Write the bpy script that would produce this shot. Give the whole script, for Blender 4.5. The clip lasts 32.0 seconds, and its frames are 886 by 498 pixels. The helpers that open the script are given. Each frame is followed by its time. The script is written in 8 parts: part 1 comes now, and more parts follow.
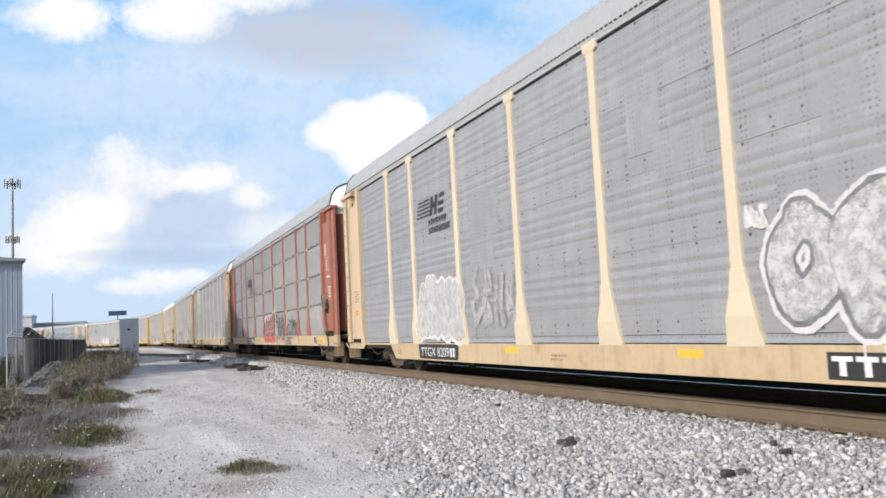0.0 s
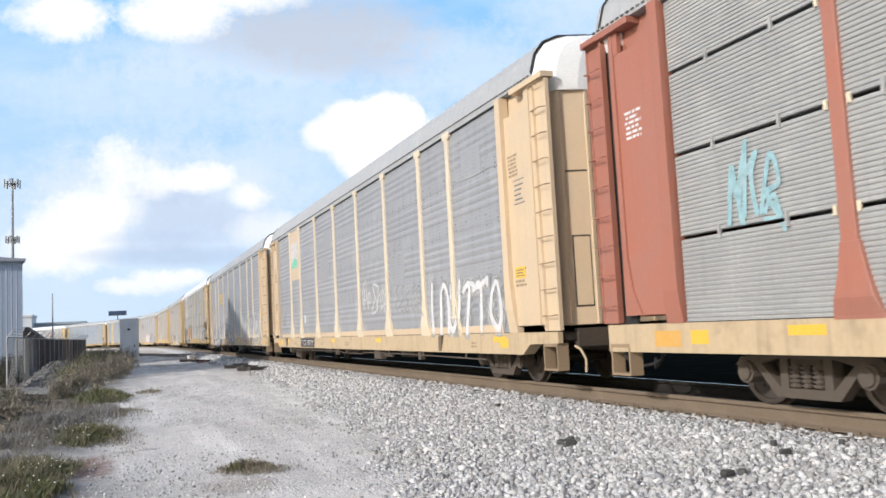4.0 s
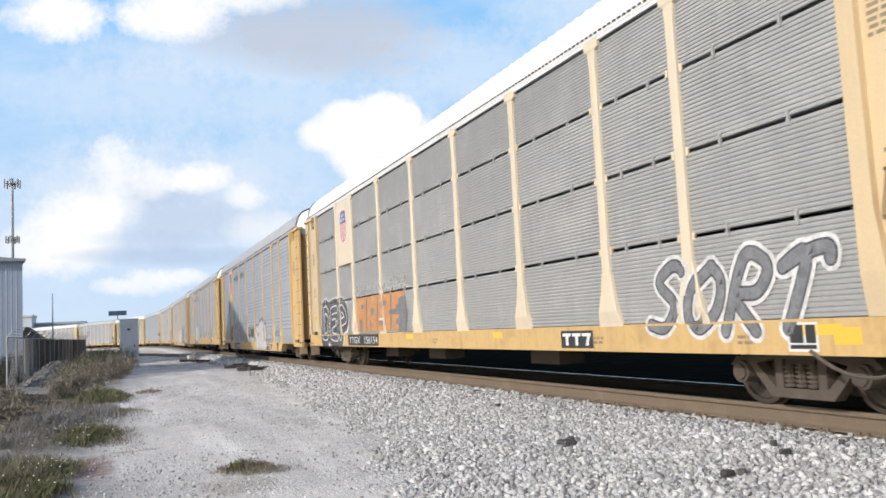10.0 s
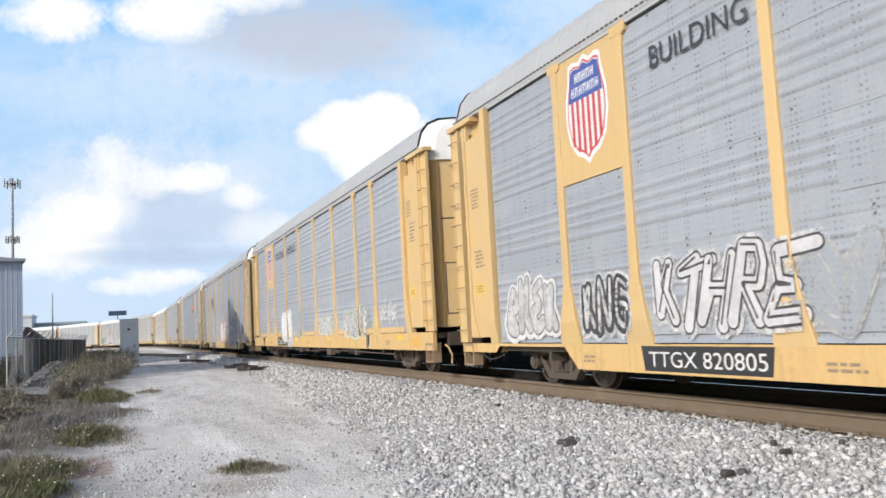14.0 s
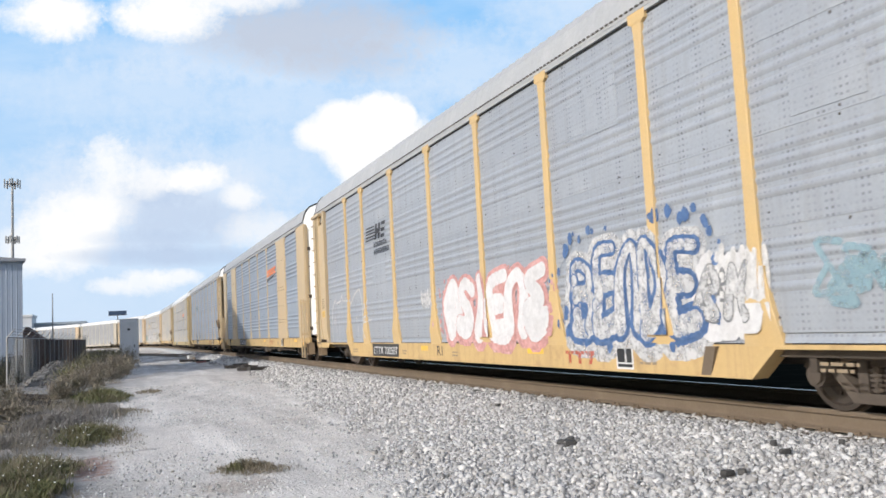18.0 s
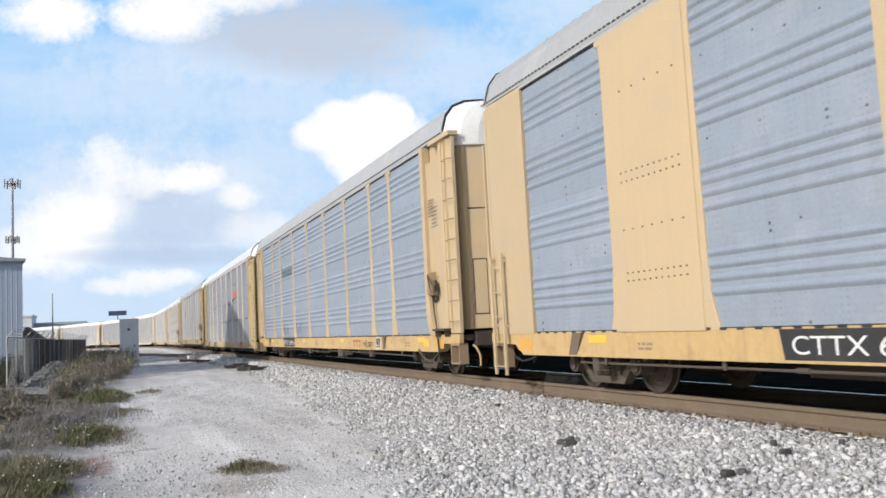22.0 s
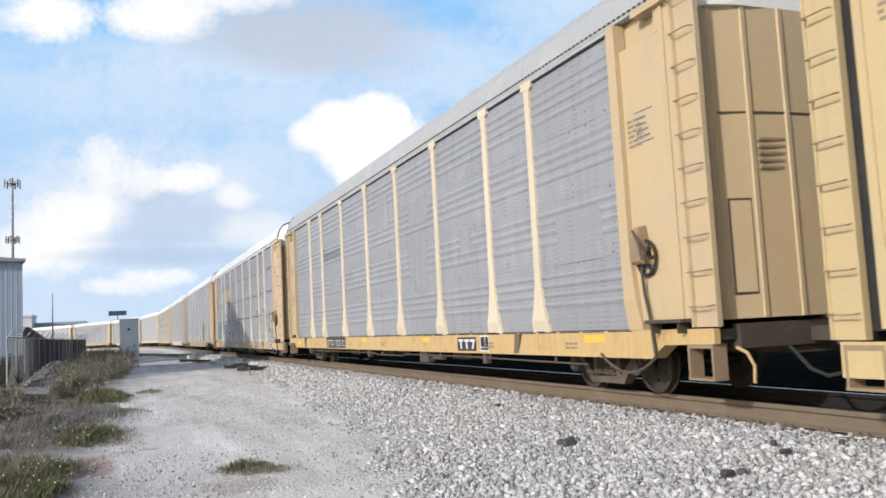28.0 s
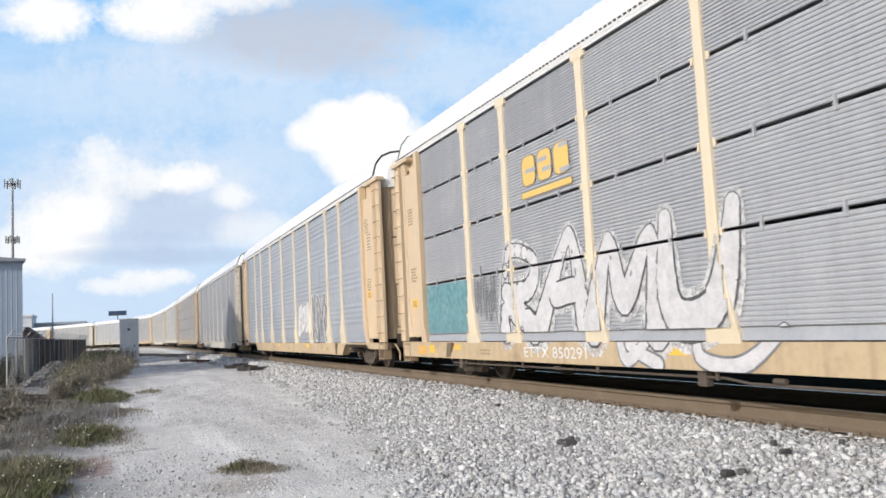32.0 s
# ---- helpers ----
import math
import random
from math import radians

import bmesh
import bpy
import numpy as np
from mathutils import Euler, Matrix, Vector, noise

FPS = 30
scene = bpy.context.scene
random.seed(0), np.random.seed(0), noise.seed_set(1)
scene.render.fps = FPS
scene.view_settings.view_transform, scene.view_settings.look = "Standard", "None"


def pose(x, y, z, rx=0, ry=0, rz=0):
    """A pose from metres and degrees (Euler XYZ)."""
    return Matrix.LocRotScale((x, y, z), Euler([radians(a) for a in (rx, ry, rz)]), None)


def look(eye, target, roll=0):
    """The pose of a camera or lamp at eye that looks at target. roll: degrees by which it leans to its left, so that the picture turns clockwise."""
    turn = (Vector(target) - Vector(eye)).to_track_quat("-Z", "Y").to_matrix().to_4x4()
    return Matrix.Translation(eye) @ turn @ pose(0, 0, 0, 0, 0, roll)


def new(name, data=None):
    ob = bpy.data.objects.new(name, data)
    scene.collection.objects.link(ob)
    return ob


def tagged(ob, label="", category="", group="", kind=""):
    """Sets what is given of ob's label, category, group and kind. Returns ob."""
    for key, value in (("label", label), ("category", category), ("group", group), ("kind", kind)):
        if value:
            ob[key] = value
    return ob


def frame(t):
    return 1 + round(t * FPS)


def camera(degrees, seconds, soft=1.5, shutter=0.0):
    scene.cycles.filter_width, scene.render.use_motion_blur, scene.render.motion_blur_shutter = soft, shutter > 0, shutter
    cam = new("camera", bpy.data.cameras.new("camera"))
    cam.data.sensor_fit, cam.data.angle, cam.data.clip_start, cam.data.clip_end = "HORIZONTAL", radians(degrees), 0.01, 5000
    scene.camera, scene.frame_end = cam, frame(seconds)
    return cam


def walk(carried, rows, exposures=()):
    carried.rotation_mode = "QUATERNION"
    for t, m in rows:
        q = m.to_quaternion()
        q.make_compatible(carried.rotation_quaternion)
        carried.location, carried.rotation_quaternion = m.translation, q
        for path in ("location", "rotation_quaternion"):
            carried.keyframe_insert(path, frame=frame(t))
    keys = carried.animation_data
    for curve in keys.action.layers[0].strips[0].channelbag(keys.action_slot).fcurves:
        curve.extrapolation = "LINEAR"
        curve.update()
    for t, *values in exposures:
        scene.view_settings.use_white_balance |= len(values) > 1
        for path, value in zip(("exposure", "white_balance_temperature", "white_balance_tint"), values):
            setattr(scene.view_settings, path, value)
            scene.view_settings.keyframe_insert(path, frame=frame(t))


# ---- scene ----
# A freight train of enclosed car-carrier wagons passes a standing camera beside the track.
# x: across the track, y: along it, z: up. The path beside the track is z = 0.
CLIP = 32.0
EYE = Vector((0.0, 0.0, 1.6))
YAW, TILT, ROLL = radians(21.413), radians(5.171), -2.973
cam = camera(55.78, CLIP, soft=1.6, shutter=0.08)
AIM = EYE + Vector((math.sin(YAW) * math.cos(TILT), math.cos(YAW) * math.cos(TILT), math.sin(TILT)))
walk(cam, [(0.0, look(EYE, AIM, ROLL)), (CLIP, look(EYE, AIM, ROLL))],
     [(0.0, 0.00), (1.2, 0.02), (2.6, 0.10), (3.6, 0.10), (5.6, 0.00), (9, 0.00), (13, 0.03), (17, 0.02), (20, -0.02), (23, 0.02), (27, 0.0), (32, -0.01)])

# ---- light ----
SUN_AZ, SUN_EL = radians(246.0), radians(25.0)      # compass bearing with +y as north
sun_dir = Vector((math.sin(SUN_AZ) * math.cos(SUN_EL), math.cos(SUN_AZ) * math.cos(SUN_EL), math.sin(SUN_EL)))
world = bpy.data.worlds.new("world")
scene.world = world
world.use_nodes = True
wn, wl = world.node_tree.nodes, world.node_tree.links
sky = wn.new("ShaderNodeTexSky")
sky.sky_type, sky.sun_disc = 'NISHITA', False
sky.sun_elevation, sky.sun_rotation = SUN_EL, SUN_AZ
sky.air_density, sky.dust_density = 1.0, 1.5
wl.new(sky.outputs[0], wn["Background"].inputs[0])
wn["Background"].inputs[1].default_value = 0.17
sun_data = bpy.data.lights.new("sun", 'SUN')
sun_data.energy, sun_data.angle, sun_data.color = 3.0, radians(0.6), (1.0, 0.985, 0.968)
sun = new("sun", sun_data)
sun.matrix_world = look(sun_dir * 50, (0, 0, 0))
scene.view_settings.exposure = 0.0


# ---- materials ----
def nodes_of(m):
    m.use_nodes = True
    return m.node_tree.nodes, m.node_tree.links


def math_node(n, l, op, a, b=None):
    k = n.new("ShaderNodeMath")
    k.operation = op
    for i, v in enumerate((a, b)):
        if v is None:
            continue
        if isinstance(v, (int, float)):
            k.inputs[i].default_value = v
        else:
            l.new(v, k.inputs[i])
    return k.outputs[0]


def mix_node(n, l, fac, a, b, kind='MIX'):
    k = n.new("ShaderNodeMix")
    k.data_type, k.blend_type = 'RGBA', kind
    for i, v in ((0, fac), (6, a), (7, b)):
        if isinstance(v, (int, float)):
            k.inputs[i].default_value = v
        elif isinstance(v, tuple):
            k.inputs[i].default_value = (*v, 1)
        else:
            l.new(v, k.inputs[i])
    return k.outputs[2]


def noise_node(n, l, vec, scale, detail=4.0, rough=0.55):
    k = n.new("ShaderNodeTexNoise")
    k.inputs["Scale"].default_value, k.inputs["Detail"].default_value, k.inputs["Roughness"].default_value = scale, detail, rough
    l.new(vec, k.inputs["Vector"])
    return k.outputs[0]


def ramp(n, l, fac, lo, hi):
    k = n.new("ShaderNodeMapRange")
    k.inputs[1].default_value, k.inputs[2].default_value = lo, hi
    l.new(fac, k.inputs[0])
    return k.outputs[0]


def surf(name, base, worn, rough=0.6, metal=0.0, big=1.3, fine=22.0, wear=(0.52, 0.78), streak=0.0, bump=0.15, dirt=None, vary=0.08, pattern="", alpha=0.0, film=1.0, gloss=0.5):
    """A weathered surface: patches of wear at one scale, grain at another, and streaks that run down."""
    m = bpy.data.materials.new(name)
    n, l = nodes_of(m)
    bsdf = n["Principled BSDF"]
    tc, info = n.new("ShaderNodeTexCoord"), n.new("ShaderNodeObjectInfo")
    add = n.new("ShaderNodeVectorMath")
    add.operation = 'ADD'
    seed = n.new("ShaderNodeCombineXYZ")
    l.new(math_node(n, l, 'MULTIPLY', info.outputs["Random"], 37.0), seed.inputs[0])
    l.new(tc.outputs["Object"], add.inputs[0])
    l.new(seed.outputs[0], add.inputs[1])
    vec = add.outputs[0]
    patch = ramp(n, l, noise_node(n, l, vec, big, 6, 0.6), *wear)
    col = mix_node(n, l, patch, base, worn)
    grain = noise_node(n, l, vec, fine, 5, 0.65)
    col = mix_node(n, l, math_node(n, l, 'MULTIPLY', ramp(n, l, grain, 0.35, 0.75), 0.35), col, tuple(c * 0.72 for c in base))
    if streak:
        sc = n.new("ShaderNodeMapping")
        sc.inputs["Scale"].default_value = (5.0, 5.0, 0.35)
        l.new(vec, sc.inputs[0])
        s = ramp(n, l, noise_node(n, l, sc.outputs[0], 1.6, 5, 0.6), 0.5, 0.78)
        col = mix_node(n, l, math_node(n, l, 'MULTIPLY', s, streak), col, dirt or tuple(c * 0.45 for c in base))
    if pattern:
        sep = n.new("ShaderNodeSeparateXYZ")
        l.new(tc.outputs["Object"], sep.inputs[0])

        def comb(axis, period, width):
            f = math_node(n, l, 'FRACT', math_node(n, l, 'MULTIPLY', sep.outputs[axis], 1 / period))
            return math_node(n, l, 'LESS_THAN', math_node(n, l, 'ABSOLUTE', math_node(n, l, 'SUBTRACT', f, 0.5)), width / period / 2)
        hole = math_node(n, l, 'MULTIPLY', comb(1, 0.075, 0.035), comb(2, 0.075, 0.028))
        plaid = math_node(n, l, 'ADD', math_node(n, l, 'MULTIPLY', comb(1, 0.30, 0.15), 0.5), math_node(n, l, 'MULTIPLY', comb(2, 0.25, 0.13), 0.5))
        rows = math_node(n, l, 'MULTIPLY', comb(1, 0.46, 0.16), 0.55)
        k = math_node(n, l, 'MULTIPLY', hole, math_node(n, l, 'ADD', math_node(n, l, 'MULTIPLY', plaid, 0.42), rows))
        k = math_node(n, l, 'MULTIPLY', k, ramp(n, l, noise_node(n, l, vec, 1.9, 3), 0.3, 0.65))
        col = mix_node(n, l, math_node(n, l, 'MULTIPLY', k, 0.85 if pattern == "holes" else 0.3), col, (0.09, 0.09, 0.095))
    tint = math_node(n, l, 'ADD', math_node(n, l, 'MULTIPLY', info.outputs["Random"], vary), 1 - vary / 2)
    hsv = n.new("ShaderNodeHueSaturation")
    l.new(tint, hsv.inputs["Value"])
    l.new(col, hsv.inputs["Color"])
    l.new(hsv.outputs[0], bsdf.inputs["Base Color"])
    bsdf.inputs["Metallic"].default_value = metal
    bsdf.inputs["Specular IOR Level"].default_value = gloss
    if alpha:
        gone = math_node(n, l, 'MULTIPLY', ramp(n, l, noise_node(n, l, vec, 7.0, 8, 0.75), 0.44, 0.60), alpha)
        l.new(math_node(n, l, 'SUBTRACT', film, gone), bsdf.inputs["Alpha"])
    l.new(math_node(n, l, 'ADD', math_node(n, l, 'MULTIPLY', grain, 0.25), rough - 0.12), bsdf.inputs["Roughness"])
    if bump:
        bp = n.new("ShaderNodeBump")
        bp.inputs["Strength"].default_value, bp.inputs["Distance"].default_value = bump, 0.02
        l.new(grain, bp.inputs["Height"])
        l.new(bp.outputs[0], bsdf.inputs["Normal"])
    return m


GREY = dict(rough=0.50, metal=0.15, gloss=0.85, streak=0.35, dirt=(0.24, 0.235, 0.23), wear=(0.5, 0.75))
panel_warm = surf("galvanised_panel_warm", (0.325, 0.328, 0.340), (0.40, 0.40, 0.403), pattern="holes", **GREY)
panel_cool = surf("galvanised_panel_cool", (0.345, 0.370, 0.408), (0.405, 0.425, 0.452), pattern="holes", **GREY)
panel_blue = surf("galvanised_panel_blue", (0.285, 0.332, 0.395), (0.348, 0.386, 0.44), pattern="faint", **GREY)
panel_grey = surf("galvanised_panel_grey", (0.32, 0.327, 0.345), (0.385, 0.392, 0.408), pattern="holes", **GREY)
screen_warm = surf("galvanised_screen_warm", (0.37, 0.368, 0.36), (0.45, 0.445, 0.432), **GREY)
screen_cool = surf("galvanised_screen_cool", (0.375, 0.385, 0.41), (0.445, 0.45, 0.465), **GREY)
PAINT = dict(rough=0.5, streak=0.13, wear=(0.42, 0.72), fine=40.0, bump=0.06)
cream = surf("cream_paint", (0.59, 0.455, 0.305), (0.54, 0.43, 0.305), dirt=(0.33, 0.24, 0.14), **PAINT)
yellow = surf("yellow_paint", (0.51, 0.39, 0.235), (0.47, 0.375, 0.25), dirt=(0.32, 0.21, 0.09), **PAINT)
mustard = surf("mustard_paint", (0.53, 0.41, 0.22), (0.48, 0.385, 0.235), dirt=(0.29, 0.20, 0.09), **PAINT)
golden = surf("golden_yellow_paint", (0.59, 0.41, 0.185), (0.54, 0.395, 0.21), dirt=(0.31, 0.20, 0.08), **PAINT)
straw = surf("straw_paint", (0.60, 0.465, 0.285), (0.55, 0.435, 0.285), dirt=(0.33, 0.22, 0.11), **PAINT)
redbrown = surf("red_brown_paint", (0.36, 0.138, 0.092), (0.33, 0.155, 0.118), dirt=(0.12, 0.06, 0.05), **PAINT)
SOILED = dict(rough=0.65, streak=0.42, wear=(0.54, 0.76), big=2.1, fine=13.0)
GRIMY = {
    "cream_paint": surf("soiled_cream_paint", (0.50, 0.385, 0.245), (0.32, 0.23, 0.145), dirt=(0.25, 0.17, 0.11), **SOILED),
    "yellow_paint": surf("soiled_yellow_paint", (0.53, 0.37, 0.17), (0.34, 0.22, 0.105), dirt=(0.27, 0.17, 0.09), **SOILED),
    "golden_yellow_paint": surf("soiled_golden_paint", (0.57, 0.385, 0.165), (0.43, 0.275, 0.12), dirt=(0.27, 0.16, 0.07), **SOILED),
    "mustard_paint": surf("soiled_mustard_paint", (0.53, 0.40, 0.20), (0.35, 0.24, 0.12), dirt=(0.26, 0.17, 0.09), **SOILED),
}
faded_post = surf("faded_post_paint", (0.66, 0.565, 0.415), (0.62, 0.54, 0.42), dirt=(0.33, 0.25, 0.16), **PAINT)
bright = surf("bright_yellow_paint", (0.74, 0.46, 0.06), (0.66, 0.44, 0.13), rough=0.5)
white = surf("white_paint", (0.80, 0.80, 0.78), (0.72, 0.71, 0.68), rough=0.55)
roofing = surf("galvanised_roof", (0.40, 0.405, 0.41), (0.48, 0.48, 0.48), rough=0.6, metal=0.1, streak=0.2)
roof_white = surf("white_roof", (0.66, 0.66, 0.66), (0.74, 0.74, 0.73), rough=0.55, streak=0.15)
pale = surf("pale_cream_paint", (0.55, 0.49, 0.40), (0.52, 0.48, 0.41), dirt=(0.30, 0.25, 0.19), **PAINT)
black = surf("black_paint", (0.03, 0.03, 0.032), (0.06, 0.055, 0.05), rough=0.6)
rubber = surf("black_rubber", (0.02, 0.02, 0.02), (0.04, 0.04, 0.04), rough=0.8)
under = surf("dirty_steel", (0.075, 0.06, 0.048), (0.12, 0.09, 0.065), rough=0.8, metal=0.2)
cast = surf("dusty_cast_steel", (0.088, 0.070, 0.056), (0.14, 0.112, 0.088), rough=0.85)
tread = surf("worn_wheel_steel", (0.075, 0.060, 0.050), (0.12, 0.098, 0.08), rough=0.6, metal=0.4)
rivet_steel = surf("rusty_rivet", (0.11, 0.10, 0.09), (0.18, 0.16, 0.14), rough=0.8)
brake_steel = surf("greasy_brown_steel", (0.30, 0.215, 0.135), (0.20, 0.15, 0.11), rough=0.75, metal=0.1)
rust = surf("rail_rust", (0.165, 0.125, 0.088), (0.225, 0.175, 0.128), rough=0.85)
shiny = surf("rail_head_steel", (0.55, 0.54, 0.52), (0.45, 0.43, 0.40), rough=0.16, metal=0.95)
worn_head = surf("dull_rail_head", (0.17, 0.14, 0.11), (0.22, 0.19, 0.15), rough=0.5, metal=0.3)
# far rail's steel, with the shade under the wagons in its colour
shaded_rail = surf("shade_black_steel", (0.022, 0.020, 0.018), (0.04, 0.036, 0.032), rough=0.8, gloss=0.2)
tie_wood = surf("weathered_tie", (0.13, 0.105, 0.085), (0.20, 0.165, 0.135), rough=0.95)
stone_mat = surf("limestone", (0.50, 0.49, 0.475), (0.66, 0.65, 0.63), rough=0.95, vary=0.5)


# ---- mesh tools ----
class Shape:
    """Collects corners and faces of one mesh."""

    def __init__(self):
        self.v, self.f = [], []

    def add(self, verts, faces):
        k = len(self.v)
        self.v += [tuple(p) for p in verts]
        self.f += [tuple(k + i for i in face) for face in faces]
        return self

    def box(self, x0, x1, y0, y1, z0, z1):
        return self.add([(x0, y0, z0), (x1, y0, z0), (x1, y1, z0), (x0, y1, z0), (x0, y0, z1), (x1, y0, z1), (x1, y1, z1), (x0, y1, z1)],
                        [(0, 3, 2, 1), (4, 5, 6, 7), (0, 1, 5, 4), (1, 2, 6, 5), (2, 3, 7, 6), (3, 0, 4, 7)])

    def block(self, m, sx, sy, sz, chamfer=0.0):
        """A box of that size about the middle of the pose m, its upright edges cut off by chamfer."""
        c = chamfer
        if c:
            ring = [(-sx / 2 + c, -sy / 2), (sx / 2 - c, -sy / 2), (sx / 2, -sy / 2 + c), (sx / 2, sy / 2 - c), (sx / 2 - c, sy / 2), (-sx / 2 + c, sy / 2), (-sx / 2, sy / 2 - c), (-sx / 2, -sy / 2 + c)]
        else:
            ring = [(-sx / 2, -sy / 2), (sx / 2, -sy / 2), (sx / 2, sy / 2), (-sx / 2, sy / 2)]
        return self.loft([[m @ Vector((x, y, z)) for x, y in ring] for z in (-sz / 2, sz / 2)])

    def loft(self, loops, closed=True, caps=True):
        n = len(loops[0])
        faces = []
        for i in range(len(loops) - 1):
            for j in range(n if closed else n - 1):
                a, b = i * n + j, i * n + (j + 1) % n
                faces.append((a, b, b + n, a + n))
        if caps and closed:
            faces += [tuple(reversed(range(n))), tuple(range((len(loops) - 1) * n, len(loops) * n))]
        return self.add([p for lp in loops for p in lp], faces)

    def rod(self, a, b, r, n=8, r2=None):
        a, b = Vector(a), Vector(b)
        q = (b - a).to_track_quat('Z', 'Y')
        return self.loft([[p + q @ Vector((rr * math.cos(t * math.tau / n), rr * math.sin(t * math.tau / n), 0)) for t in range(n)] for p, rr in ((a, r), (b, r if r2 is None else r2))])

    def tube(self, pts, r, n=6):
        """A bent rod as one skin."""
        pts = [Vector(p) for p in pts]
        loops = []
        for i, p in enumerate(pts):
            d = (pts[min(i + 1, len(pts) - 1)] - pts[max(i - 1, 0)])
            q = d.to_track_quat('Z', 'Y')
            loops.append([p + q @ Vector((r * math.cos(t * math.tau / n), r * math.sin(t * math.tau / n), 0)) for t in range(n)])
        # keep the rings from twisting against one another
        for i in range(1, len(loops)):
            k = min(range(n), key=lambda k: sum((loops[i][(j + k) % n] - loops[i - 1][j]).length for j in range(n)))
            loops[i] = loops[i][k:] + loops[i][:k]
        return self.loft(loops)

    def ribbon(self, pts, w, place, closed=False):
        """A flat stroke of width w along 2D points; place turns (u, v) into a point."""
        pts = [Vector(p) for p in pts]
        n = len(pts)
        left, right = [], []
        for i, p in enumerate(pts):
            a = pts[i - 1] if i or closed else p
            b = pts[(i + 1) % n] if i < n - 1 or closed else p
            d = (b - a).normalized()
            m = Vector((-d.y, d.x)) * w / 2
            left.append(place(p + m))
            right.append(place(p - m))
        faces = [(i, (i + 1) % n, n + (i + 1) % n, n + i) for i in range(n if closed else n - 1)]
        return self.add(left + right, faces)

    def mesh(self, name, mat, smooth=False):
        me = bpy.data.meshes.new(name)
        me.from_pydata(self.v, [], self.f)
        if mat:
            me.materials.append(mat)
        if smooth:
            me.polygons.foreach_set("use_smooth", [True] * len(me.polygons))
        me.update()
        return me


def part(name, shape, mat, parent, label="", at=None, smooth=False):
    """One mesh object under a thing or a part. shape: a Shape, or a mesh that is shared."""
    me = shape if isinstance(shape, bpy.types.Mesh) else shape.mesh(name, mat, smooth)
    ob = new(name, me)
    ob.parent = parent
    if at is not None:
        ob.matrix_basis = at
    return tagged(ob, label)


def thing(name, shape, mat, label, category, group="", kind="", at=None, smooth=False):
    ob = new(name, shape.mesh(name, mat, smooth) if shape else None)
    if at is not None:
        ob.matrix_basis = at
    return tagged(ob, label, category, group, kind)


def fbm(x, y, z=0.0, octaves=4):
    return noise.fractal(Vector((x, y, z)), 0.9, 2.1, octaves)


# ---- the line of the track ----
TRACK_X, RAIL_Z = 8.21, 0.43
BEND_AT, BEND_EASE, BEND_R = 119.5, 55.6, 210.0
_line = [(TRACK_X, BEND_AT, 0.0)]
for _i in range(800):
    _x, _y, _h = _line[-1]
    _h2 = _h + min((_i + 0.5) * 0.5 / BEND_EASE, 1.0) / BEND_R * 0.5
    _hm = (_h + _h2) / 2
    _line.append((_x - math.sin(_hm) * 0.5, _y + math.cos(_hm) * 0.5, _h2))


def on_track(s):
    """Place and heading of the track's middle, s metres along from the camera."""
    if s <= BEND_AT:
        return TRACK_X, s, 0.0
    k = min((s - BEND_AT) / 0.5, len(_line) - 2)
    i = int(k)
    a, b, f = _line[i], _line[i + 1], k - int(k)
    return tuple(p + (q - p) * f for p, q in zip(a, b))


def beside(s, off, z):
    """A point off metres to the right of the track's middle."""
    x, y, h = on_track(s)
    return Vector((x + off * math.cos(h), y + off * math.sin(h), z))


STATIONS = [-60 + 4 * i for i in range(46)] + [125 + 5 * i for i in range(60)]


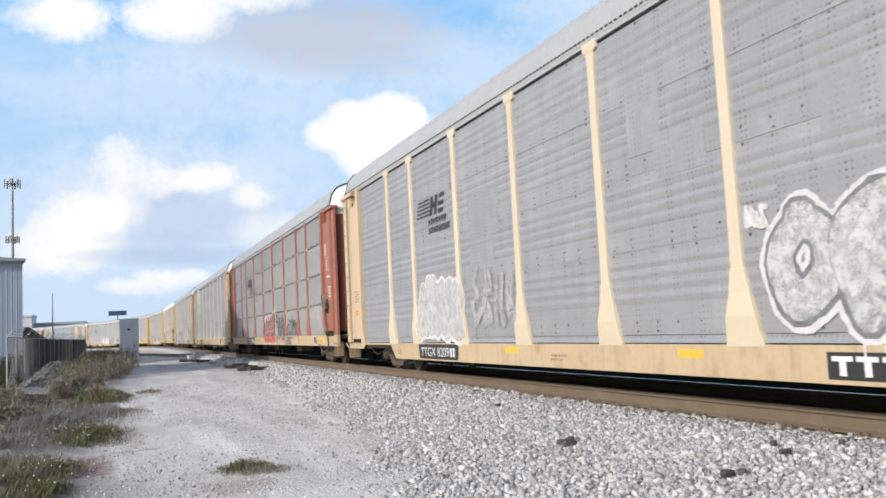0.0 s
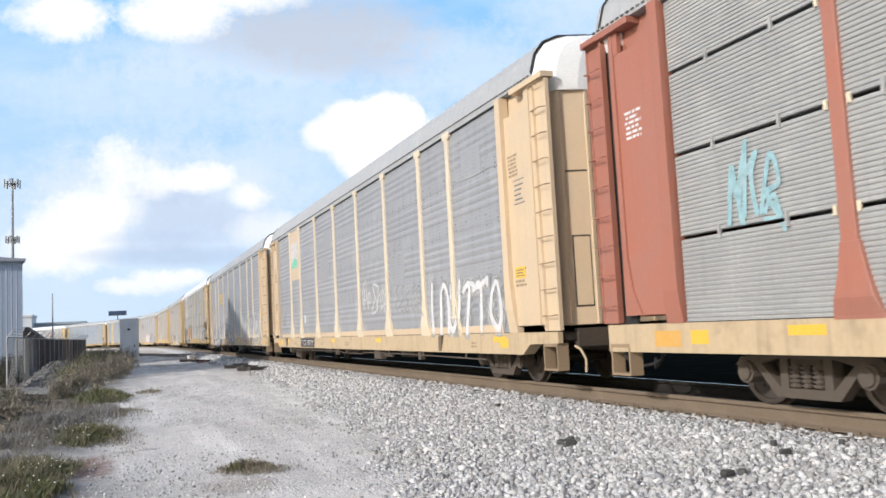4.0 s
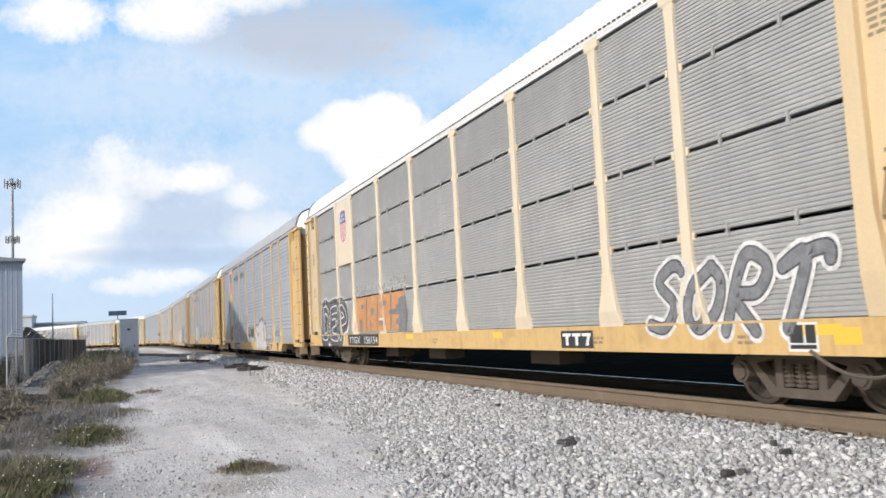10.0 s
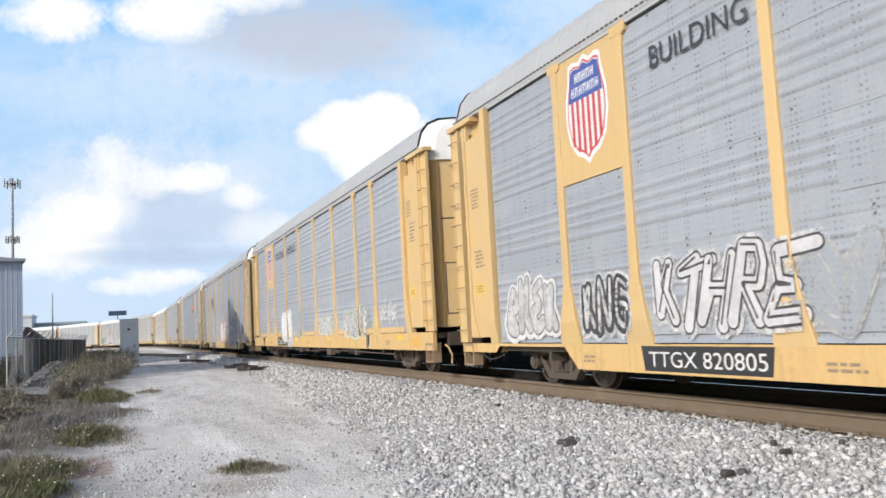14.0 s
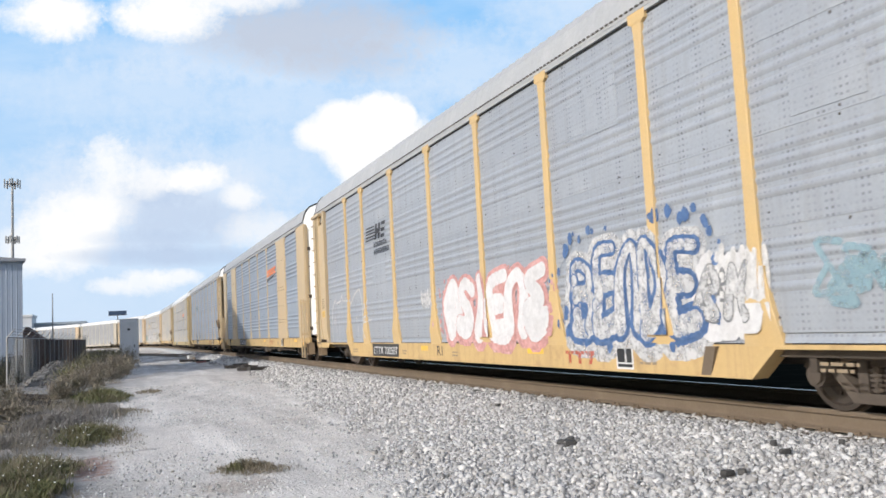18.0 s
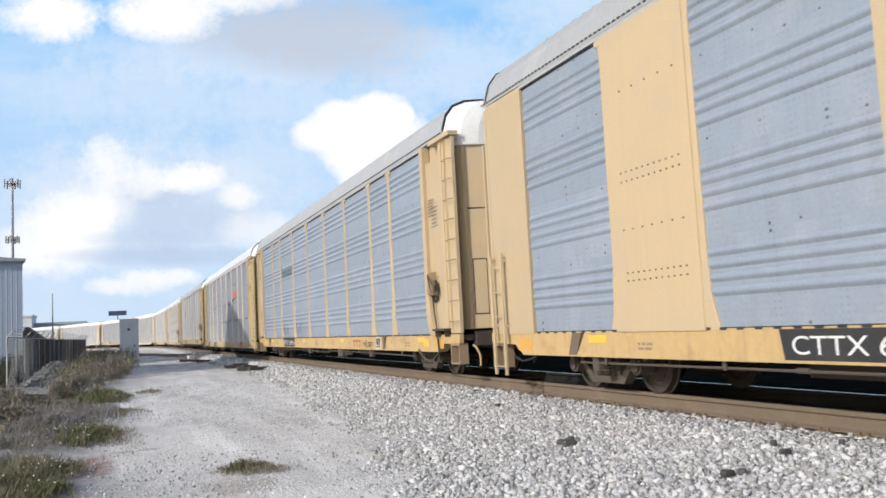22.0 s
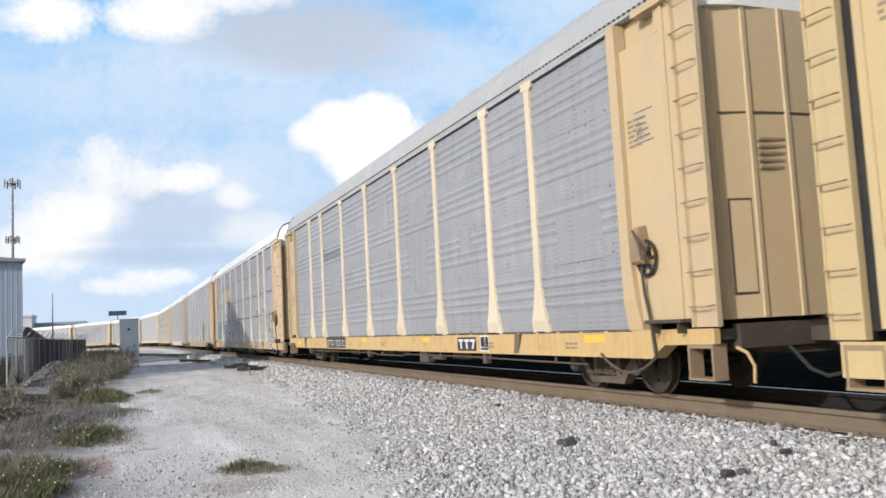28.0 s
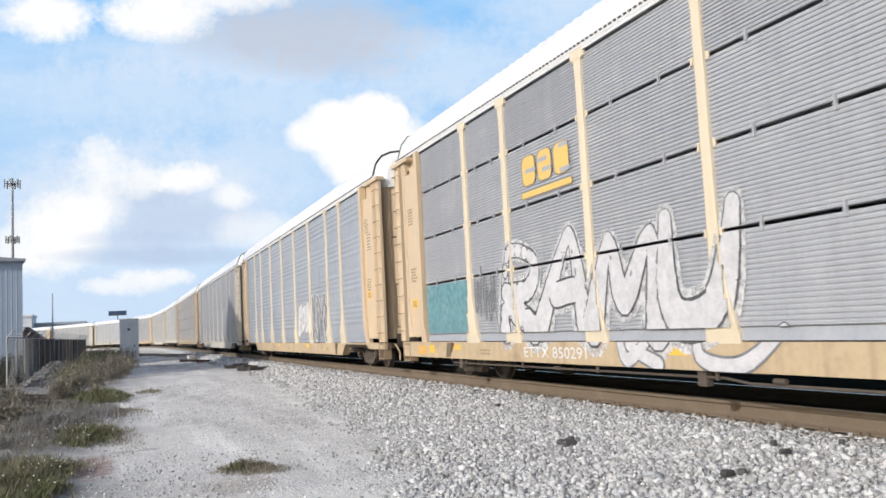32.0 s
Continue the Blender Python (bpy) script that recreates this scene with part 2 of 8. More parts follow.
# ---- ground ----
def ground_material():
    m = bpy.data.materials.new("sandy_ground")
    n, l = nodes_of(m)
    bsdf = n["Principled BSDF"]
    geo = n.new("ShaderNodeNewGeometry")
    vec = geo.outputs["Position"]
    sep = n.new("ShaderNodeSeparateXYZ")
    l.new(vec, sep.inputs[0])
    fine = noise_node(n, l, vec, 14.0, 8, 0.7)
    mid = noise_node(n, l, vec, 1.1, 5, 0.6)
    col = mix_node(n, l, ramp(n, l, fine, 0.3, 0.7), (0.55, 0.51, 0.47), (0.81, 0.765, 0.715))
    # long worn strips that run with the path
    mp = n.new("ShaderNodeMapping")
    mp.inputs["Scale"].default_value = (1.6, 0.14, 1)
    mp.inputs["Rotation"].default_value = (0, 0, radians(-4))
    l.new(vec, mp.inputs[0])
    strip = ramp(n, l, noise_node(n, l, mp.outputs[0], 0.9, 5, 0.6), 0.48, 0.66)
    col = mix_node(n, l, math_node(n, l, 'MULTIPLY', strip, 0.75), col, (0.91, 0.865, 0.815))
    vor = n.new("ShaderNodeTexVoronoi")
    vor.inputs["Scale"].default_value = 26.0
    l.new(vec, vor.inputs["Vector"])
    peb = mix_node(n, l, vor.outputs["Color"], (0.27, 0.25, 0.23), (0.78, 0.75, 0.715))
    col = mix_node(n, l, math_node(n, l, 'MULTIPLY', ramp(n, l, mid, 0.45, 0.62), 0.42), col, peb)
    # worn grey and brown stretches along the path, tan earth round the crossing
    mp2 = n.new("ShaderNodeMapping")
    mp2.inputs["Scale"].default_value = (1.0, 0.22, 1)
    mp2.inputs["Location"].default_value = (3.1, 7.7, 0)
    l.new(vec, mp2.inputs[0])
    worn = ramp(n, l, noise_node(n, l, mp2.outputs[0], 1.1, 6, 0.65), 0.50, 0.68)
    col = mix_node(n, l, math_node(n, l, 'MULTIPLY', worn, 0.55), col, (0.36, 0.34, 0.315))
    tan = math_node(n, l, 'MULTIPLY', ramp(n, l, sep.outputs[1], 30.0, 58.0), ramp(n, l, noise_node(n, l, mp2.outputs[0], 0.8, 5, 0.6), 0.42, 0.6))
    col = mix_node(n, l, math_node(n, l, 'MULTIPLY', tan, 0.7), col, (0.33, 0.27, 0.215))
    # dark earth beyond the edge of the path
    wob = math_node(n, l, 'MULTIPLY', math_node(n, l, 'SUBTRACT', noise_node(n, l, vec, 0.55, 5, 0.6), 0.5), 3.2)
    edge = math_node(n, l, 'ADD', sep.outputs[0], wob)
    soil = mix_node(n, l, ramp(n, l, fine, 0.3, 0.7), (0.15, 0.142, 0.13), (0.40, 0.38, 0.355))
    col = mix_node(n, l, math_node(n, l, 'SUBTRACT', 1.0, ramp(n, l, edge, -0.9, 0.25)), col, soil)
    # reddish clay that shows through by the verge
    clay = ramp(n, l, noise_node(n, l, vec, 0.35, 4, 0.6), 0.62, 0.72)
    col = mix_node(n, l, math_node(n, l, 'MULTIPLY', clay, 0.35), col, (0.28, 0.17, 0.12))
    # bare red-brown patches in the path: by the grass and by the dry tuft
    for cx, cy, rx, ry, amount, tone in ((-0.36, 12.1, 0.30, 1.0, 0.8, (0.30, 0.165, 0.125)), (1.15, 9.45, 0.45, 0.55, 0.55, (0.30, 0.24, 0.19)), (0.2, 13.4, 0.4, 0.16, 0.5, (0.22, 0.20, 0.18))):
        dx = math_node(n, l, 'MULTIPLY', math_node(n, l, 'SUBTRACT', sep.outputs[0], cx), 1 / rx)
        dy = math_node(n, l, 'MULTIPLY', math_node(n, l, 'SUBTRACT', sep.outputs[1], cy), 1 / ry)
        d = math_node(n, l, 'ADD', math_node(n, l, 'MULTIPLY', dx, dx), math_node(n, l, 'MULTIPLY', dy, dy))
        d = math_node(n, l, 'ADD', d, math_node(n, l, 'MULTIPLY', math_node(n, l, 'SUBTRACT', noise_node(n, l, vec, 5.0, 5, 0.65), 0.5), 4.0))
        f = math_node(n, l, 'MULTIPLY', math_node(n, l, 'SUBTRACT', 1.0, ramp(n, l, d, 0.2, 1.4)), amount)
        col = mix_node(n, l, f, col, tone)
    l.new(col, bsdf.inputs["Base Color"])
    bsdf.inputs["Roughness"].default_value = 0.95
    bp = n.new("ShaderNodeBump")
    bp.inputs["Strength"].default_value, bp.inputs["Distance"].default_value = 0.6, 0.03
    l.new(math_node(n, l, 'ADD', fine, vor.outputs["Distance"]), bp.inputs["Height"])
    l.new(bp.outputs[0], bsdf.inputs["Normal"])
    return m


def build_ground():
    xs = sorted({-3000, -1200, -500, -220, -120, -70, -45, -30, 30, 45, 70, 120, 220, 500, 1200, 3000, *[-20 + 0.5 * i for i in range(81)]})
    ys = sorted({-3000, -1000, -300, -100, -40, -15, 110, 125, 140, 160, 180, 210, 250, 320, 420, 600, 1000, 1800, 4500, *[0.5 * i for i in range(120)], *[60 + 2 * i for i in range(25)]})
    s = Shape()
    vs = []
    for y in ys:
        for x in xs:
            near = max(0.0, 1 - max(abs(x), abs(y - 20) / 2) / 40)
            z = near * (0.05 * fbm(x * 0.5, y * 0.5, 3) + (0.16 * max(0, fbm(x * 0.35, y * 0.35, 9) + 0.3) if x < -0.8 else 0)) - 0.02
            if x > 4.6:
                z = -0.06
            vs.append((x, y, z))
    w = len(xs)
    s.add(vs, [(j * w + i, j * w + i + 1, (j + 1) * w + i + 1, (j + 1) * w + i) for j in range(len(ys) - 1) for i in range(w - 1)])
    return thing("ground", s, ground_material(), "pale sandy dirt path with dark weedy soil along it", "ground", kind="structure", smooth=True)


ground = build_ground()


def bed_edge(s):
    """Where the ballast runs out towards the path, as an offset from the track's middle."""
    if s < 50:
        x = 2.75 + min(max(s, 5) - 7, 6) * 0.20 + max(0, s - 13) * 0.076
        return min(x, 6.3) - TRACK_X
    return -2.4


def bed_height(off, s):
    e = bed_edge(s)
    if off < -1.75:
        t = max(0.0, min(1.0, (off - e) / (-1.75 - e)))
        return -0.03 + 0.235 * t ** 0.8
    if off < -0.8:
        return 0.205 - 0.045 * min(1.0, (off + 1.75) / 0.6)
    return 0.16 if off < 0 else 0.205 if off < 2.2 else max(-0.05, 0.205 - (off - 2.2) * 0.3)


def build_bed():
    s, loops = Shape(), []
    stations = sorted({*STATIONS, *[0.5 * i for i in range(0, 110)]})
    for st in stations:
        e = bed_edge(st)
        offs = [e - 0.05] + [e + (-1.75 - e) * k / 8 for k in range(9)] + [-1.45, -1.15, -0.85, 0, 1.0, 2.2, 3.2]
        loops.append([beside(st, o, bed_height(o, st) + (0.02 * fbm(o * 3, st * 1.5) if -6 < o < -1.6 else 0)) for o in offs])
    s.loft(loops, closed=False)
    return thing("ballast_bed", s, stone_mat, "bed of crushed pale grey limestone ballast under the track", "ballast", kind="structure")


bed = build_bed()


# ---- track ----
RAIL_OUT = [(o, z * 1.3 - 0.0534) for o, z in [(-0.070, 0.0), (0.070, 0.0), (0.070, 0.012), (0.018, 0.034), (0.010, 0.045), (0.010, 0.125), (0.037, 0.143), (0.037, 0.168), (0.030, 0.178), (-0.030, 0.178), (-0.037, 0.168), (-0.037, 0.143), (-0.010, 0.125), (-0.010, 0.045), (-0.018, 0.034), (-0.070, 0.012)]]


def build_track():
    track = thing("railway_track", None, None, "rusty steel rails on weathered ties in pale ballast", "railway track", kind="structure")
    sts = [s for s in STATIONS if s > -40]
    for side in (-0.755, 0.755):
        s = Shape().loft([[beside(st, side + o, RAIL_Z - 0.178 + z) for o, z in RAIL_OUT] for st in sts])
        # the far rail is coloured black where the wagons shade it
        ob = part("rail", s, rust if side < 0 else shaded_rail, track, "rusty rail" if side < 0 else "far rail coloured black for the shade under the wagons, with a polished head")
        h = Shape().loft([[beside(st, side + o, RAIL_Z + z) for o, z in ((-0.026, -0.004), (0.026, -0.004), (0.022, 0.003), (-0.022, 0.003))] for st in sts])
        part("rail_head", h, shiny if side > 0 else worn_head, ob)
    tie = Shape().block(pose(0, 0, 0), 2.59, 0.22, 0.17, 0.01).mesh("tie", tie_wood)
    plate = Shape().box(-0.13, 0.13, -0.10, 0.10, 0, 0.018)
    for dx in (-0.1, 0.1):
        for dy in (-0.06, 0.06):
            plate.box(dx - 0.014, dx + 0.014, dy - 0.014, dy + 0.014, 0.018, 0.045)
    plate = plate.mesh("tie_plate", rust)
    rng = random.Random(5)
    for i in range(170):
        s = 1.0 + 0.53 * i
        x, y, h = on_track(s)
        ob = part("tie", tie, None, track, at=pose(x + rng.uniform(-.03, .03), y, RAIL_Z - 0.33, 0, 0, math.degrees(h) + rng.uniform(-1, 1)))
        if i < 50:
            part("tie_plate", plate, None, ob, at=pose(-0.755, 0, 0.086))
    return track


track = build_track()


# ---- the wagons ----
PITCH, HALF, SIDE = 28.106, 13.36, -1.55
BAYS = (2.627, 1.867, 2.796, 2.796, 2.796, 2.796, 2.796, 1.867, 2.627)
ENDS = 1.88
EDGE = [HALF - ENDS - sum(BAYS[:i]) for i in range(10)]       # panel edges, from the rear end
EAVE = 5.27
ROOF = [(-1.60, EAVE), (-1.60, EAVE + 0.07), (-1.50, EAVE + 0.42), (-1.33, EAVE + 0.64), (-1.05, EAVE + 0.76), (-0.5, EAVE + 0.82), (0, EAVE + 0.83)]
ROOF = ROOF + [(-x, z) for x, z in reversed(ROOF[:-1])]
# kinds of underframe: foot of the panels, top and bottom of the side sill over rail level
FRAMES = {"deep": (0.90, 0.77, 0.38), "high": (1.04, 1.04, 0.66), "plain": (0.96, 0.96, 0.575), "shelf": (0.97, 0.80, 0.45), "mid": (1.02, 1.02, 0.60)}
_cache = {}


def shared(key, make):
    if key not in _cache:
        _cache[key] = make()
    return _cache[key]


def screen_rows(zb):
    """Foot and top of the four screens of a bay, one above the other, with open slots between them."""
    cuts = [zb - 0.022, 2.10, 3.16, 4.23, EAVE - 0.09 + 0.022]
    return [(a + 0.022, b - 0.022) for a, b in zip(cuts, cuts[1:])]


def sheet_rows(zb):
    """Foot and top of the four lapped sheets of a bay."""
    cuts = [zb, 2.05, 3.08, 4.11, EAVE - 0.09]
    return list(zip(cuts, cuts[1:]))


RIB_DEPTH = {"ribs": 0.030, "bands": 0.017, "smooth": 0.014}


def sheet_mesh(width, row, zb, style, mat):
    """One sheet of a side panel between two posts; its middle at y = 0. Four pressed ribs below its upper edge."""
    def make():
        s, w = Shape(), width / 2 - 0.02
        z0, z1 = (screen_rows if style == "screens" else sheet_rows)(zb)[row]
        if style == "screens":
            h, n, prof = z1 - z0, 19, []
            for k in range(n):
                a, d = z0 + h * k / n, h / n
                prof += [(SIDE + 0.006, a), (SIDE - 0.009, a + d * 0.18), (SIDE - 0.009, a + d * 0.62), (SIDE + 0.006, a + d * 0.8)]
            prof.append((SIDE + 0.006, z1))
        else:
            deep, lap = RIB_DEPTH[style], {"ribs": 0.0, "bands": 0.006, "smooth": 0.009}[style] if row else 0.0
            top = EAVE - 0.14 if row == 3 else z1
            prof = [(SIDE + 0.01, z0 - 0.004), (SIDE - lap, z0 - 0.004), (SIDE - lap, z0 + 0.03)] if lap or not row else [(SIDE, z0)]
            soft = 0.075 if style == "smooth" else 0.055
            for d in (0.66, 0.49, 0.335, 0.185):
                m = top - d
                prof += [(SIDE, m - soft), (SIDE - deep * 0.8, m - soft * 0.35), (SIDE - deep, m), (SIDE - deep * 0.8, m + soft * 0.35), (SIDE, m + soft)]
            prof.append((SIDE, z1 + (0.0 if style == "ribs" else 0.006)))
        s.loft([[(x, y, z) for x, z in prof] for y in (w, -w)], closed=False)
        s.loft([[(-1.46, y, z0), (-1.46, y, z1)] for y in (-w, w)], closed=False)
        for y in (-w, w):
            s.add([(-1.46, y, z0), (SIDE, y, z0), (SIDE, y, z1), (-1.46, y, z1)], [(0, 1, 2, 3)])
        me = s.mesh("panel_sheet", mat)
        if style == "screens":
            return me
        # rivet heads along the lap and across the plain band of the sheet
        flat, rng = len(s.f), random.Random(int(width * 100) + row)
        cols = max(3, int(width / 0.44))
        for c in range(cols):
            y = -w + (c + 0.5) * 2 * w / cols
            for z in (z0 + 0.045, z0 + 0.16, z1 - 0.04):
                if rng.random() < (0.4 if style == "smooth" else 0.72):
                    continue
                q, x = 0.014 * rng.uniform(0.7, 1.25), SIDE - 0.009
                yy = y + rng.uniform(-0.02, 0.02)
                s.add([(x, yy - q, z - q), (x, yy + q, z - q), (x, yy + q, z + q), (x, yy - q, z + q), (x - 0.011, yy, z)], [(1, 0, 4), (2, 1, 4), (3, 2, 4), (0, 3, 4)])
        me = s.mesh("panel_sheet", mat)
        me.materials.append(rivet_steel)
        me.polygons.foreach_set("material_index", [0 if i < flat else 1 for i in range(len(s.f))])
        return me
    return shared(("sheet", round(width, 2), row, zb, style, mat.name), make)


def hanger_mesh(width, zb, mat):
    """The small hangers that tie the screens of a bay together across their slots."""
    def make():
        s = Shape()
        for z0, z1 in screen_rows(zb)[1:]:
            for y in (-width * 0.2, width * 0.21):
                s.box(SIDE - 0.035, SIDE, y - 0.018, y + 0.018, z0 - 0.10, z0 + 0.06)
        return s.mesh("screen_hanger", mat)
    return shared(("hanger", round(width, 2), zb, mat.name), make)


POST_OUT = 0.05                                    # how far the posts stand before the panels


def post_mesh(zb, zs, mat, slim):
    """A pressed post: slim shaft, collar, flared foot that knees in to the sill, and a bracket under the eave."""
    def make():
        w0 = 0.19 if slim else 0.26
        o = 0.034 if slim else POST_OUT
        knee = o if slim else o + 0.024
        st = [(zs - 0.02, w0 + 0.05, 0.033), (zs + 0.02, w0 + 0.045, 0.036), (zb + 0.19, w0 * 0.95, knee), (zb + 0.22, w0 * 0.90, knee), (zb + 0.46, w0 * 0.66, o + 0.006), (zb + 0.72, 0.122, o + 0.006), (zb + 0.735, 0.120, o + 0.006), (zb + 0.74, 0.102, o), (zb + 1.4, 0.092, o), (EAVE - 0.42, 0.082, o), (EAVE - 0.18, 0.105, o), (EAVE - 0.14, 0.19, o + 0.01), (EAVE - 0.01, 0.20, o + 0.01)]
        s = Shape()
        s.loft([[(SIDE + 0.08, -w * 1.08, z), (SIDE + 0.08, w * 0.9, z), (SIDE - x + 0.006, w * 0.9, z), (SIDE - x, w * 0.9 - 0.007, z), (SIDE - x, -w * 1.08 + 0.007, z), (SIDE - x + 0.006, -w * 1.08, z)] for z, w, x in st])
        return s.mesh("post", mat)
    return shared(("post", zb, zs, mat.name, slim), make)


def corner_post_mesh(zs, mat):
    def make():
        s, y0 = Shape(), HALF - ENDS
        zt, zb = EAVE - 0.02, zs + 0.12
        # corner post beside the panel, flared at its foot
        st = [(zb - 0.12, 0.36, SIDE - 0.04), (zb + 0.3, 0.32, SIDE - 0.10), (zb + 0.9, 0.24, SIDE - 0.10), (zt, 0.22, SIDE - 0.10)]
        s.loft([[(SIDE + 0.08, y0 + 0.02, z), (SIDE + 0.08, y0 + w, z), (x, y0 + w, z), (x, y0 + 0.02, z)] for z, w, x in st])
        return s.mesh("corner_post", mat)
    return shared(("corner", zs, mat.name), make)


def end_section_mesh(zs, mat):
    """The plated stretch between the last panel and the wagon's end, at the end y > 0."""
    def make():
        s, y0, y1 = Shape(), HALF - ENDS, HALF - 0.52
        zt, zb = EAVE - 0.02, zs + 0.12
        s.box(SIDE - 0.02, SIDE + 0.04, y0 + 0.2, y1 - 0.14, zb, EAVE - 0.42)
        return s.mesh("end_plate", mat)
    return shared(("end", zs, mat.name), make)


def door_rib_mesh(zs, mat):
    """Upright rib with a swept foot, before the dark slot of the door track."""
    def make():
        s, y0, y1 = Shape(), HALF - ENDS, HALF - 0.52
        zt, zb = EAVE - 0.02, zs + 0.12
        st = [(zb, 0.34, SIDE - 0.05), (zb + 0.35, 0.16, SIDE - 0.05), (zb + 0.8, 0.07, SIDE - 0.045), (zt, 0.055, SIDE - 0.045)]
        s.loft([[(SIDE, y1 - 0.14 - w, z), (SIDE, y1 - 0.10, z), (x, y1 - 0.10, z), (x, y1 - 0.14 - w, z)] for z, w, x in st])
        return s.mesh("door_rib", mat)
    return shared(("rib", zs, mat.name), make)


def ladder_mesh(zs, mat):
    def make():
        s, y0, y1 = Shape(), HALF - 0.43, HALF
        z0, z1 = zs + 0.02, EAVE - 0.12
        ring = [(SIDE - 0.07, y0 - 0.02), (SIDE - 0.07, y0 + 0.02), (SIDE - 0.02, y0 + 0.025), (SIDE - 0.02, y1 - 0.035), (SIDE - 0.04, y1 - 0.03), (SIDE - 0.04, y1), (SIDE + 0.03, y1), (SIDE + 0.03, y1 - 0.03), (SIDE + 0.02, y1 - 0.035), (SIDE + 0.02, y0 - 0.02)]
        s.loft([[(x, y, z) for x, y in ring] for z in (z0, z1)])
        return s.mesh("ladder_plate", mat)
    return shared(("ladder", zs, mat.name), make)


def bracket_mesh(mat):
    def make():
        y0, y1, z1 = HALF - 0.46, HALF, EAVE - 0.12
        return Shape().box(SIDE - 0.11, SIDE + 0.12, y0 - 0.75, y1 + 0.02, z1 + 0.02, z1 + 0.11).mesh("eave_bracket", mat)
    return shared(("bracket", mat.name), make)


def rung_mesh(mat):
    def make():
        y0, y1 = HALF - 0.42, HALF - 0.05
        s = Shape().tube([(SIDE - 0.03, y0, 0), (SIDE - 0.13, y0 + 0.02, -0.015), (SIDE - 0.13, y1 - 0.02, -0.015), (SIDE - 0.03, y1, 0)], 0.010, 6)
        return s.mesh("rung", mat)
    return shared(("rung", mat.name), make)


def door_mesh(zs, mat):
    """The folding end door: a shallow drum of upright leaves."""
    def make():
        s = Shape()
        folds = [(-1.46, -0.34), (-1.25, -0.17), (-0.80, -0.06), (-0.25, -0.01), (0.25, -0.01), (0.80, -0.06), (1.25, -0.17), (1.46, -0.34)]
        xs, ys = [], []
        for i, (x, y) in enumerate(folds):
            if 0 < i < 7:
                xs, ys = xs + [x - 0.04, x - 0.03, x + 0.03, x + 0.04], ys + [y, y + 0.022, y + 0.022, y]
            else:
                xs, ys = xs + [x], ys + [y]
        z0, z1 = zs + 0.10, EAVE - 0.28
        s.loft([[(x, HALF + y, z) for x, y in zip(xs, ys)] + [(1.46, HALF - 0.85, z), (-1.46, HALF - 0.85, z)] for z in (z0, z1)])
        return s.mesh("end_door", mat)
    return shared(("door", zs, mat.name), make)


def cap_mesh(mat):
    def make():
        s, zs = Shape(), EAVE - 0.28
        ring = [(-1.50, zs), *[(x * 0.985, z - 0.02) for x, z in ROOF], (1.50, zs)]
        s.loft([[(x * k, HALF + y, max(zs, z - d)) for x, z in ring] for y, k, d in ((-0.80, 1, 0), (-0.44, 1, 0), (-0.22, 0.94, 0.04), (-0.10, 0.84, 0.12), (-0.02, 0.6, 0.22))])
        return s.mesh("end_cap", mat)
    return shared(("cap", mat.name), make)


def hood_mesh():
    def make():
        s = Shape()
        a = [(x * 1.006, z + 0.012) for x, z in ROOF[1:-1]]
        s.loft([[(x, y, z + d) for x, z in a] for y, d in ((HALF - 0.47, 0), (HALF - 0.47, 0.014), (HALF - 0.42, 0.014), (HALF - 0.42, -0.03))], closed=False)
        return s.mesh("roof_lip", rubber)
    return shared("hood", make)


def roof_mesh(mat):
    def make():
        s = Shape()
        y = -HALF + 0.45
        loops = []
        while y < HALF - 0.45:
            for d, up in ((0, 0), (0.05, 0.016), (0.10, 0.016), (0.15, 0)):
                loops.append([(x, y + d, z + (up if 0 < i < len(ROOF) - 1 else 0)) for i, (x, z) in enumerate(ROOF)])
            y += 0.30
        loops.append([(x, HALF - 0.45, z) for x, z in ROOF])
        s.loft(loops, closed=False)
        s.loft([[(x, yy, EAVE) for x in (-1.6, 1.6)] for yy in (-HALF + 0.45, HALF - 0.45)], closed=False)
        return s.mesh("roof", mat)
    return shared(("roof", mat.name), make)


def sill_mesh(kind, mat):
    def make():
        zb, z1, z0 = FRAMES[kind]
        s = Shape()
        L = HALF - 0.10
        if kind == "deep":
            out = [(-L, z1), (-L, 0.60), (-L + 1.6, 0.60), (-L + 1.75, 0.72), (-L + 4.2, 0.72), (-L + 4.6, z0), (L - 4.6, z0), (L - 4.2, 0.72), (L - 1.75, 0.72), (L - 1.6, 0.60), (L, 0.60), (L, z1)]
            out = list(reversed(out))
        elif kind in ("high", "shelf", "mid"):
            out = list(reversed([(-L, z1), (-L, z0), (L, z0), (L, z1)]))
        else:
            out = list(reversed([(-L, z1), (-L, z0 + 0.2), (-L + 1.0, z0 + 0.18), (-L + 1.3, z0), (L - 1.3, z0), (L - 1.0, z0 + 0.18), (L, z0 + 0.2), (L, z1)]))
        s.loft([[(x, y, z) for y, z in out] for x in (SIDE - 0.03, SIDE + 0.06)])
        bot = [(y, z) for y, z in out if z < z1]
        s.loft([[(x, y, z) for y, z in bot] for x in (SIDE - 0.03, SIDE + 0.2)], closed=False)
        return s.mesh("side_sill", mat)
    return shared(("sill", kind, mat.name), make)


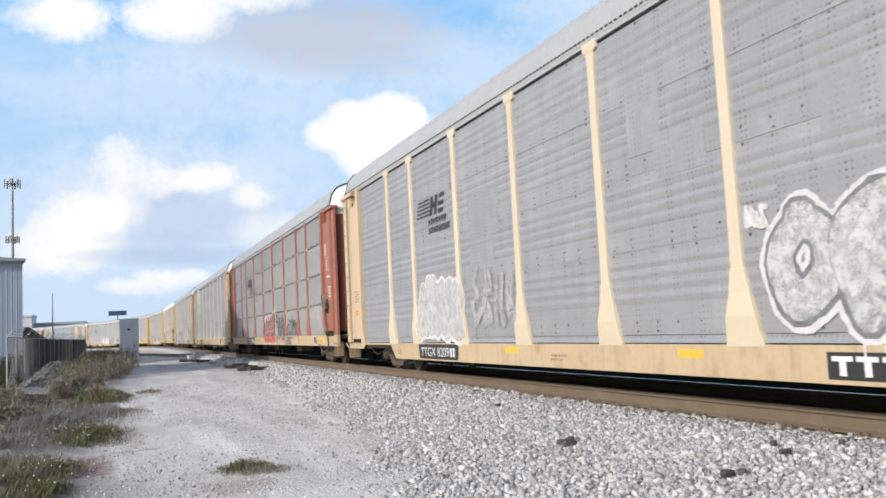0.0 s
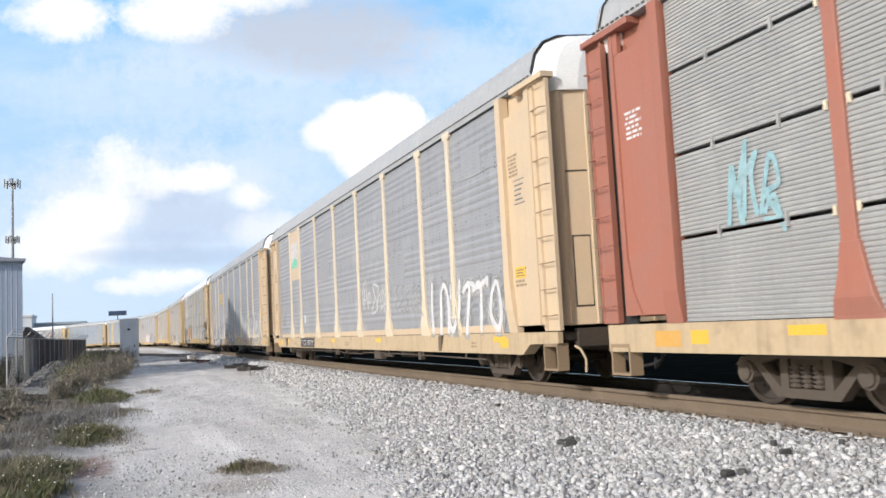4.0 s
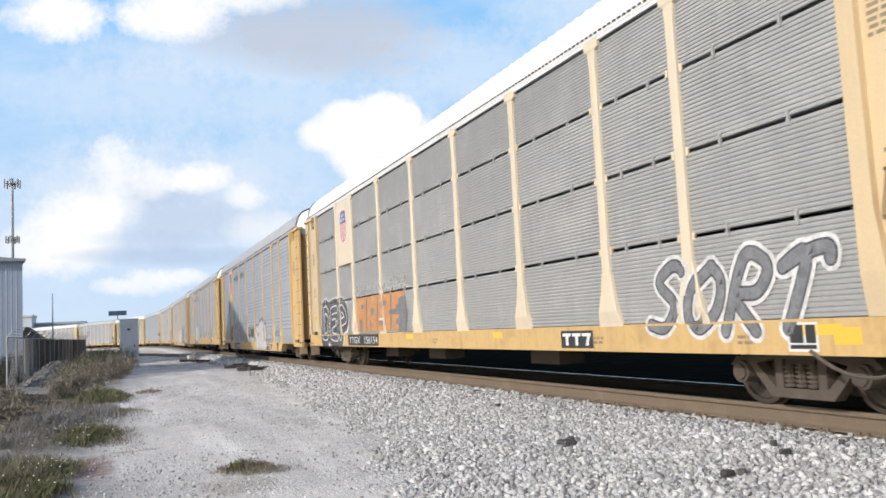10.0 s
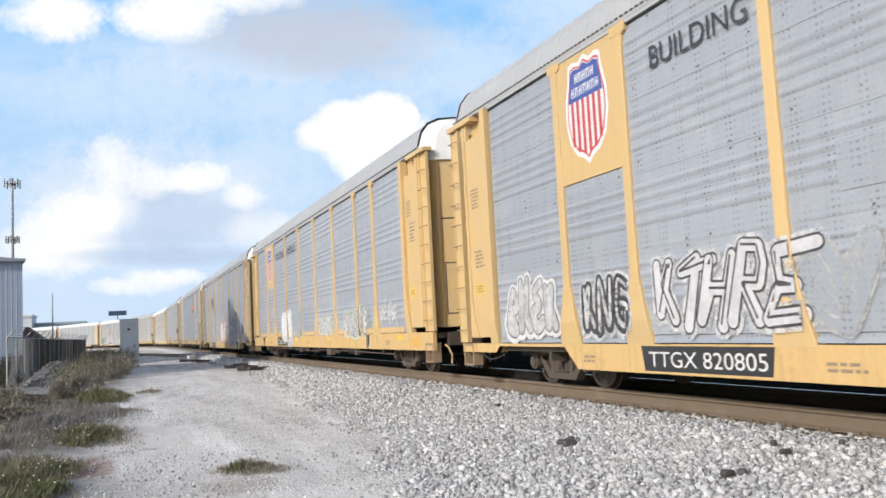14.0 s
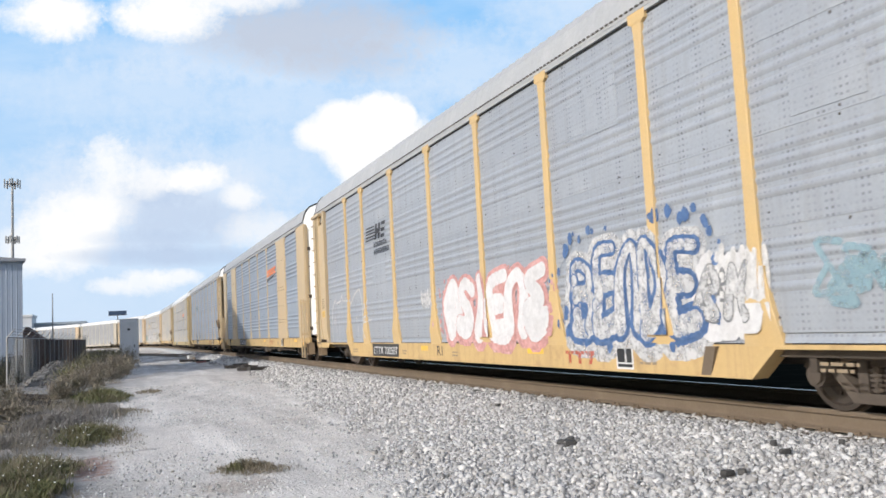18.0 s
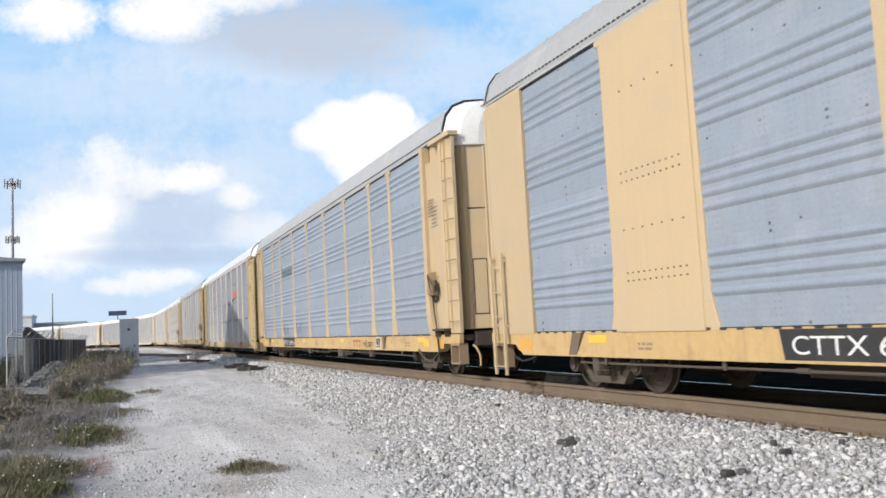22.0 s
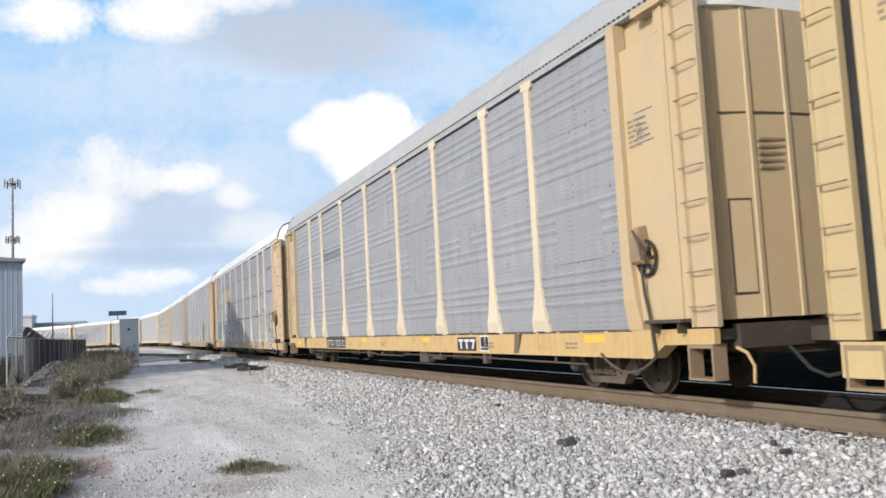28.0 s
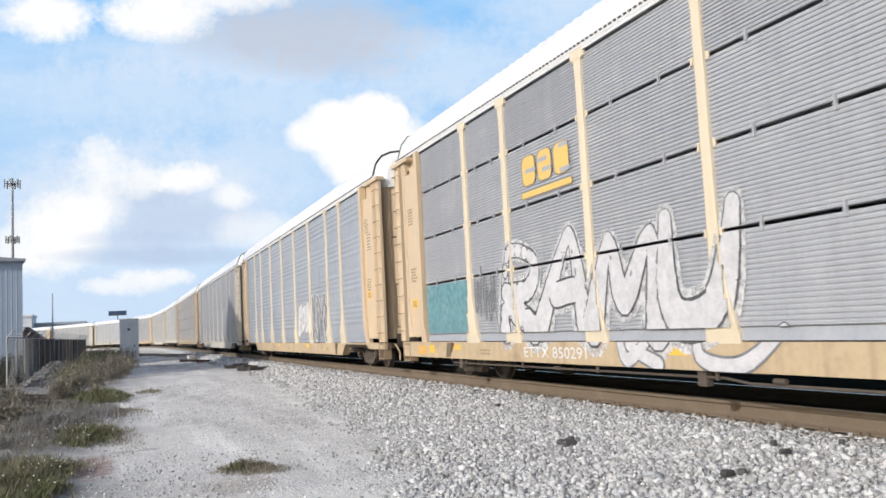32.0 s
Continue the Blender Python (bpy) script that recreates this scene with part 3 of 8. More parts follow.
def pipe_mesh(z0):
    """Brake pipe under the sill with its hangers, joints and a small valve."""
    def make():
        s, L = Shape(), HALF - 3.2
        z = z0 - 0.085
        s.tube([(SIDE + 0.07, -L, z - 0.04), (SIDE + 0.07, -L * 0.55, z), (SIDE + 0.07, -1.4, z), (SIDE + 0.10, -1.0, z - 0.05), (SIDE + 0.10, 1.1, z - 0.05), (SIDE + 0.07, 1.5, z), (SIDE + 0.07, L, z - 0.01)], 0.018)
        for k, y in enumerate((-9.2, -6.6, -3.9, -1.5, 1.6, 4.3, 6.8, 9.4)):
            s.box(SIDE + 0.03, SIDE + 0.05, y - 0.03, y + 0.03, z - 0.03, z0 + 0.01)
            if k % 3 == 1:
                s.block(pose(SIDE + 0.10, y + 0.3, z0 - 0.10), 0.14, 0.16, 0.20, 0.02)
        for y in (-5.0, 0.6, 5.6):
            s.rod((SIDE + 0.07, y - 0.09, z), (SIDE + 0.07, y + 0.09, z), 0.032, 8)
        s.block(pose(SIDE + 0.16, -2.7, z0 - 0.13), 0.2, 0.55, 0.24, 0.03)
        s.rod((SIDE + 0.14, -3.2, z0 - 0.14), (SIDE + 0.14, -3.9, z0 - 0.14), 0.045, 8)
        return s.mesh("brake_pipe", cast)
    return shared(("pipe", z0), make)


def kick_mesh(zb, z1, mat):
    def make():
        s = Shape().loft([[(x, y, z) for x, z in ((SIDE - 0.012, z1 + 0.016), (SIDE + 0.035, zb + 0.02), (SIDE + 0.09, zb + 0.02), (SIDE + 0.09, z1 + 0.016))] for y in (-EDGE[0], EDGE[0])])
        return s.mesh("kick_strip", mat)
    return shared(("kick", zb, z1, mat.name), make)


def base_mesh(kind):
    def make():
        zb, z1, z0 = FRAMES[kind]
        s = Shape()
        L = HALF - 0.15
        s.box(-1.44, 1.44, -L, L, max(0.62, z1 - 0.14), z1 - 0.02)
        s.box(-0.28, 0.28, -L, L, max(0.45, z0 + 0.02), z1 - 0.15)
        for i in range(12):
            y = -L + 3.8 + i * 1.75
            s.box(-1.42, 1.42, y - 0.05, y + 0.05, z1 - 0.3, z1 - 0.14)
        for y in (-4.2, 1.4, 5.0):
            s.box(-0.9, -0.4, y, y + 1.1, 0.36, z1 - 0.2)
        s.box(1.48, 1.54, -L, L, z1 - 0.3, z1)
        return s.mesh("underframe", under)
    return shared(("base", kind), make)


def far_wall_mesh(zs, mat):
    def make():
        s = Shape().box(1.48, 1.55, -HALF + 0.05, HALF - 0.05, zs, EAVE)
        return s.mesh("far_side_wall", mat)
    return shared(("far", zs, mat.name), make)


# ---- trucks ----
TRUCK_Y, AXLE, WHEEL_R = 10.06, 0.89, 0.42


def wheelset_mesh():
    def make():
        s = Shape()
        s.rod((-1.05, 0, 0), (1.05, 0, 0), 0.08, 10)
        for sgn in (-1, 1):
            n = 28
            prof = [(0.70, 0.10), (0.71, 0.14), (0.735, 0.30), (0.70, 0.34), (0.69, WHEEL_R + 0.028), (0.715, WHEEL_R + 0.028), (0.725, WHEEL_R), (0.82, WHEEL_R - 0.006), (0.825, 0.36), (0.79, 0.34), (0.775, 0.26), (0.80, 0.15), (0.84, 0.11)]
            s.loft([[(sgn * x, r * math.cos(k * math.tau / n), r * math.sin(k * math.tau / n)) for k in range(n)] for x, r in prof])
            # bosses on the web show the turning
            for k in range(6):
                a = k * math.tau / 6
                y, z = 0.22 * math.cos(a), 0.22 * math.sin(a)
                s.rod((sgn * 0.775, y, z), (sgn * 0.80, y, z), 0.025, 6)
        return s.mesh("wheelset", tread, smooth=False)
    return shared("wheelset", make)


def side_frame_mesh():
    def make():
        s = Shape()
        x0, x1 = -1.10, -0.95
        # cast frame: arched top chord, dropped bottom chord, two columns
        top = [(-1.12, 0.50), (-1.02, 0.60), (-0.72, 0.62), (-0.45, 0.70), (0.45, 0.70), (0.72, 0.62), (1.02, 0.60), (1.12, 0.50), (1.0, 0.47), (0.76, 0.50), (0.42, 0.58), (-0.42, 0.58), (-0.76, 0.50), (-1.0, 0.47)]
        s.loft([[(x, y, z) for y, z in top] for x in (x1, x0)])
        low = [(-0.80, 0.52), (-0.68, 0.52), (-0.38, 0.25), (0.38, 0.25), (0.68, 0.52), (0.80, 0.52), (0.46, 0.14), (-0.46, 0.14)]
        s.loft([[(x, y, z) for y, z in low[:3] + low[3:]] for x in (x1, x0)])
        for y in (-0.32, 0.32):
            s.box(x0, x1, y - 0.06, y + 0.06, 0.22, 0.62)
        for y in (-AXLE, AXLE):
            s.rod((-1.16, y, WHEEL_R), (-0.92, y, WHEEL_R), 0.135, 14)
            s.rod((-1.19, y, WHEEL_R), (-1.16, y, WHEEL_R), 0.10, 14)
        return s.mesh("side_frame", cast)
    return shared("side_frame", make)


def spring_mesh():
    def make():
        s = Shape()
        for k in range(5):
            z = 0.275 + k * 0.05
            s.rod((-1.07, 0, z), (-1.07, 0, z + 0.028), 0.07, 10)
        s.rod((-1.07, 0, 0.26), (-1.07, 0, 0.53), 0.045, 8)
        return s.mesh("spring", cast)
    return shared("spring", make)


def mirrored(key, me):
    def make():
        c = me.copy()
        c.transform(Matrix.Scale(-1, 4, (1, 0, 0)))
        c.flip_normals()
        return c
    return shared(("mirror", key), make)


def build_truck(car, y, wheels):
    bolster = shared("bolster", lambda: Shape().box(-0.93, 0.93, -0.2, 0.2, 0.40, 0.56).box(-1.09, 1.09, -0.22, 0.22, 0.52, 0.60).box(-0.3, 0.3, -0.3, 0.3, 0.56, 0.64).box(-0.9, 0.9, -0.55, -0.45, 0.30, 0.42).box(-0.9, 0.9, 0.45, 0.55, 0.30, 0.42).mesh("truck", under))
    truck = part("truck", bolster, None, car, "dusty cast steel truck", at=pose(0, y, 0))
    sf = side_frame_mesh()
    part("side_frame", sf, None, truck)
    part("side_frame", mirrored("sf", sf), None, truck)
    for d in (-0.17, 0.0, 0.17):
        part("spring", spring_mesh(), None, truck, at=pose(0, d, 0))
    for a in (-AXLE, AXLE):
        wheels.append(part("wheelset", wheelset_mesh(), None, truck, "worn steel wheels on an axle", at=pose(0, a, WHEEL_R)))
    return truck


def coupler_mesh():
    def make():
        s = Shape()
        s.box(-0.10, 0.10, HALF - 0.4, HALF + 0.45, 0.74, 0.92)
        s.box(-0.17, 0.17, HALF + 0.38, HALF + 0.74, 0.70, 0.96)
        s.box(-1.2, 1.2, HALF - 0.22, HALF - 0.08, 0.70, 1.0)
        return s.mesh("coupler", under)
    return shared("coupler", make)


def step_mesh(mat):
    """The open box of the corner step below the sill's end."""
    def make():
        s = Shape()
        y0, y1, z0, z1, x0, x1 = HALF - 0.62, HALF - 0.14, 0.36, 0.72, SIDE - 0.035, SIDE + 0.17
        s.box(x0, x1, y0, y0 + 0.035, z0, z1)
        s.box(x0, x1, y1 - 0.035, y1, z0, z1)
        s.box(x0 - 0.01, x1, y0, y1, z0 - 0.03, z0)
        s.box(x0, x1, y0, y1, z1, z1 + 0.05)
        return s.mesh("corner_step", mat)
    return shared(("step", mat.name), make)


def hose_mesh():
    def make():
        s = Shape()
        pts = [(-0.45, HALF - 0.15, 0.72), (-0.5, HALF + 0.05, 0.62), (-0.48, HALF + 0.25, 0.42), (-0.42, HALF + 0.45, 0.34), (-0.3, HALF + 0.62, 0.38), (-0.2, HALF + 0.75, 0.46)]
        s.tube(pts, 0.025, 8)
        return s.mesh("air_hose", rubber)
    return shared("hose", make)


def lever_mesh(mat):
    def make():
        s = Shape().tube([(-1.30, HALF - 0.05, 0.72), (-1.30, HALF + 0.12, 0.66), (-1.24, HALF + 0.16, 0.50), (-1.24, HALF + 0.14, 0.30)], 0.022, 6)
        return s.mesh("uncoupling_lever", mat)
    return shared(("lever", mat.name), make)


def build_brake(car, z1, z0, sill):
    """Hand brake beside the front corner post: housing, wheel, lever, chain, step and the hose below."""
    y, z = -HALF + 1.36, z1 + 0.98

    def housing():
        s = Shape()
        ring = [(-0.05, 0.42), (0.05, 0.42), (0.10, 0.2), (0.17, -0.10), (0.17, -0.20), (-0.15, -0.20), (-0.15, -0.10), (-0.09, 0.2)]
        s.loft([[(x, y + a * k, z + 0.06 + b * k) for a, b in ring] for x, k in ((SIDE - 0.02, 0.86), (SIDE - 0.16, 0.8), (SIDE - 0.20, 0.62))])
        return s.mesh("brake_housing", brake_steel)

    def wheel():
        s, n = Shape(), 18
        ring = [(SIDE - 0.07, y - 0.06 + 0.21 * math.cos(k * math.tau / n), z - 0.02 + 0.23 * math.sin(k * math.tau / n)) for k in range(n + 1)]
        s.tube(ring, 0.024, 6)
        for k in range(0, n, 3):
            s.rod((SIDE - 0.07, y - 0.06, z - 0.02), ring[k], 0.02, 5)
        s.rod((SIDE - 0.01, y - 0.06, z + 0.02), (SIDE - 0.10, y - 0.06, z + 0.02), 0.07, 8)
        return s.mesh("brake_wheel", rubber)

    def chain():
        s = Shape()
        pts = [(SIDE - 0.10, y + 0.02, z - 0.15), (SIDE - 0.09, y + 0.0, z - 0.5), (SIDE - 0.08, y - 0.06, z - 0.8), (SIDE - 0.07, y - 0.12, z0 + 0.05)]
        return s.tube(pts, 0.022, 6).mesh("brake_chain", under)

    def lever():
        return Shape().tube([(SIDE - 0.2, y + 0.03, z + 0.35), (SIDE - 0.24, y - 0.08, z + 0.28), (SIDE - 0.24, y - 0.17, z + 0.12), (SIDE - 0.22, y - 0.18, z - 0.06)], 0.018, 6).mesh("brake_lever", cast)

    def foot():
        s = Shape()
        s.box(SIDE - 0.20, SIDE + 0.05, -HALF + 0.5, -HALF + 1.25, z1 + 0.085, z1 + 0.13)
        for yy in (-HALF + 0.6, -HALF + 1.15):
            s.box(SIDE - 0.16, SIDE, yy, yy + 0.03, z1 - 0.05, z1 + 0.085)
        return s.mesh("brake_step", under)

    def loop():
        pts = [(SIDE - 0.06, -HALF + 1.25 + 1.35 * f, z0 + 0.03 - 0.95 * f * (1 - f) + 0.02 * f) for f in [i / 10 for i in range(11)]]
        return Shape().tube(pts, 0.020, 6).mesh("brake_hose", cast)

    part("brake_wheel", shared(("bw", z1), wheel), None, car, "black hand-brake wheel")
    hb = part("brake_housing", shared(("bh", z1), housing), None, car, "dark grey hand-brake housing")
    part("brake_lever", shared(("bl", z1), lever), None, hb)
    part("brake_chain", shared(("bc", z1, z0), chain), None, car)
    part("brake_step", shared(("bs", z1), foot), None, car, "dark steel brake step")
    part("brake_hose", shared(("bo", z0), loop), None, car, "dusty hose hanging below the sill")


FLIP = pose(0, 0, 0, 0, 0, 180)


def mirror_y(key, me):
    def make():
        c = me.copy()
        c.transform(Matrix.Scale(-1, 4, (0, 1, 0)))
        c.flip_normals()
        return c
    return shared(("mirror_y", key), make)


def common_end(car, sgn, z1, door, spec, sill, at_end):
    """What every wagon's end carries."""
    part("end_door", at_end("d", door_mesh(z1, door)), None, car)
    seam = shared("door_seam", lambda: Shape().loft([[(x, HALF + y + d, 3.62 + h) for x, y in ((-1.46, -0.335), (-1.25, -0.165), (-0.80, -0.055), (-0.25, -0.005), (0.25, -0.005), (0.80, -0.055), (1.25, -0.165), (1.46, -0.335))] for d, h in ((-0.05, -0.015), (0.004, -0.015), (0.004, 0.015), (-0.05, 0.015))], closed=False).mesh("door_seam", under))
    part("door_seam", at_end("ds", seam), None, car)
    part("end_cap", at_end("c", cap_mesh(spec["cap"])), None, car, "white upper end panel")
    part("roof_lip", at_end("h", hood_mesh()), None, car, "black rubber seal along the roof's end")
    part("coupler", at_end("k", coupler_mesh()), None, car)
    part("corner_step", at_end("s", step_mesh(brake_steel)), None, car, "dusty brown open steel box step")
    part("air_hose", at_end("a", hose_mesh()), None, car)
    part("uncoupling_lever", at_end("u", lever_mesh(sill)), None, car)


def build_sheer_end(car, sgn, z1, body, at_end):
    """A plain plated end with a short ladder at its foot."""
    def plate():
        return Shape().box(SIDE - 0.05, SIDE + 0.05, HALF - ENDS, HALF - 0.42, z1 - 0.02, EAVE - 0.02).mesh("end_plate", body)

    def strip():
        return Shape().box(SIDE - 0.03, SIDE + 0.08, HALF - 0.36, HALF - 0.28, z1, EAVE - 0.05).mesh("edge_strip", body)

    def groove():
        return Shape().box(SIDE - 0.02, SIDE + 0.02, HALF - 0.42, HALF - 0.36, z1, EAVE - 0.05).mesh("edge_groove", body)

    def rails():
        s = Shape()
        for y in (HALF - 0.92, HALF - 0.48):
            s.box(SIDE - 0.16, SIDE - 0.12, y - 0.03, y + 0.03, z1 - 0.75, z1 + 1.45)
            s.box(SIDE - 0.16, SIDE - 0.03, y - 0.02, y + 0.02, z1 + 1.30, z1 + 1.36)
            s.box(SIDE - 0.16, SIDE - 0.02, y - 0.02, y + 0.02, z1 + 0.1, z1 + 0.16)
        return s.mesh("short_ladder", body)
    part("end_plate", at_end("sp", shared(("sheer", z1), plate)), None, car)
    part("edge_strip", at_end("es", shared(("strip", z1), strip)), None, car)
    part("edge_groove", at_end("eg", shared(("groove", z1), groove)), None, car)
    lad = part("short_ladder", at_end("sl", shared(("short", z1), rails)), None, car)
    bar = shared(("short_rung", z1), lambda: Shape().rod((SIDE - 0.14, HALF - 0.92, 0), (SIDE - 0.14, HALF - 0.48, 0), 0.012, 6).mesh("rung", body))
    for i in range(5):
        part("rung", at_end("sr", bar), None, lad, at=pose(0, 0, z1 - 0.6 + 0.45 * i))
    hinge = shared(("hinge", z1), lambda: Shape().box(-1.50, -1.40, HALF - 0.36, HALF - 0.24, -0.06, 0.06).mesh("hinge", cast))
    for z in (1.3, 2.5, 4.3):
        part("hinge", at_end("hg", hinge), None, car, at=pose(0, 0, z))


def build_car(spec):
    kind, style, body, skin, sill = spec["frame"], spec["style"], spec["body"], spec["skin"], spec["sill"]
    zb, z1, z0 = FRAMES[kind]
    car = thing("car_carrier_wagon", None, None, spec["label"], "railway wagon", "wagons of the train")
    wheels = []
    part("roof", roof_mesh(spec["roof"]), None, car, "pale ribbed sheet-metal roof")
    part("underframe", base_mesh(kind), None, car, "dirty dark steel underframe")
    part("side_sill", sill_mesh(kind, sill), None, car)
    part("far_side_wall", far_wall_mesh(z1 - 0.1, skin), None, car)
    if kind in ("plain", "mid", "shelf"):
        part("brake_pipe", pipe_mesh(z0), None, car, "dusty brown brake pipe")
    if zb > z1:
        part("kick_strip", kick_mesh(zb, z1, skin), None, car)
    for i, w in enumerate(BAYS):
        y = (EDGE[i] + EDGE[i + 1]) / 2
        if i in spec.get("plated", ()):
            pl = shared(("plate", w, zb, body.name), lambda: Shape().box(SIDE - 0.05, SIDE + 0.05, -w / 2, w / 2, zb - 0.02, EAVE - 0.05).mesh("plate", body))
            part("plate", pl, None, car, at=pose(0, y, 0))
            dots = Shape()
            for zz, gap in ((3.15, 0.13), (3.02, 0.13), (2.35, 0.22), (1.75, 0.13), (1.64, 0.13), (4.3, 0.3)):
                yy = -w / 2 + 0.25
                while yy < w / 2 - 0.2:
                    dots.rod((SIDE - 0.045, y + yy, zz), (SIDE - 0.06, y + yy, zz), 0.014, 6)
                    yy += gap
            tagged(part("rivets", dots, rivet_steel, car), "rows of small rivets", kind="stuff")
        else:
            for row in range(4):
                part("panel_sheet", sheet_mesh(w, row, zb, style, skin), None, car, at=pose(0, y, 0))
            if style == "screens":
                tagged(part("screen_hanger", hanger_mesh(w, zb, skin), None, car, at=pose(0, y, 0)), kind="stuff")
        if i:
            part("post", post_mesh(zb, z1, spec.get("posts", body), style == "ribs"), None, car, at=pose(0, EDGE[i], 0))
    rail = shared(("eave", spec["roof"].name), lambda: Shape().box(SIDE - 0.05, SIDE + 0.05, EDGE[9], EDGE[0], EAVE - 0.061, EAVE - 0.005).mesh("eave_rail", spec["roof"]))
    part("eave_rail", rail, None, car)
    def bolts():
        b = Shape()
        for i in range(208):
            yy = -HALF + 0.55 + i * 0.125
            b.box(-1.622, -1.597, yy - 0.032, yy + 0.032, EAVE + 0.045, EAVE + 0.068)
        return b.mesh("eave_bolts", rivet_steel)
    tagged(part("eave_bolts", shared("eave_bolts", bolts), None, car), "row of dark bolts along the roof's edge", kind="stuff")
    dark = shared("eave_slot", lambda: Shape().box(SIDE - 0.012, SIDE + 0.04, EDGE[9], EDGE[0], EAVE - 0.094, EAVE - 0.066).mesh("eave_slot", rubber))
    part("eave_slot", dark, None, car, "dark slot under the eave")
    for sgn in (1, -1):
        def at_end(key, me):
            return me if sgn > 0 else mirror_y((key, me.name), me)
        if spec.get("sheer"):
            build_sheer_end(car, sgn, z1, body, at_end)
            common_end(car, sgn, z1, white, spec, sill, at_end)
            build_truck(car, sgn * TRUCK_Y, wheels)
            continue
        part("end_plate", at_end("e", end_section_mesh(z1, body)), None, car)
        cheek = shared(("cheek", body.name), lambda: Shape().box(SIDE - 0.03, SIDE + 0.04, HALF - 0.82, HALF - 0.64, EAVE - 0.42, EAVE - 0.02).mesh("notch_cheek", body))
        back = shared(("back", body.name), lambda: Shape().box(SIDE + 0.10, SIDE + 0.13, HALF - ENDS + 0.2, HALF - 0.52, EAVE - 0.45, EAVE - 0.02).mesh("notch_back", body))
        part("notch_cheek", at_end("nc", cheek), None, car)
        part("notch_back", at_end("nb", back), None, car)
        part("corner_post", at_end("cp", corner_post_mesh(z1, body)), None, car)
        part("door_rib", at_end("dr", door_rib_mesh(z1, body)), None, car)
        lad = part("ladder_plate", at_end("l", ladder_mesh(z1, body)), None, car)
        part("eave_bracket", at_end("b", bracket_mesh(body)), None, car)
        for i in range(10):
            part("rung", at_end("r", rung_mesh(body if body is redbrown else brake_steel)), None, lad, at=pose(0, 0, z1 + 0.28 + 0.43 * i))
        if sgn < 0:
            fill = shared(("filler", z1, body.name), lambda: Shape().box(SIDE - 0.022, SIDE + 0.03, HALF - 0.68, HALF - 0.45, z1 + 0.12, EAVE - 0.16).mesh("filler_plate", body))
            part("filler_plate", at_end("fp", fill), None, car)
        slot = shared("slot", lambda: Shape().box(SIDE + 0.05, SIDE + 0.09, HALF - 0.74, HALF - 0.40, 0.9, EAVE - 0.02).mesh("door_slot", rubber))
        if sgn > 0:
            part("door_slot", slot, None, car)
        common_end(car, sgn, z1, body, spec, sill, at_end)
        build_truck(car, sgn * TRUCK_Y, wheels)
    if style == "screens" and spec["seed"] < 914:
        clip = shared(("clip", skin.name), lambda: Shape().block(pose(SIDE - 0.016, 0, 0), 0.04, 0.045, 0.10, 0.008).mesh("screen_clip", faded_post))
        for i in range(1, 9):
            for r in (1, 2, 3):
                for d in (-0.145, 0.145):
                    part("screen_clip", clip, None, car, at=pose(0, EDGE[i] + d, screen_rows(zb)[r][0] - 0.022))
    if kind in ("mid", "high", "plain"):
        gap = shared(("foot_gap", zb), lambda: Shape().box(SIDE - 0.0165, SIDE + 0.03, EDGE[9], EDGE[0], zb - 0.014, zb + 0.012).mesh("foot_gap", rubber))
        part("foot_gap", gap, None, car, "dark gap below the panels")
    if spec.get("strips"):
        for i, w in enumerate(BAYS):
            fs = shared(("foot_strip", w, zb, body.name), lambda: Shape().block(pose(SIDE - 0.008, 0, zb + 0.085), 0.034, w - 0.60, 0.14, 0.006).mesh("foot_strip", body))
            part("foot_strip", fs, None, car, at=pose(0, (EDGE[i] + EDGE[i + 1]) / 2, 0))
    rng = random.Random(spec["seed"])
    for k in range(spec.get("patches", 0)):
        i = rng.choice((0, 2, 3, 4, 5, 6, 8))
        w, h = rng.uniform(0.5, BAYS[i] * 0.55), rng.uniform(0.45, 1.0)
        yy = (EDGE[i] + EDGE[i + 1]) / 2 + rng.uniform(-0.5, 0.5) * (BAYS[i] - w - 0.5)
        part("patch_sheet", Shape().block(pose(0, 0, 0), 0.012, w, h, 0.003), skin, car, "riveted patch of galvanised sheet", at=pose(SIDE - 0.0080 - 0.0003 * k, yy, rng.uniform(2.3, 4.4)))
    if spec.get("brake"):
        build_brake(car, z1, z0, sill)
    hatch = shared(("hatch", z1, body.name), lambda: Shape().add([(x, HALF + y, z) for z in (z1 + 0.42, z1 + 1.55) for x, y in ((-1.15, -0.130), (-0.89, -0.066))] + [(x, HALF + y, z) for z in (z1 + 0.42, z1 + 1.55) for x, y in ((-1.15, -0.18), (-0.89, -0.12))], [(0, 1, 3, 2), (4, 6, 7, 5), (0, 2, 6, 4), (1, 5, 7, 3), (2, 3, 7, 6), (0, 4, 5, 1)]).mesh("door_hatch", body))
    edge = shared(("hatch_seam", z1), lambda: Shape().add([(x, HALF + y, z) for z in (z1 + 0.39, z1 + 1.58) for x, y in ((-1.17, -0.141), (-0.87, -0.068))] + [(x, HALF + y, z) for z in (z1 + 0.39, z1 + 1.58) for x, y in ((-1.17, -0.18), (-0.87, -0.12))], [(0, 1, 3, 2), (4, 6, 7, 5), (0, 2, 6, 4), (1, 5, 7, 3), (2, 3, 7, 6), (0, 4, 5, 1)]).mesh("hatch_seam", under))
    for sgn in () if spec.get("sheer") else (1, -1):
        def at_end(key, me):
            return me if sgn > 0 else mirror_y((key, me.name, z1), me)
        part("door_hatch", at_end("ha", hatch), None, car)
        part("hatch_seam", at_end("hs", edge), None, car)
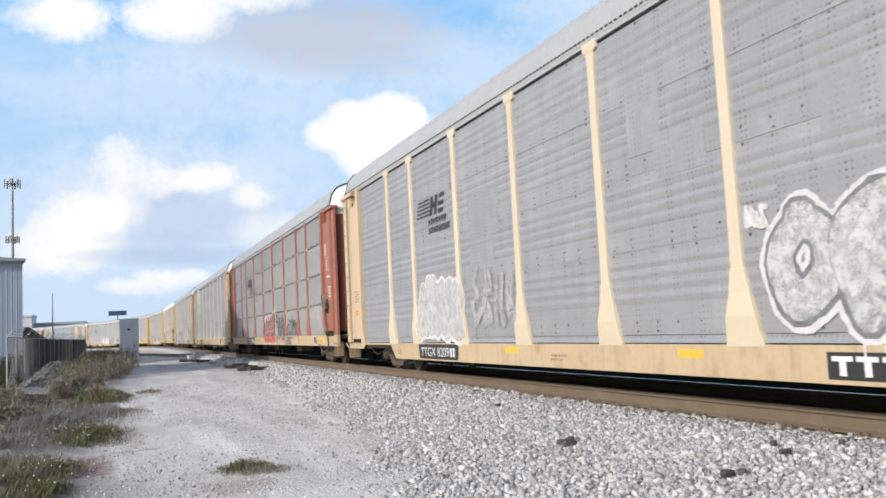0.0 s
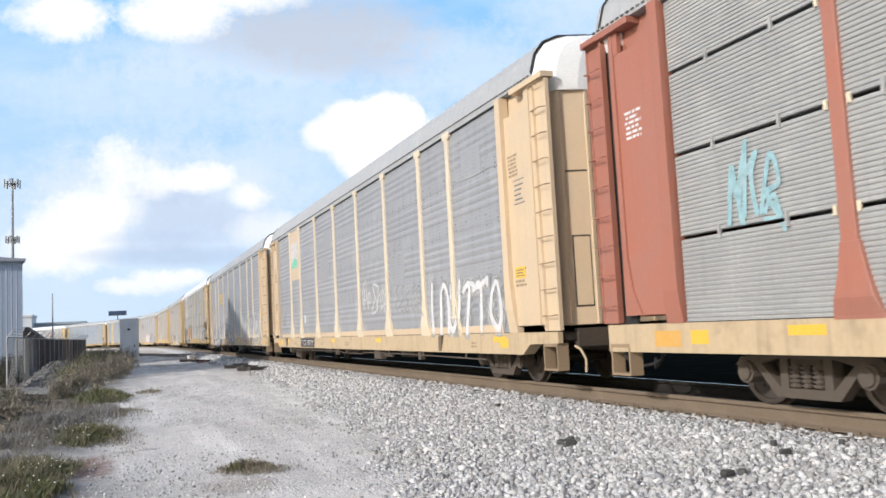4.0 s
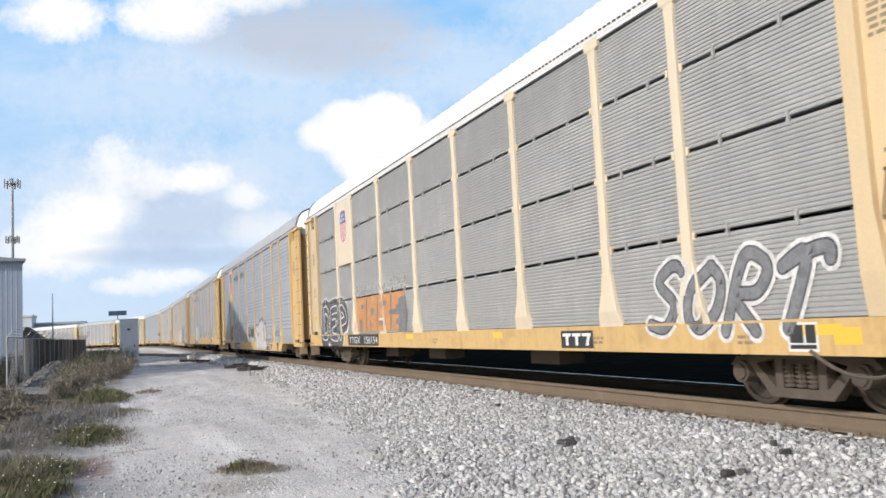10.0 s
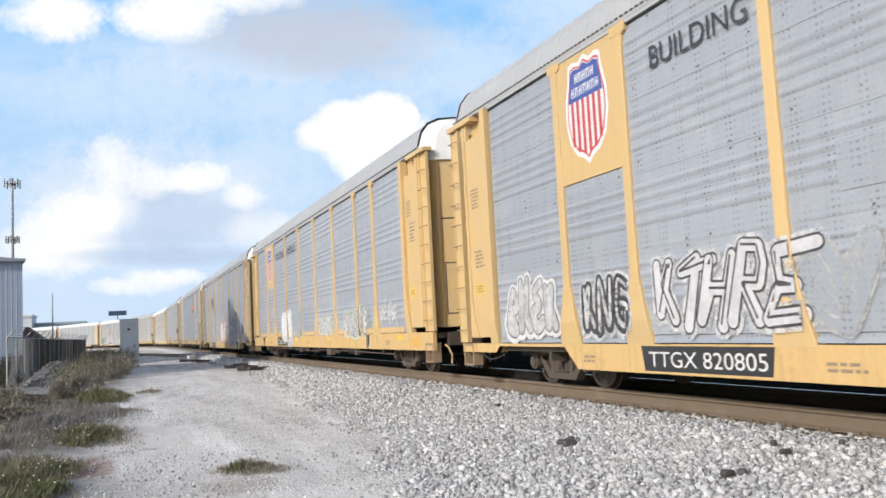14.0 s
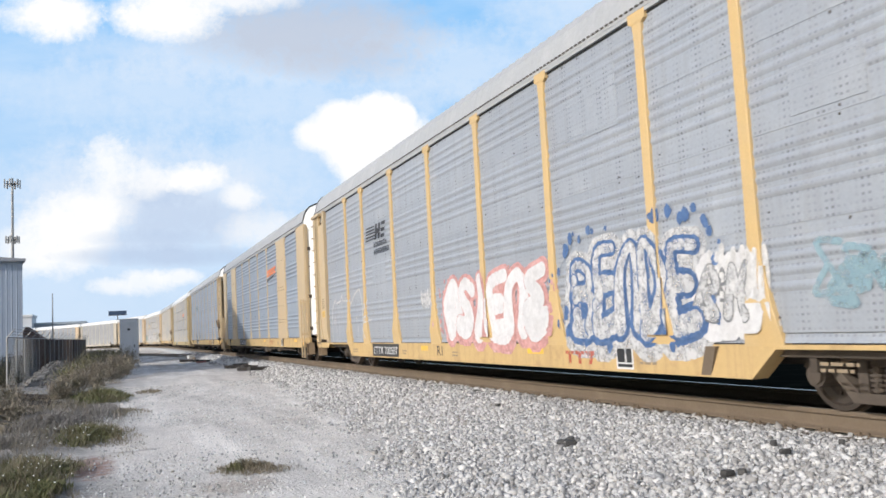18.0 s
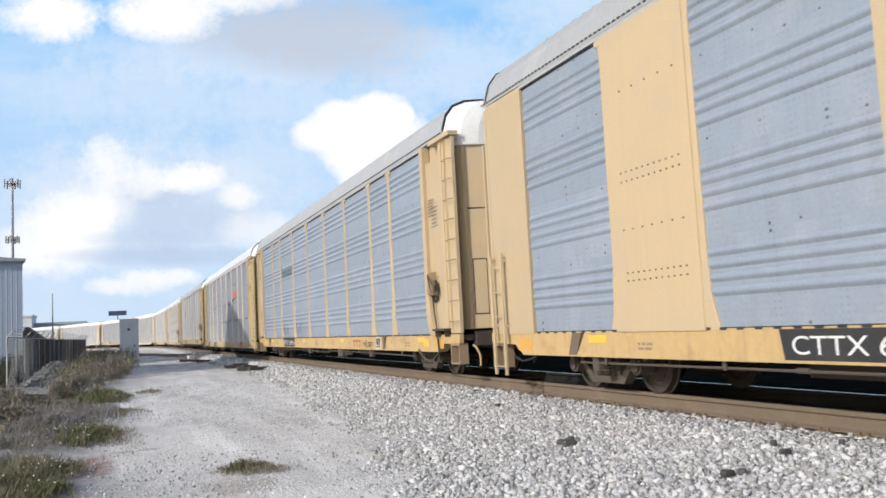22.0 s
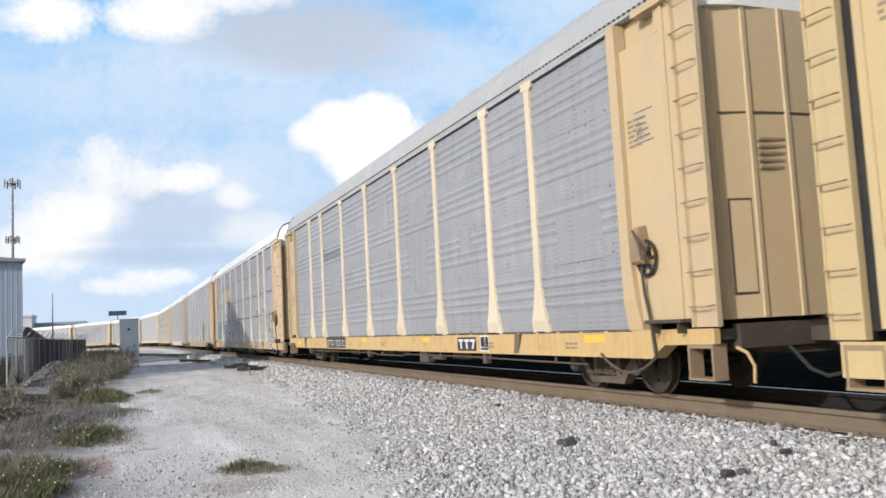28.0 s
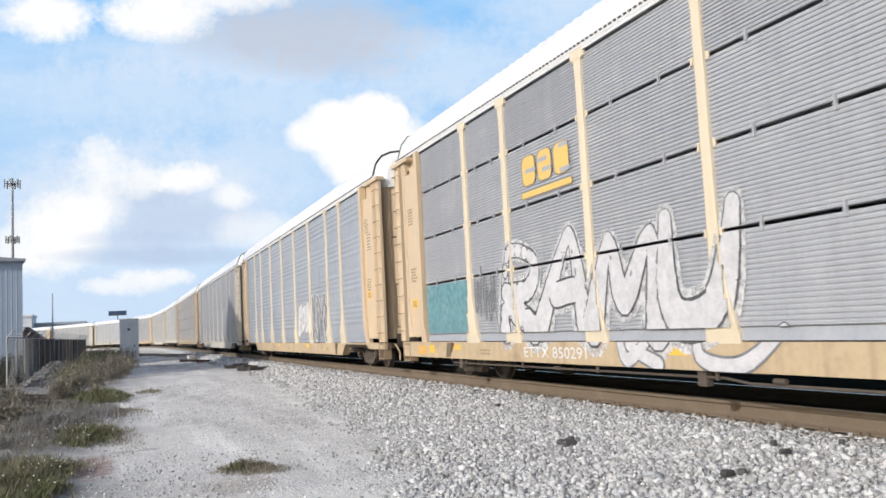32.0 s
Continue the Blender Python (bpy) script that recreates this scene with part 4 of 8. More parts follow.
    if spec.get("barred"):
        bar = shared("door_bar", lambda: Shape().block(pose(-1.02, -HALF + 0.10, 0, 0, 0, -13), 0.46, 0.05, 0.12, 0.01).mesh("door_bar", black))
        for z in (2.05, 3.95):
            part("door_bar", bar, None, car, "black door bar", at=pose(0, 0, z))
    return car, wheels


S = dict
SPECS = [
    S(frame="deep", style="smooth", body=cream, skin=panel_warm, label="grey panelled car-carrier wagon with cream posts and pale graffiti"),
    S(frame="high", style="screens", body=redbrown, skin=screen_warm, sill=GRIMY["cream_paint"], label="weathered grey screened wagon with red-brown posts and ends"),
    S(frame="plain", style="smooth", body=cream, skin=panel_warm, label="grey panelled wagon with cream posts and a small emblem board"),
    S(frame="mid", style="smooth", body=cream, skin=panel_warm, label="grey panelled wagon with cream posts and a long white graffito"),
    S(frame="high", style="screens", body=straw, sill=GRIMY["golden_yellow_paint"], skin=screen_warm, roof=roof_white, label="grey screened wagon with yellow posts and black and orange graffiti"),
    S(frame="deep", style="bands", body=golden, skin=panel_cool, label="light grey panelled wagon with yellow posts and small graffiti"),
    S(frame="mid", style="bands", body=golden, skin=panel_cool, label="light grey panelled wagon with yellow posts and a pale graffito"),
    S(frame="deep", style="bands", body=yellow, posts=golden, skin=panel_cool, label="light grey panelled wagon with yellow posts, red and blue graffiti"),
    S(frame="plain", style="ribs", body=yellow, skin=panel_blue, plated=(1, 7), label="blue-grey ribbed wagon with broad plain yellow plates"),
    S(frame="plain", style="ribs", body=yellow, skin=panel_blue, label="clean blue-grey ribbed wagon with yellow posts and ends"),
    S(frame="shelf", style="screens", body=mustard, skin=screen_cool, roof=roof_white, label="grey screened wagon with mustard posts and an orange stripe"),
    S(frame="plain", style="bands", body=yellow, skin=panel_grey, label="light grey panelled wagon with yellow posts and clean ends"),
    S(frame="shelf", style="screens", body=cream, skin=screen_cool, roof=roof_white, label="grey screened wagon with cream posts and a large white graffito"),
    S(frame="deep", style="smooth", body=cream, skin=panel_cool, roof=roof_white, label="grey panelled wagon with cream posts and a white scrawl"),
]
for i in range(9):
    SPECS.append(S(frame=("deep", "plain", "high")[i % 3], style=("smooth", "smooth", "screens")[(i * 2) % 3], body=(pale, cream, pale)[i % 3], roof=roof_white, skin=(panel_warm, panel_cool, screen_cool)[i % 3], label="far grey car-carrier wagon with pale yellow posts and ends"))
cars = []
for i in (4, 10, 12):
    SPECS[i]["barred"] = True
SPECS[8]["sheer"] = True
for i in (0, 2, 3, 4, 10, 11, 12, 13):
    SPECS[i]["posts"] = faded_post
SPECS[4]["board_paint"] = faded_post
for i in (2, 3, 6):
    SPECS[i]["strips"] = True
for i, k in ((0, 7), (2, 4), (3, 8), (5, 4), (6, 4), (7, 4), (11, 8), (13, 5)):
    SPECS[i]["patches"] = k
for i, spec in enumerate(SPECS):
    spec["seed"] = 900 + i
for i in (1, 4, 9, 11, 12):
    SPECS[i]["brake"] = True
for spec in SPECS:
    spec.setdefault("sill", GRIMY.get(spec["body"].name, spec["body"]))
    spec.setdefault("roof", roofing)
    spec.setdefault("cap", white)
    cars.append(build_car(spec))


# ---- sky ----
FAR = 4000.0
FOCAL = 784 / math.tan(radians(55.78) / 2)


def sky_material():
    """Broken cloud: soft grey banks and white heaps over thin streaks on blue."""
    m = bpy.data.materials.new("cloudy_sky")
    n, l = nodes_of(m)
    n.remove(n["Principled BSDF"])
    emit = n.new("ShaderNodeEmission")
    l.new(emit.outputs[0], n["Material Output"].inputs[0])
    tc, sep = n.new("ShaderNodeTexCoord"), n.new("ShaderNodeSeparateXYZ")
    k = n.new("ShaderNodeVectorMath")
    k.operation = 'SCALE'
    k.inputs["Scale"].default_value = FOCAL / FAR / 100
    l.new(tc.outputs["Object"], k.inputs[0])
    l.new(k.outputs[0], sep.inputs[0])
    vec, X, Y = k.outputs[0], sep.outputs[0], sep.outputs[1]
    coarse = math_node(n, l, 'SUBTRACT', noise_node(n, l, vec, 1.15, 9, 0.66), 0.5)
    small = math_node(n, l, 'SUBTRACT', noise_node(n, l, vec, 3.4, 8, 0.68), 0.5)
    tiny = math_node(n, l, 'SUBTRACT', noise_node(n, l, vec, 8.0, 6, 0.6), 0.5)
    up = ramp(n, l, Y, -1.5, 4.4)
    col = mix_node(n, l, up, (0.60, 0.76, 0.95), (0.27, 0.58, 0.97))
    mp = n.new("ShaderNodeMapping")
    mp.inputs["Scale"].default_value = (0.32, 1.0, 1)
    mp.inputs["Rotation"].default_value = (0, 0, radians(-12))
    l.new(vec, mp.inputs[0])
    streak = ramp(n, l, noise_node(n, l, mp.outputs[0], 0.75, 9, 0.58), 0.36, 0.70)
    col = mix_node(n, l, math_node(n, l, 'MULTIPLY', streak, 0.52), col, (0.80, 0.89, 1.0))

    def bank(col, x, y, rx, ry, soft, shade, amount=1.0, rag=1.0):
        """One cloud: an ellipse with a ragged edge."""
        dx = math_node(n, l, 'MULTIPLY', math_node(n, l, 'SUBTRACT', X, x), 1 / rx)
        dy = math_node(n, l, 'MULTIPLY', math_node(n, l, 'SUBTRACT', Y, y), 1 / ry)
        d = math_node(n, l, 'ADD', math_node(n, l, 'MULTIPLY', dx, dx), math_node(n, l, 'MULTIPLY', dy, dy))
        d = math_node(n, l, 'ADD', d, math_node(n, l, 'ADD', math_node(n, l, 'MULTIPLY', coarse, 4.6 * rag), math_node(n, l, 'MULTIPLY', small, 2.6 * rag)))
        d = math_node(n, l, 'ADD', d, math_node(n, l, 'MULTIPLY', tiny, 1.5 * rag))
        f = math_node(n, l, 'SUBTRACT', 1.0, ramp(n, l, d, 1.0 - soft, 1.0 + soft))
        f = math_node(n, l, 'MULTIPLY', f, amount)
        return mix_node(n, l, f, col, shade)

    W, G, B, P = (1.02, 1.02, 1.02), (0.56, 0.61, 0.72), (0.50, 0.62, 0.82), (0.66, 0.80, 0.98)
    # thin veils
    for x, y, rx, ry in ((-3.6, 2.75, 3.4, 0.55), (0.6, 3.2, 1.6, 0.6), (-5.4, 1.2, 1.9, 0.8), (-6.2, 0.0, 2.4, 1.0), (2.5, 4.2, 1.2, 0.5), (-2.6, 1.5, 1.4, 0.6)):
        col = bank(col, x, y, rx, ry, 0.95, P, 0.75, 0.8)
    L = (0.75, 0.84, 0.97)
    # grey banks along the upper edge
    col = bank(col, -3.3, 3.55, 2.6, 0.5, 0.95, L, 0.6, 0.7)
    col = bank(col, -2.2, 3.85, 1.9, 0.62, 0.85, G, 0.82, 0.55)
    col = bank(col, -1.5, 3.3, 1.2, 0.3, 0.9, G, 0.4, 0.6)
    # white heaps: along the upper edge, and the tall one over the train
    for x, y, rx, ry, soft, amount, rag in (
            (-6.75, 4.12, 0.85, 0.40, 0.6, 0.97, 0.5), (-4.75, 4.12, 0.95, 0.42, 0.55, 0.97, 0.45), (-3.7, 4.45, 1.2, 0.25, 0.8, 0.85, 0.5),
            (-1.98, 2.02, 0.46, 0.30, 0.5, 0.95, 0.30), (-1.62, 2.26, 0.46, 0.36, 0.42, 0.98, 0.30), (-0.95, 2.42, 0.56, 0.34, 0.38, 0.98, 0.28), (-0.52, 2.34, 0.24, 0.24, 0.3, 0.98, 0.2),
            (-1.05, 2.02, 0.80, 0.52, 0.42, 0.98, 0.26), (-1.40, 1.72, 0.54, 0.46, 0.48, 0.97, 0.28), (-1.15, 1.42, 0.48, 0.46, 0.45, 0.97, 0.3), (-0.5, 1.7, 0.7, 0.6, 0.6, 0.95, 0.3)):
        col = bank(col, x, y, rx, ry, soft, W, amount, rag)
    # the large heap over the hall: pale body, blue-grey hollows, white crests
    col = bank(col, -5.35, 0.85, 1.75, 0.85, 0.85, L, 0.85, 0.6)
    col = bank(col, -3.6, 0.75, 1.0, 0.6, 0.9, L, 0.6, 0.7)
    col = bank(col, -4.45, 0.55, 1.35, 0.45, 0.8, B, 0.62, 0.6)
    col = bank(col, -5.0, 1.05, 0.75, 0.24, 0.9, B, 0.45, 0.7)
    for x, y, rx, ry, soft, amount, rag in (
            (-5.72, 1.42, 0.42, 0.44, 0.95, 0.8, 0.75), (-5.05, 1.22, 0.32, 0.28, 0.95, 0.75, 0.7), (-4.25, 1.27, 0.56, 0.25, 0.65, 0.95, 0.6), (-3.4, 0.92, 0.34, 0.2, 0.8, 0.8, 0.5),
            (-6.5, 0.25, 0.78, 0.62, 0.7, 0.97, 0.45), (-5.95, 0.70, 0.62, 0.42, 0.85, 0.9, 0.55), (-7.2, 0.0, 0.5, 0.4, 0.9, 0.7, 0.6), (-3.05, 0.35, 0.6, 0.3, 0.9, 0.55, 0.7)):
        col = bank(col, x, y, rx, ry, soft, W, amount, rag)
    col = bank(col, -4.75, -0.12, 1.5, 0.16, 0.9, B, 0.75, 0.5)
    col = bank(col, -5.0, 0.18, 1.0, 0.14, 0.9, B, 0.4, 0.5)
    for x, y, rx, ry in ((-5.75, -0.66, 0.34, 0.13), (-5.1, -0.60, 0.40, 0.2), (-4.5, -0.5, 0.4, 0.12)):
        col = bank(col, x, y, rx, ry, 0.9, W, 0.8, 0.8)
    # pale haze towards the horizon
    col = mix_node(n, l, math_node(n, l, 'MULTIPLY', math_node(n, l, 'SUBTRACT', 1.0, ramp(n, l, Y, -1.7, -0.4)), 0.7), col, (0.64, 0.78, 0.96))
    l.new(col, emit.inputs[0])
    emit.inputs[1].default_value = 1.0
    return m


def sky_pose(t):
    """The clouds drift slowly to the left."""
    return look(EYE, AIM, ROLL) @ pose(-FAR * t / FOCAL * 1.02, 0, -FAR)


backdrop = thing("backdrop", Shape().add([(-4200, -1500, 0), (4200, -1500, 0), (4200, 2600, 0), (-4200, 2600, 0)], [(0, 1, 2, 3)]), sky_material(), "blue sky with broken white and grey clouds", "sky", kind="structure", at=sky_pose(0))


# ---- stones ----
PHI = (1 + 5 ** 0.5) / 2
ICO_V = np.array([(-1, PHI, 0), (1, PHI, 0), (-1, -PHI, 0), (1, -PHI, 0), (0, -1, PHI), (0, 1, PHI), (0, -1, -PHI), (0, 1, -PHI), (PHI, 0, -1), (PHI, 0, 1), (-PHI, 0, -1), (-PHI, 0, 1)]) / 1.9
ICO_F = np.array([(0, 11, 5), (0, 5, 1), (0, 1, 7), (0, 7, 10), (0, 10, 11), (1, 5, 9), (5, 11, 4), (11, 10, 2), (10, 7, 6), (7, 1, 8), (3, 9, 4), (3, 4, 2), (3, 2, 6), (3, 6, 8), (3, 8, 9), (4, 9, 5), (2, 4, 11), (6, 2, 10), (8, 6, 7), (9, 8, 1)])


def tri_mesh(name, verts, tris, mat):
    me = bpy.data.meshes.new(name)
    me.vertices.add(len(verts))
    me.vertices.foreach_set("co", np.asarray(verts, dtype=np.float32).ravel())
    me.loops.add(len(tris) * 3)
    me.loops.foreach_set("vertex_index", np.asarray(tris, dtype=np.int32).ravel())
    me.polygons.add(len(tris))
    me.polygons.foreach_set("loop_start", np.arange(0, len(tris) * 3, 3, dtype=np.int32))
    me.update(calc_edges=True)
    me.validate()
    me.materials.append(mat)
    return me


def stones_mesh(name, places, sizes, mat, seed):
    """Broken stones at those places, each turned and dented its own way."""
    rng = np.random.default_rng(seed)
    n = len(places)
    v = ICO_V[None] * (1 + rng.uniform(-0.5, 0.45, (n, 12, 1)))
    v = v * (sizes[:, None, None] * rng.uniform(0.5, 1.3, (n, 1, 3)))
    q = rng.normal(size=(n, 4))
    q /= np.linalg.norm(q, axis=1)[:, None]
    w, x, y, z = q.T
    R = np.stack([1 - 2 * (y * y + z * z), 2 * (x * y - z * w), 2 * (x * z + y * w), 2 * (x * y + z * w), 1 - 2 * (x * x + z * z), 2 * (y * z - x * w), 2 * (x * z - y * w), 2 * (y * z + x * w), 1 - 2 * (x * x + y * y)], -1).reshape(n, 3, 3)
    v = np.einsum('nij,nkj->nki', R, v) + places[:, None]
    f = ICO_F[None] + 12 * np.arange(n)[:, None, None]
    return tri_mesh(name, v.reshape(-1, 3), f.reshape(-1, 3), mat)


def stone_material(name, dark, light, island):
    m = bpy.data.materials.new(name)
    n, l = nodes_of(m)
    bsdf = n["Principled BSDF"]
    geo, info, tc = n.new("ShaderNodeNewGeometry"), n.new("ShaderNodeObjectInfo"), n.new("ShaderNodeTexCoord")
    r = geo.outputs["Random Per Island"] if island else info.outputs["Random"]
    col = mix_node(n, l, r, dark, light)
    odd = math_node(n, l, 'GREATER_THAN', math_node(n, l, 'FRACT', math_node(n, l, 'MULTIPLY', r, 17.3)), 0.92)
    col = mix_node(n, l, math_node(n, l, 'MULTIPLY', odd, 0.55), col, (0.27, 0.25, 0.22))
    g = noise_node(n, l, tc.outputs["Object"], 45.0, 5, 0.7)
    col = mix_node(n, l, math_node(n, l, 'MULTIPLY', ramp(n, l, g, 0.4, 0.75), 0.3), col, tuple(c * 0.6 for c in dark))
    l.new(col, bsdf.inputs["Base Color"])
    bsdf.inputs["Roughness"].default_value = 0.95
    bsdf.inputs["Specular IOR Level"].default_value = 0.15
    return m


ballast_mat = stone_material("ballast_stone", (0.28, 0.272, 0.265), (0.67, 0.655, 0.64), True)
single_mat = stone_material("single_stone", (0.28, 0.272, 0.265), (0.67, 0.655, 0.64), False)
pebble_mat = stone_material("path_pebble", (0.24, 0.235, 0.225), (0.74, 0.73, 0.715), True)


def scatter_ballast():
    rng = np.random.default_rng(11)
    P, Z = [], []
    for y0, y1, dens, lo, hi in ((4.0, 9.5, 520, 0.017, 0.034), (9.5, 15, 420, 0.018, 0.036), (15, 26, 260, 0.02, 0.042), (26, 50, 110, 0.028, 0.055), (50, 90, 16, 0.05, 0.08)):
        n = int((y1 - y0) * 6.6 * dens)
        y = rng.uniform(y0, y1, n)
        off = rng.uniform(-6.4, -0.86, n)
        for yy, oo in zip(y, off):
            e = bed_edge(yy) + 0.5 * fbm(yy * 0.8, oo * 0.8, 5)
            if oo < e - 0.55 or (oo < e + 0.45 and rng.random() > (oo - e + 0.65) / 1.1):
                continue
            p = beside(yy, oo, bed_height(oo, yy) + rng.uniform(-0.008, 0.022))
            P.append(p[:])
            Z.append(rng.uniform(lo, hi) * (1.55 if rng.random() < 0.10 else 1))
    P, Z = np.array(P), np.array(Z)
    order = np.argsort(P[:, 1])
    near = np.zeros(len(P), bool)
    pick = order[(P[order][:, 0] > 2.5) & (P[order][:, 0] < 6.2) & (P[order][:, 1] > 5.6)][:300]
    near[pick] = True
    rest = new("ballast_stones", stones_mesh("ballast_stones", P[~near], Z[~near], ballast_mat, 3))
    rest.parent = bed
    tagged(rest, "loose crushed pale limestone", kind="stuff")
    kinds = [stones_mesh("stone", np.zeros((1, 3)), np.array([1.0]), single_mat, 40 + k) for k in range(7)]
    for k, i in enumerate(pick):
        ob = new("stone", kinds[k % 7])
        ob.parent = bed
        ob.matrix_basis = Matrix.LocRotScale(Vector(P[i]), Euler((k * 1.7, k * 2.3, k * 0.9)), Vector((Z[i],) * 3))
    # small pebbles on the path
    P, Z = [], []
    for k in range(14000):
        x, y = rng.uniform(-0.4, 5.0), 5.5 + 26 * rng.random() ** 1.5
        if fbm(x * 0.9, y * 0.35, 21) < -0.12 and rng.random() < 0.75:
            continue
        P.append((x, y, 0.02 * fbm(x * 0.5, y * 0.5, 3) - 0.012))
        Z.append(rng.uniform(0.006, 0.019))
    ob = new("path_pebbles", stones_mesh("path_pebbles", np.array(P), np.array(Z), pebble_mat, 8))
    tagged(ob, "small loose pebbles on the sandy path", "gravel", kind="stuff")


scatter_ballast()

# near-black ballast between the rails
dark_fill = surf("near_black_ballast", (0.024, 0.022, 0.020), (0.045, 0.041, 0.037), rough=0.9, fine=30, bump=0.8, gloss=0.15)
strip = Shape().loft([[beside(st, o, z) for o, z in ((-0.69, 0.222), (-0.3, 0.235), (0.3, 0.235), (0.69, 0.222))] for st in STATIONS], closed=False)
ob = part("track_centre", strip, dark_fill, bed, "near-black ballast between the rails")
# ground behind the track; the train's shade is put into its near-black colour
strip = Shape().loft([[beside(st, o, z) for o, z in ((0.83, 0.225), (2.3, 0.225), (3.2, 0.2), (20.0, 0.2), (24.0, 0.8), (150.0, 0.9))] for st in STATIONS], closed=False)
verge = tagged(new("far_verge", strip.mesh("far_verge", surf("shade_black_ground", (0.014, 0.014, 0.011), (0.028, 0.027, 0.020), rough=1.0, bump=0.6, gloss=0.0))), "ground behind the track, coloured near black for the train's shade", "ground", kind="structure")


# ---- plants ----
def leaf_material(name, a, b, dry):
    m = bpy.data.materials.new(name)
    n, l = nodes_of(m)
    bsdf = n["Principled BSDF"]
    geo = n.new("ShaderNodeNewGeometry")
    col = mix_node(n, l, geo.outputs["Random Per Island"], a, b)
    far = noise_node(n, l, geo.outputs["Position"], 1.7, 3)
    col = mix_node(n, l, ramp(n, l, far, 0.45, 0.7), col, dry)
    l.new(col, bsdf.inputs["Base Color"])
    bsdf.inputs["Roughness"].default_value = 0.75
    return m


grass_green = leaf_material("green_grass", (0.065, 0.078, 0.026), (0.18, 0.178, 0.075), (0.20, 0.17, 0.11))
twig_grey = leaf_material("dead_twig", (0.12, 0.112, 0.105), (0.31, 0.29, 0.27), (0.16, 0.145, 0.125))
grass_dry = leaf_material("dry_grass", (0.16, 0.13, 0.085), (0.29, 0.245, 0.175), (0.13, 0.115, 0.07))
weed_grey = leaf_material("grey_weed", (0.17, 0.145, 0.11), (0.29, 0.25, 0.20), (0.14, 0.13, 0.09))
petal = surf("white_petal", (0.8, 0.8, 0.76), (0.7, 0.7, 0.65), rough=0.7)


def blades(name, spots, mat, seed, h, w):
    """Bent grass blades; spots: (x, y, z, height factor)."""
    rng = np.random.default_rng(seed)
    V, F = [], []
    for x, y, z, k in spots:
        a = rng.uniform(0, math.tau)
        hh = h * k * rng.uniform(0.5, 1.25)
        lean = hh * rng.uniform(0.35, 1.25)
        c, s = math.cos(a), math.sin(a)
        b = len(V)
        ww = w * rng.uniform(0.7, 1.4)
        for f, wd, up in ((0, 1.0, 0), (0.35, 0.8, 0.6), (1.0, 0.1, 1.0)):
            px, py, pz = x + c * lean * f, y + s * lean * f, z + hh * up * (1 if f < 1 else 0.95)
            V += [(px - s * ww * wd, py + c * ww * wd, pz), (px + s * ww * wd, py - c * ww * wd, pz)]
        F += [(b, b + 1, b + 3), (b, b + 3, b + 2), (b + 2, b + 3, b + 5), (b + 2, b + 5, b + 4)]
    return tri_mesh(name, V, F, mat)


def patch(name, mat, label, cx, cy, rx, ry, n, h, w, seed, z=0.0):
    rng = random.Random(seed)
    spots = []
    while len(spots) < n:
        a, r = rng.uniform(0, math.tau), rng.random() ** 0.6
        r *= 1 + 0.55 * fbm(math.cos(a) * 1.6, math.sin(a) * 1.6, seed * 3.1)
        x, y = cx + rx * r * math.cos(a), cy + ry * r * math.sin(a)
        d = fbm(x * 2.2, y * 2.2, seed)
        if d < -0.15 and rng.random() < 0.8:
            continue
        spots.append((x, y, z, max(0.25, (1.1 - 0.7 * r) * (1 + 0.7 * d))))
    ob = new(name, blades(name, spots, mat, seed, h, w))
    return tagged(ob, label, "grass", kind="stuff")


patch("grass_patch", grass_green, "green grass at the edge of the path", -1.15, 11.1, 0.72, 2.0, 5600, 0.19, 0.006, 1)
patch("grass_patch", grass_green, "green grass and small white flowers", -0.55, 15.9, 0.65, 1.5, 2600, 0.17, 0.007, 2)
patch("grass_patch", grass_dry, "dry blades among the green grass", -1.1, 11.3, 0.75, 2.1, 1100, 0.24, 0.004, 31)
patch("grass_patch", grass_dry, "dry blades and green grass", -0.5, 16.0, 0.75, 1.6, 700, 0.2, 0.004, 32)
patch("grass_patch", grass_green, "green grass below dry weeds", -0.55, 26.0, 0.75, 2.6, 2600, 0.30, 0.010, 3)
patch("grass_patch", grass_dry, "dry straw-coloured grass tuft on the path", 1.42, 10.35, 0.34, 0.42, 700, 0.12, 0.004, 4)
patch("grass_patch", grass_green, "low green grass in the tuft", 1.30, 10.45, 0.16, 0.2, 160, 0.11, 0.005, 5)
patch("grass_patch", grass_dry, "dry weeds among dark soil", -1.9, 17.0, 1.1, 4.5, 1900, 0.20, 0.006, 6)
patch("grass_patch", weed_grey, "grey dead weeds by the path", -1.6, 22.5, 1.1, 4.0, 1300, 0.26, 0.008, 7)
patch("grass_patch", grass_dry, "thin dry grass on the sandy ground", 0.15, 20.5, 0.45, 1.2, 500, 0.10, 0.006, 8)
patch("grass_patch", grass_dry, "thin dry grass on the sandy ground", 0.9, 27.5, 0.4, 0.8, 300, 0.10, 0.008, 9)
patch("grass_patch", weed_grey, "low dead weeds on dark soil", -1.5, 19.5, 1.35, 7.5, 5200, 0.13, 0.004, 33)
patch("grass_patch", grass_green, "sparse low weeds on dark soil", -1.6, 18.0, 1.2, 6.0, 1700, 0.12, 0.005, 34)
patch("grass_patch", weed_grey, "tangled dead stalks", -1.5, 14.2, 0.9, 1.6, 1500, 0.22, 0.003, 35)
patch("grass_patch", twig_grey, "tangle of grey dead stalks on dark soil", -1.35, 18.0, 0.75, 3.2, 3600, 0.30, 0.0035, 36)
patch("grass_patch", twig_grey, "tangle of grey dead stalks on dark soil", -1.75, 14.6, 0.65, 1.8, 2200, 0.28, 0.003, 37)
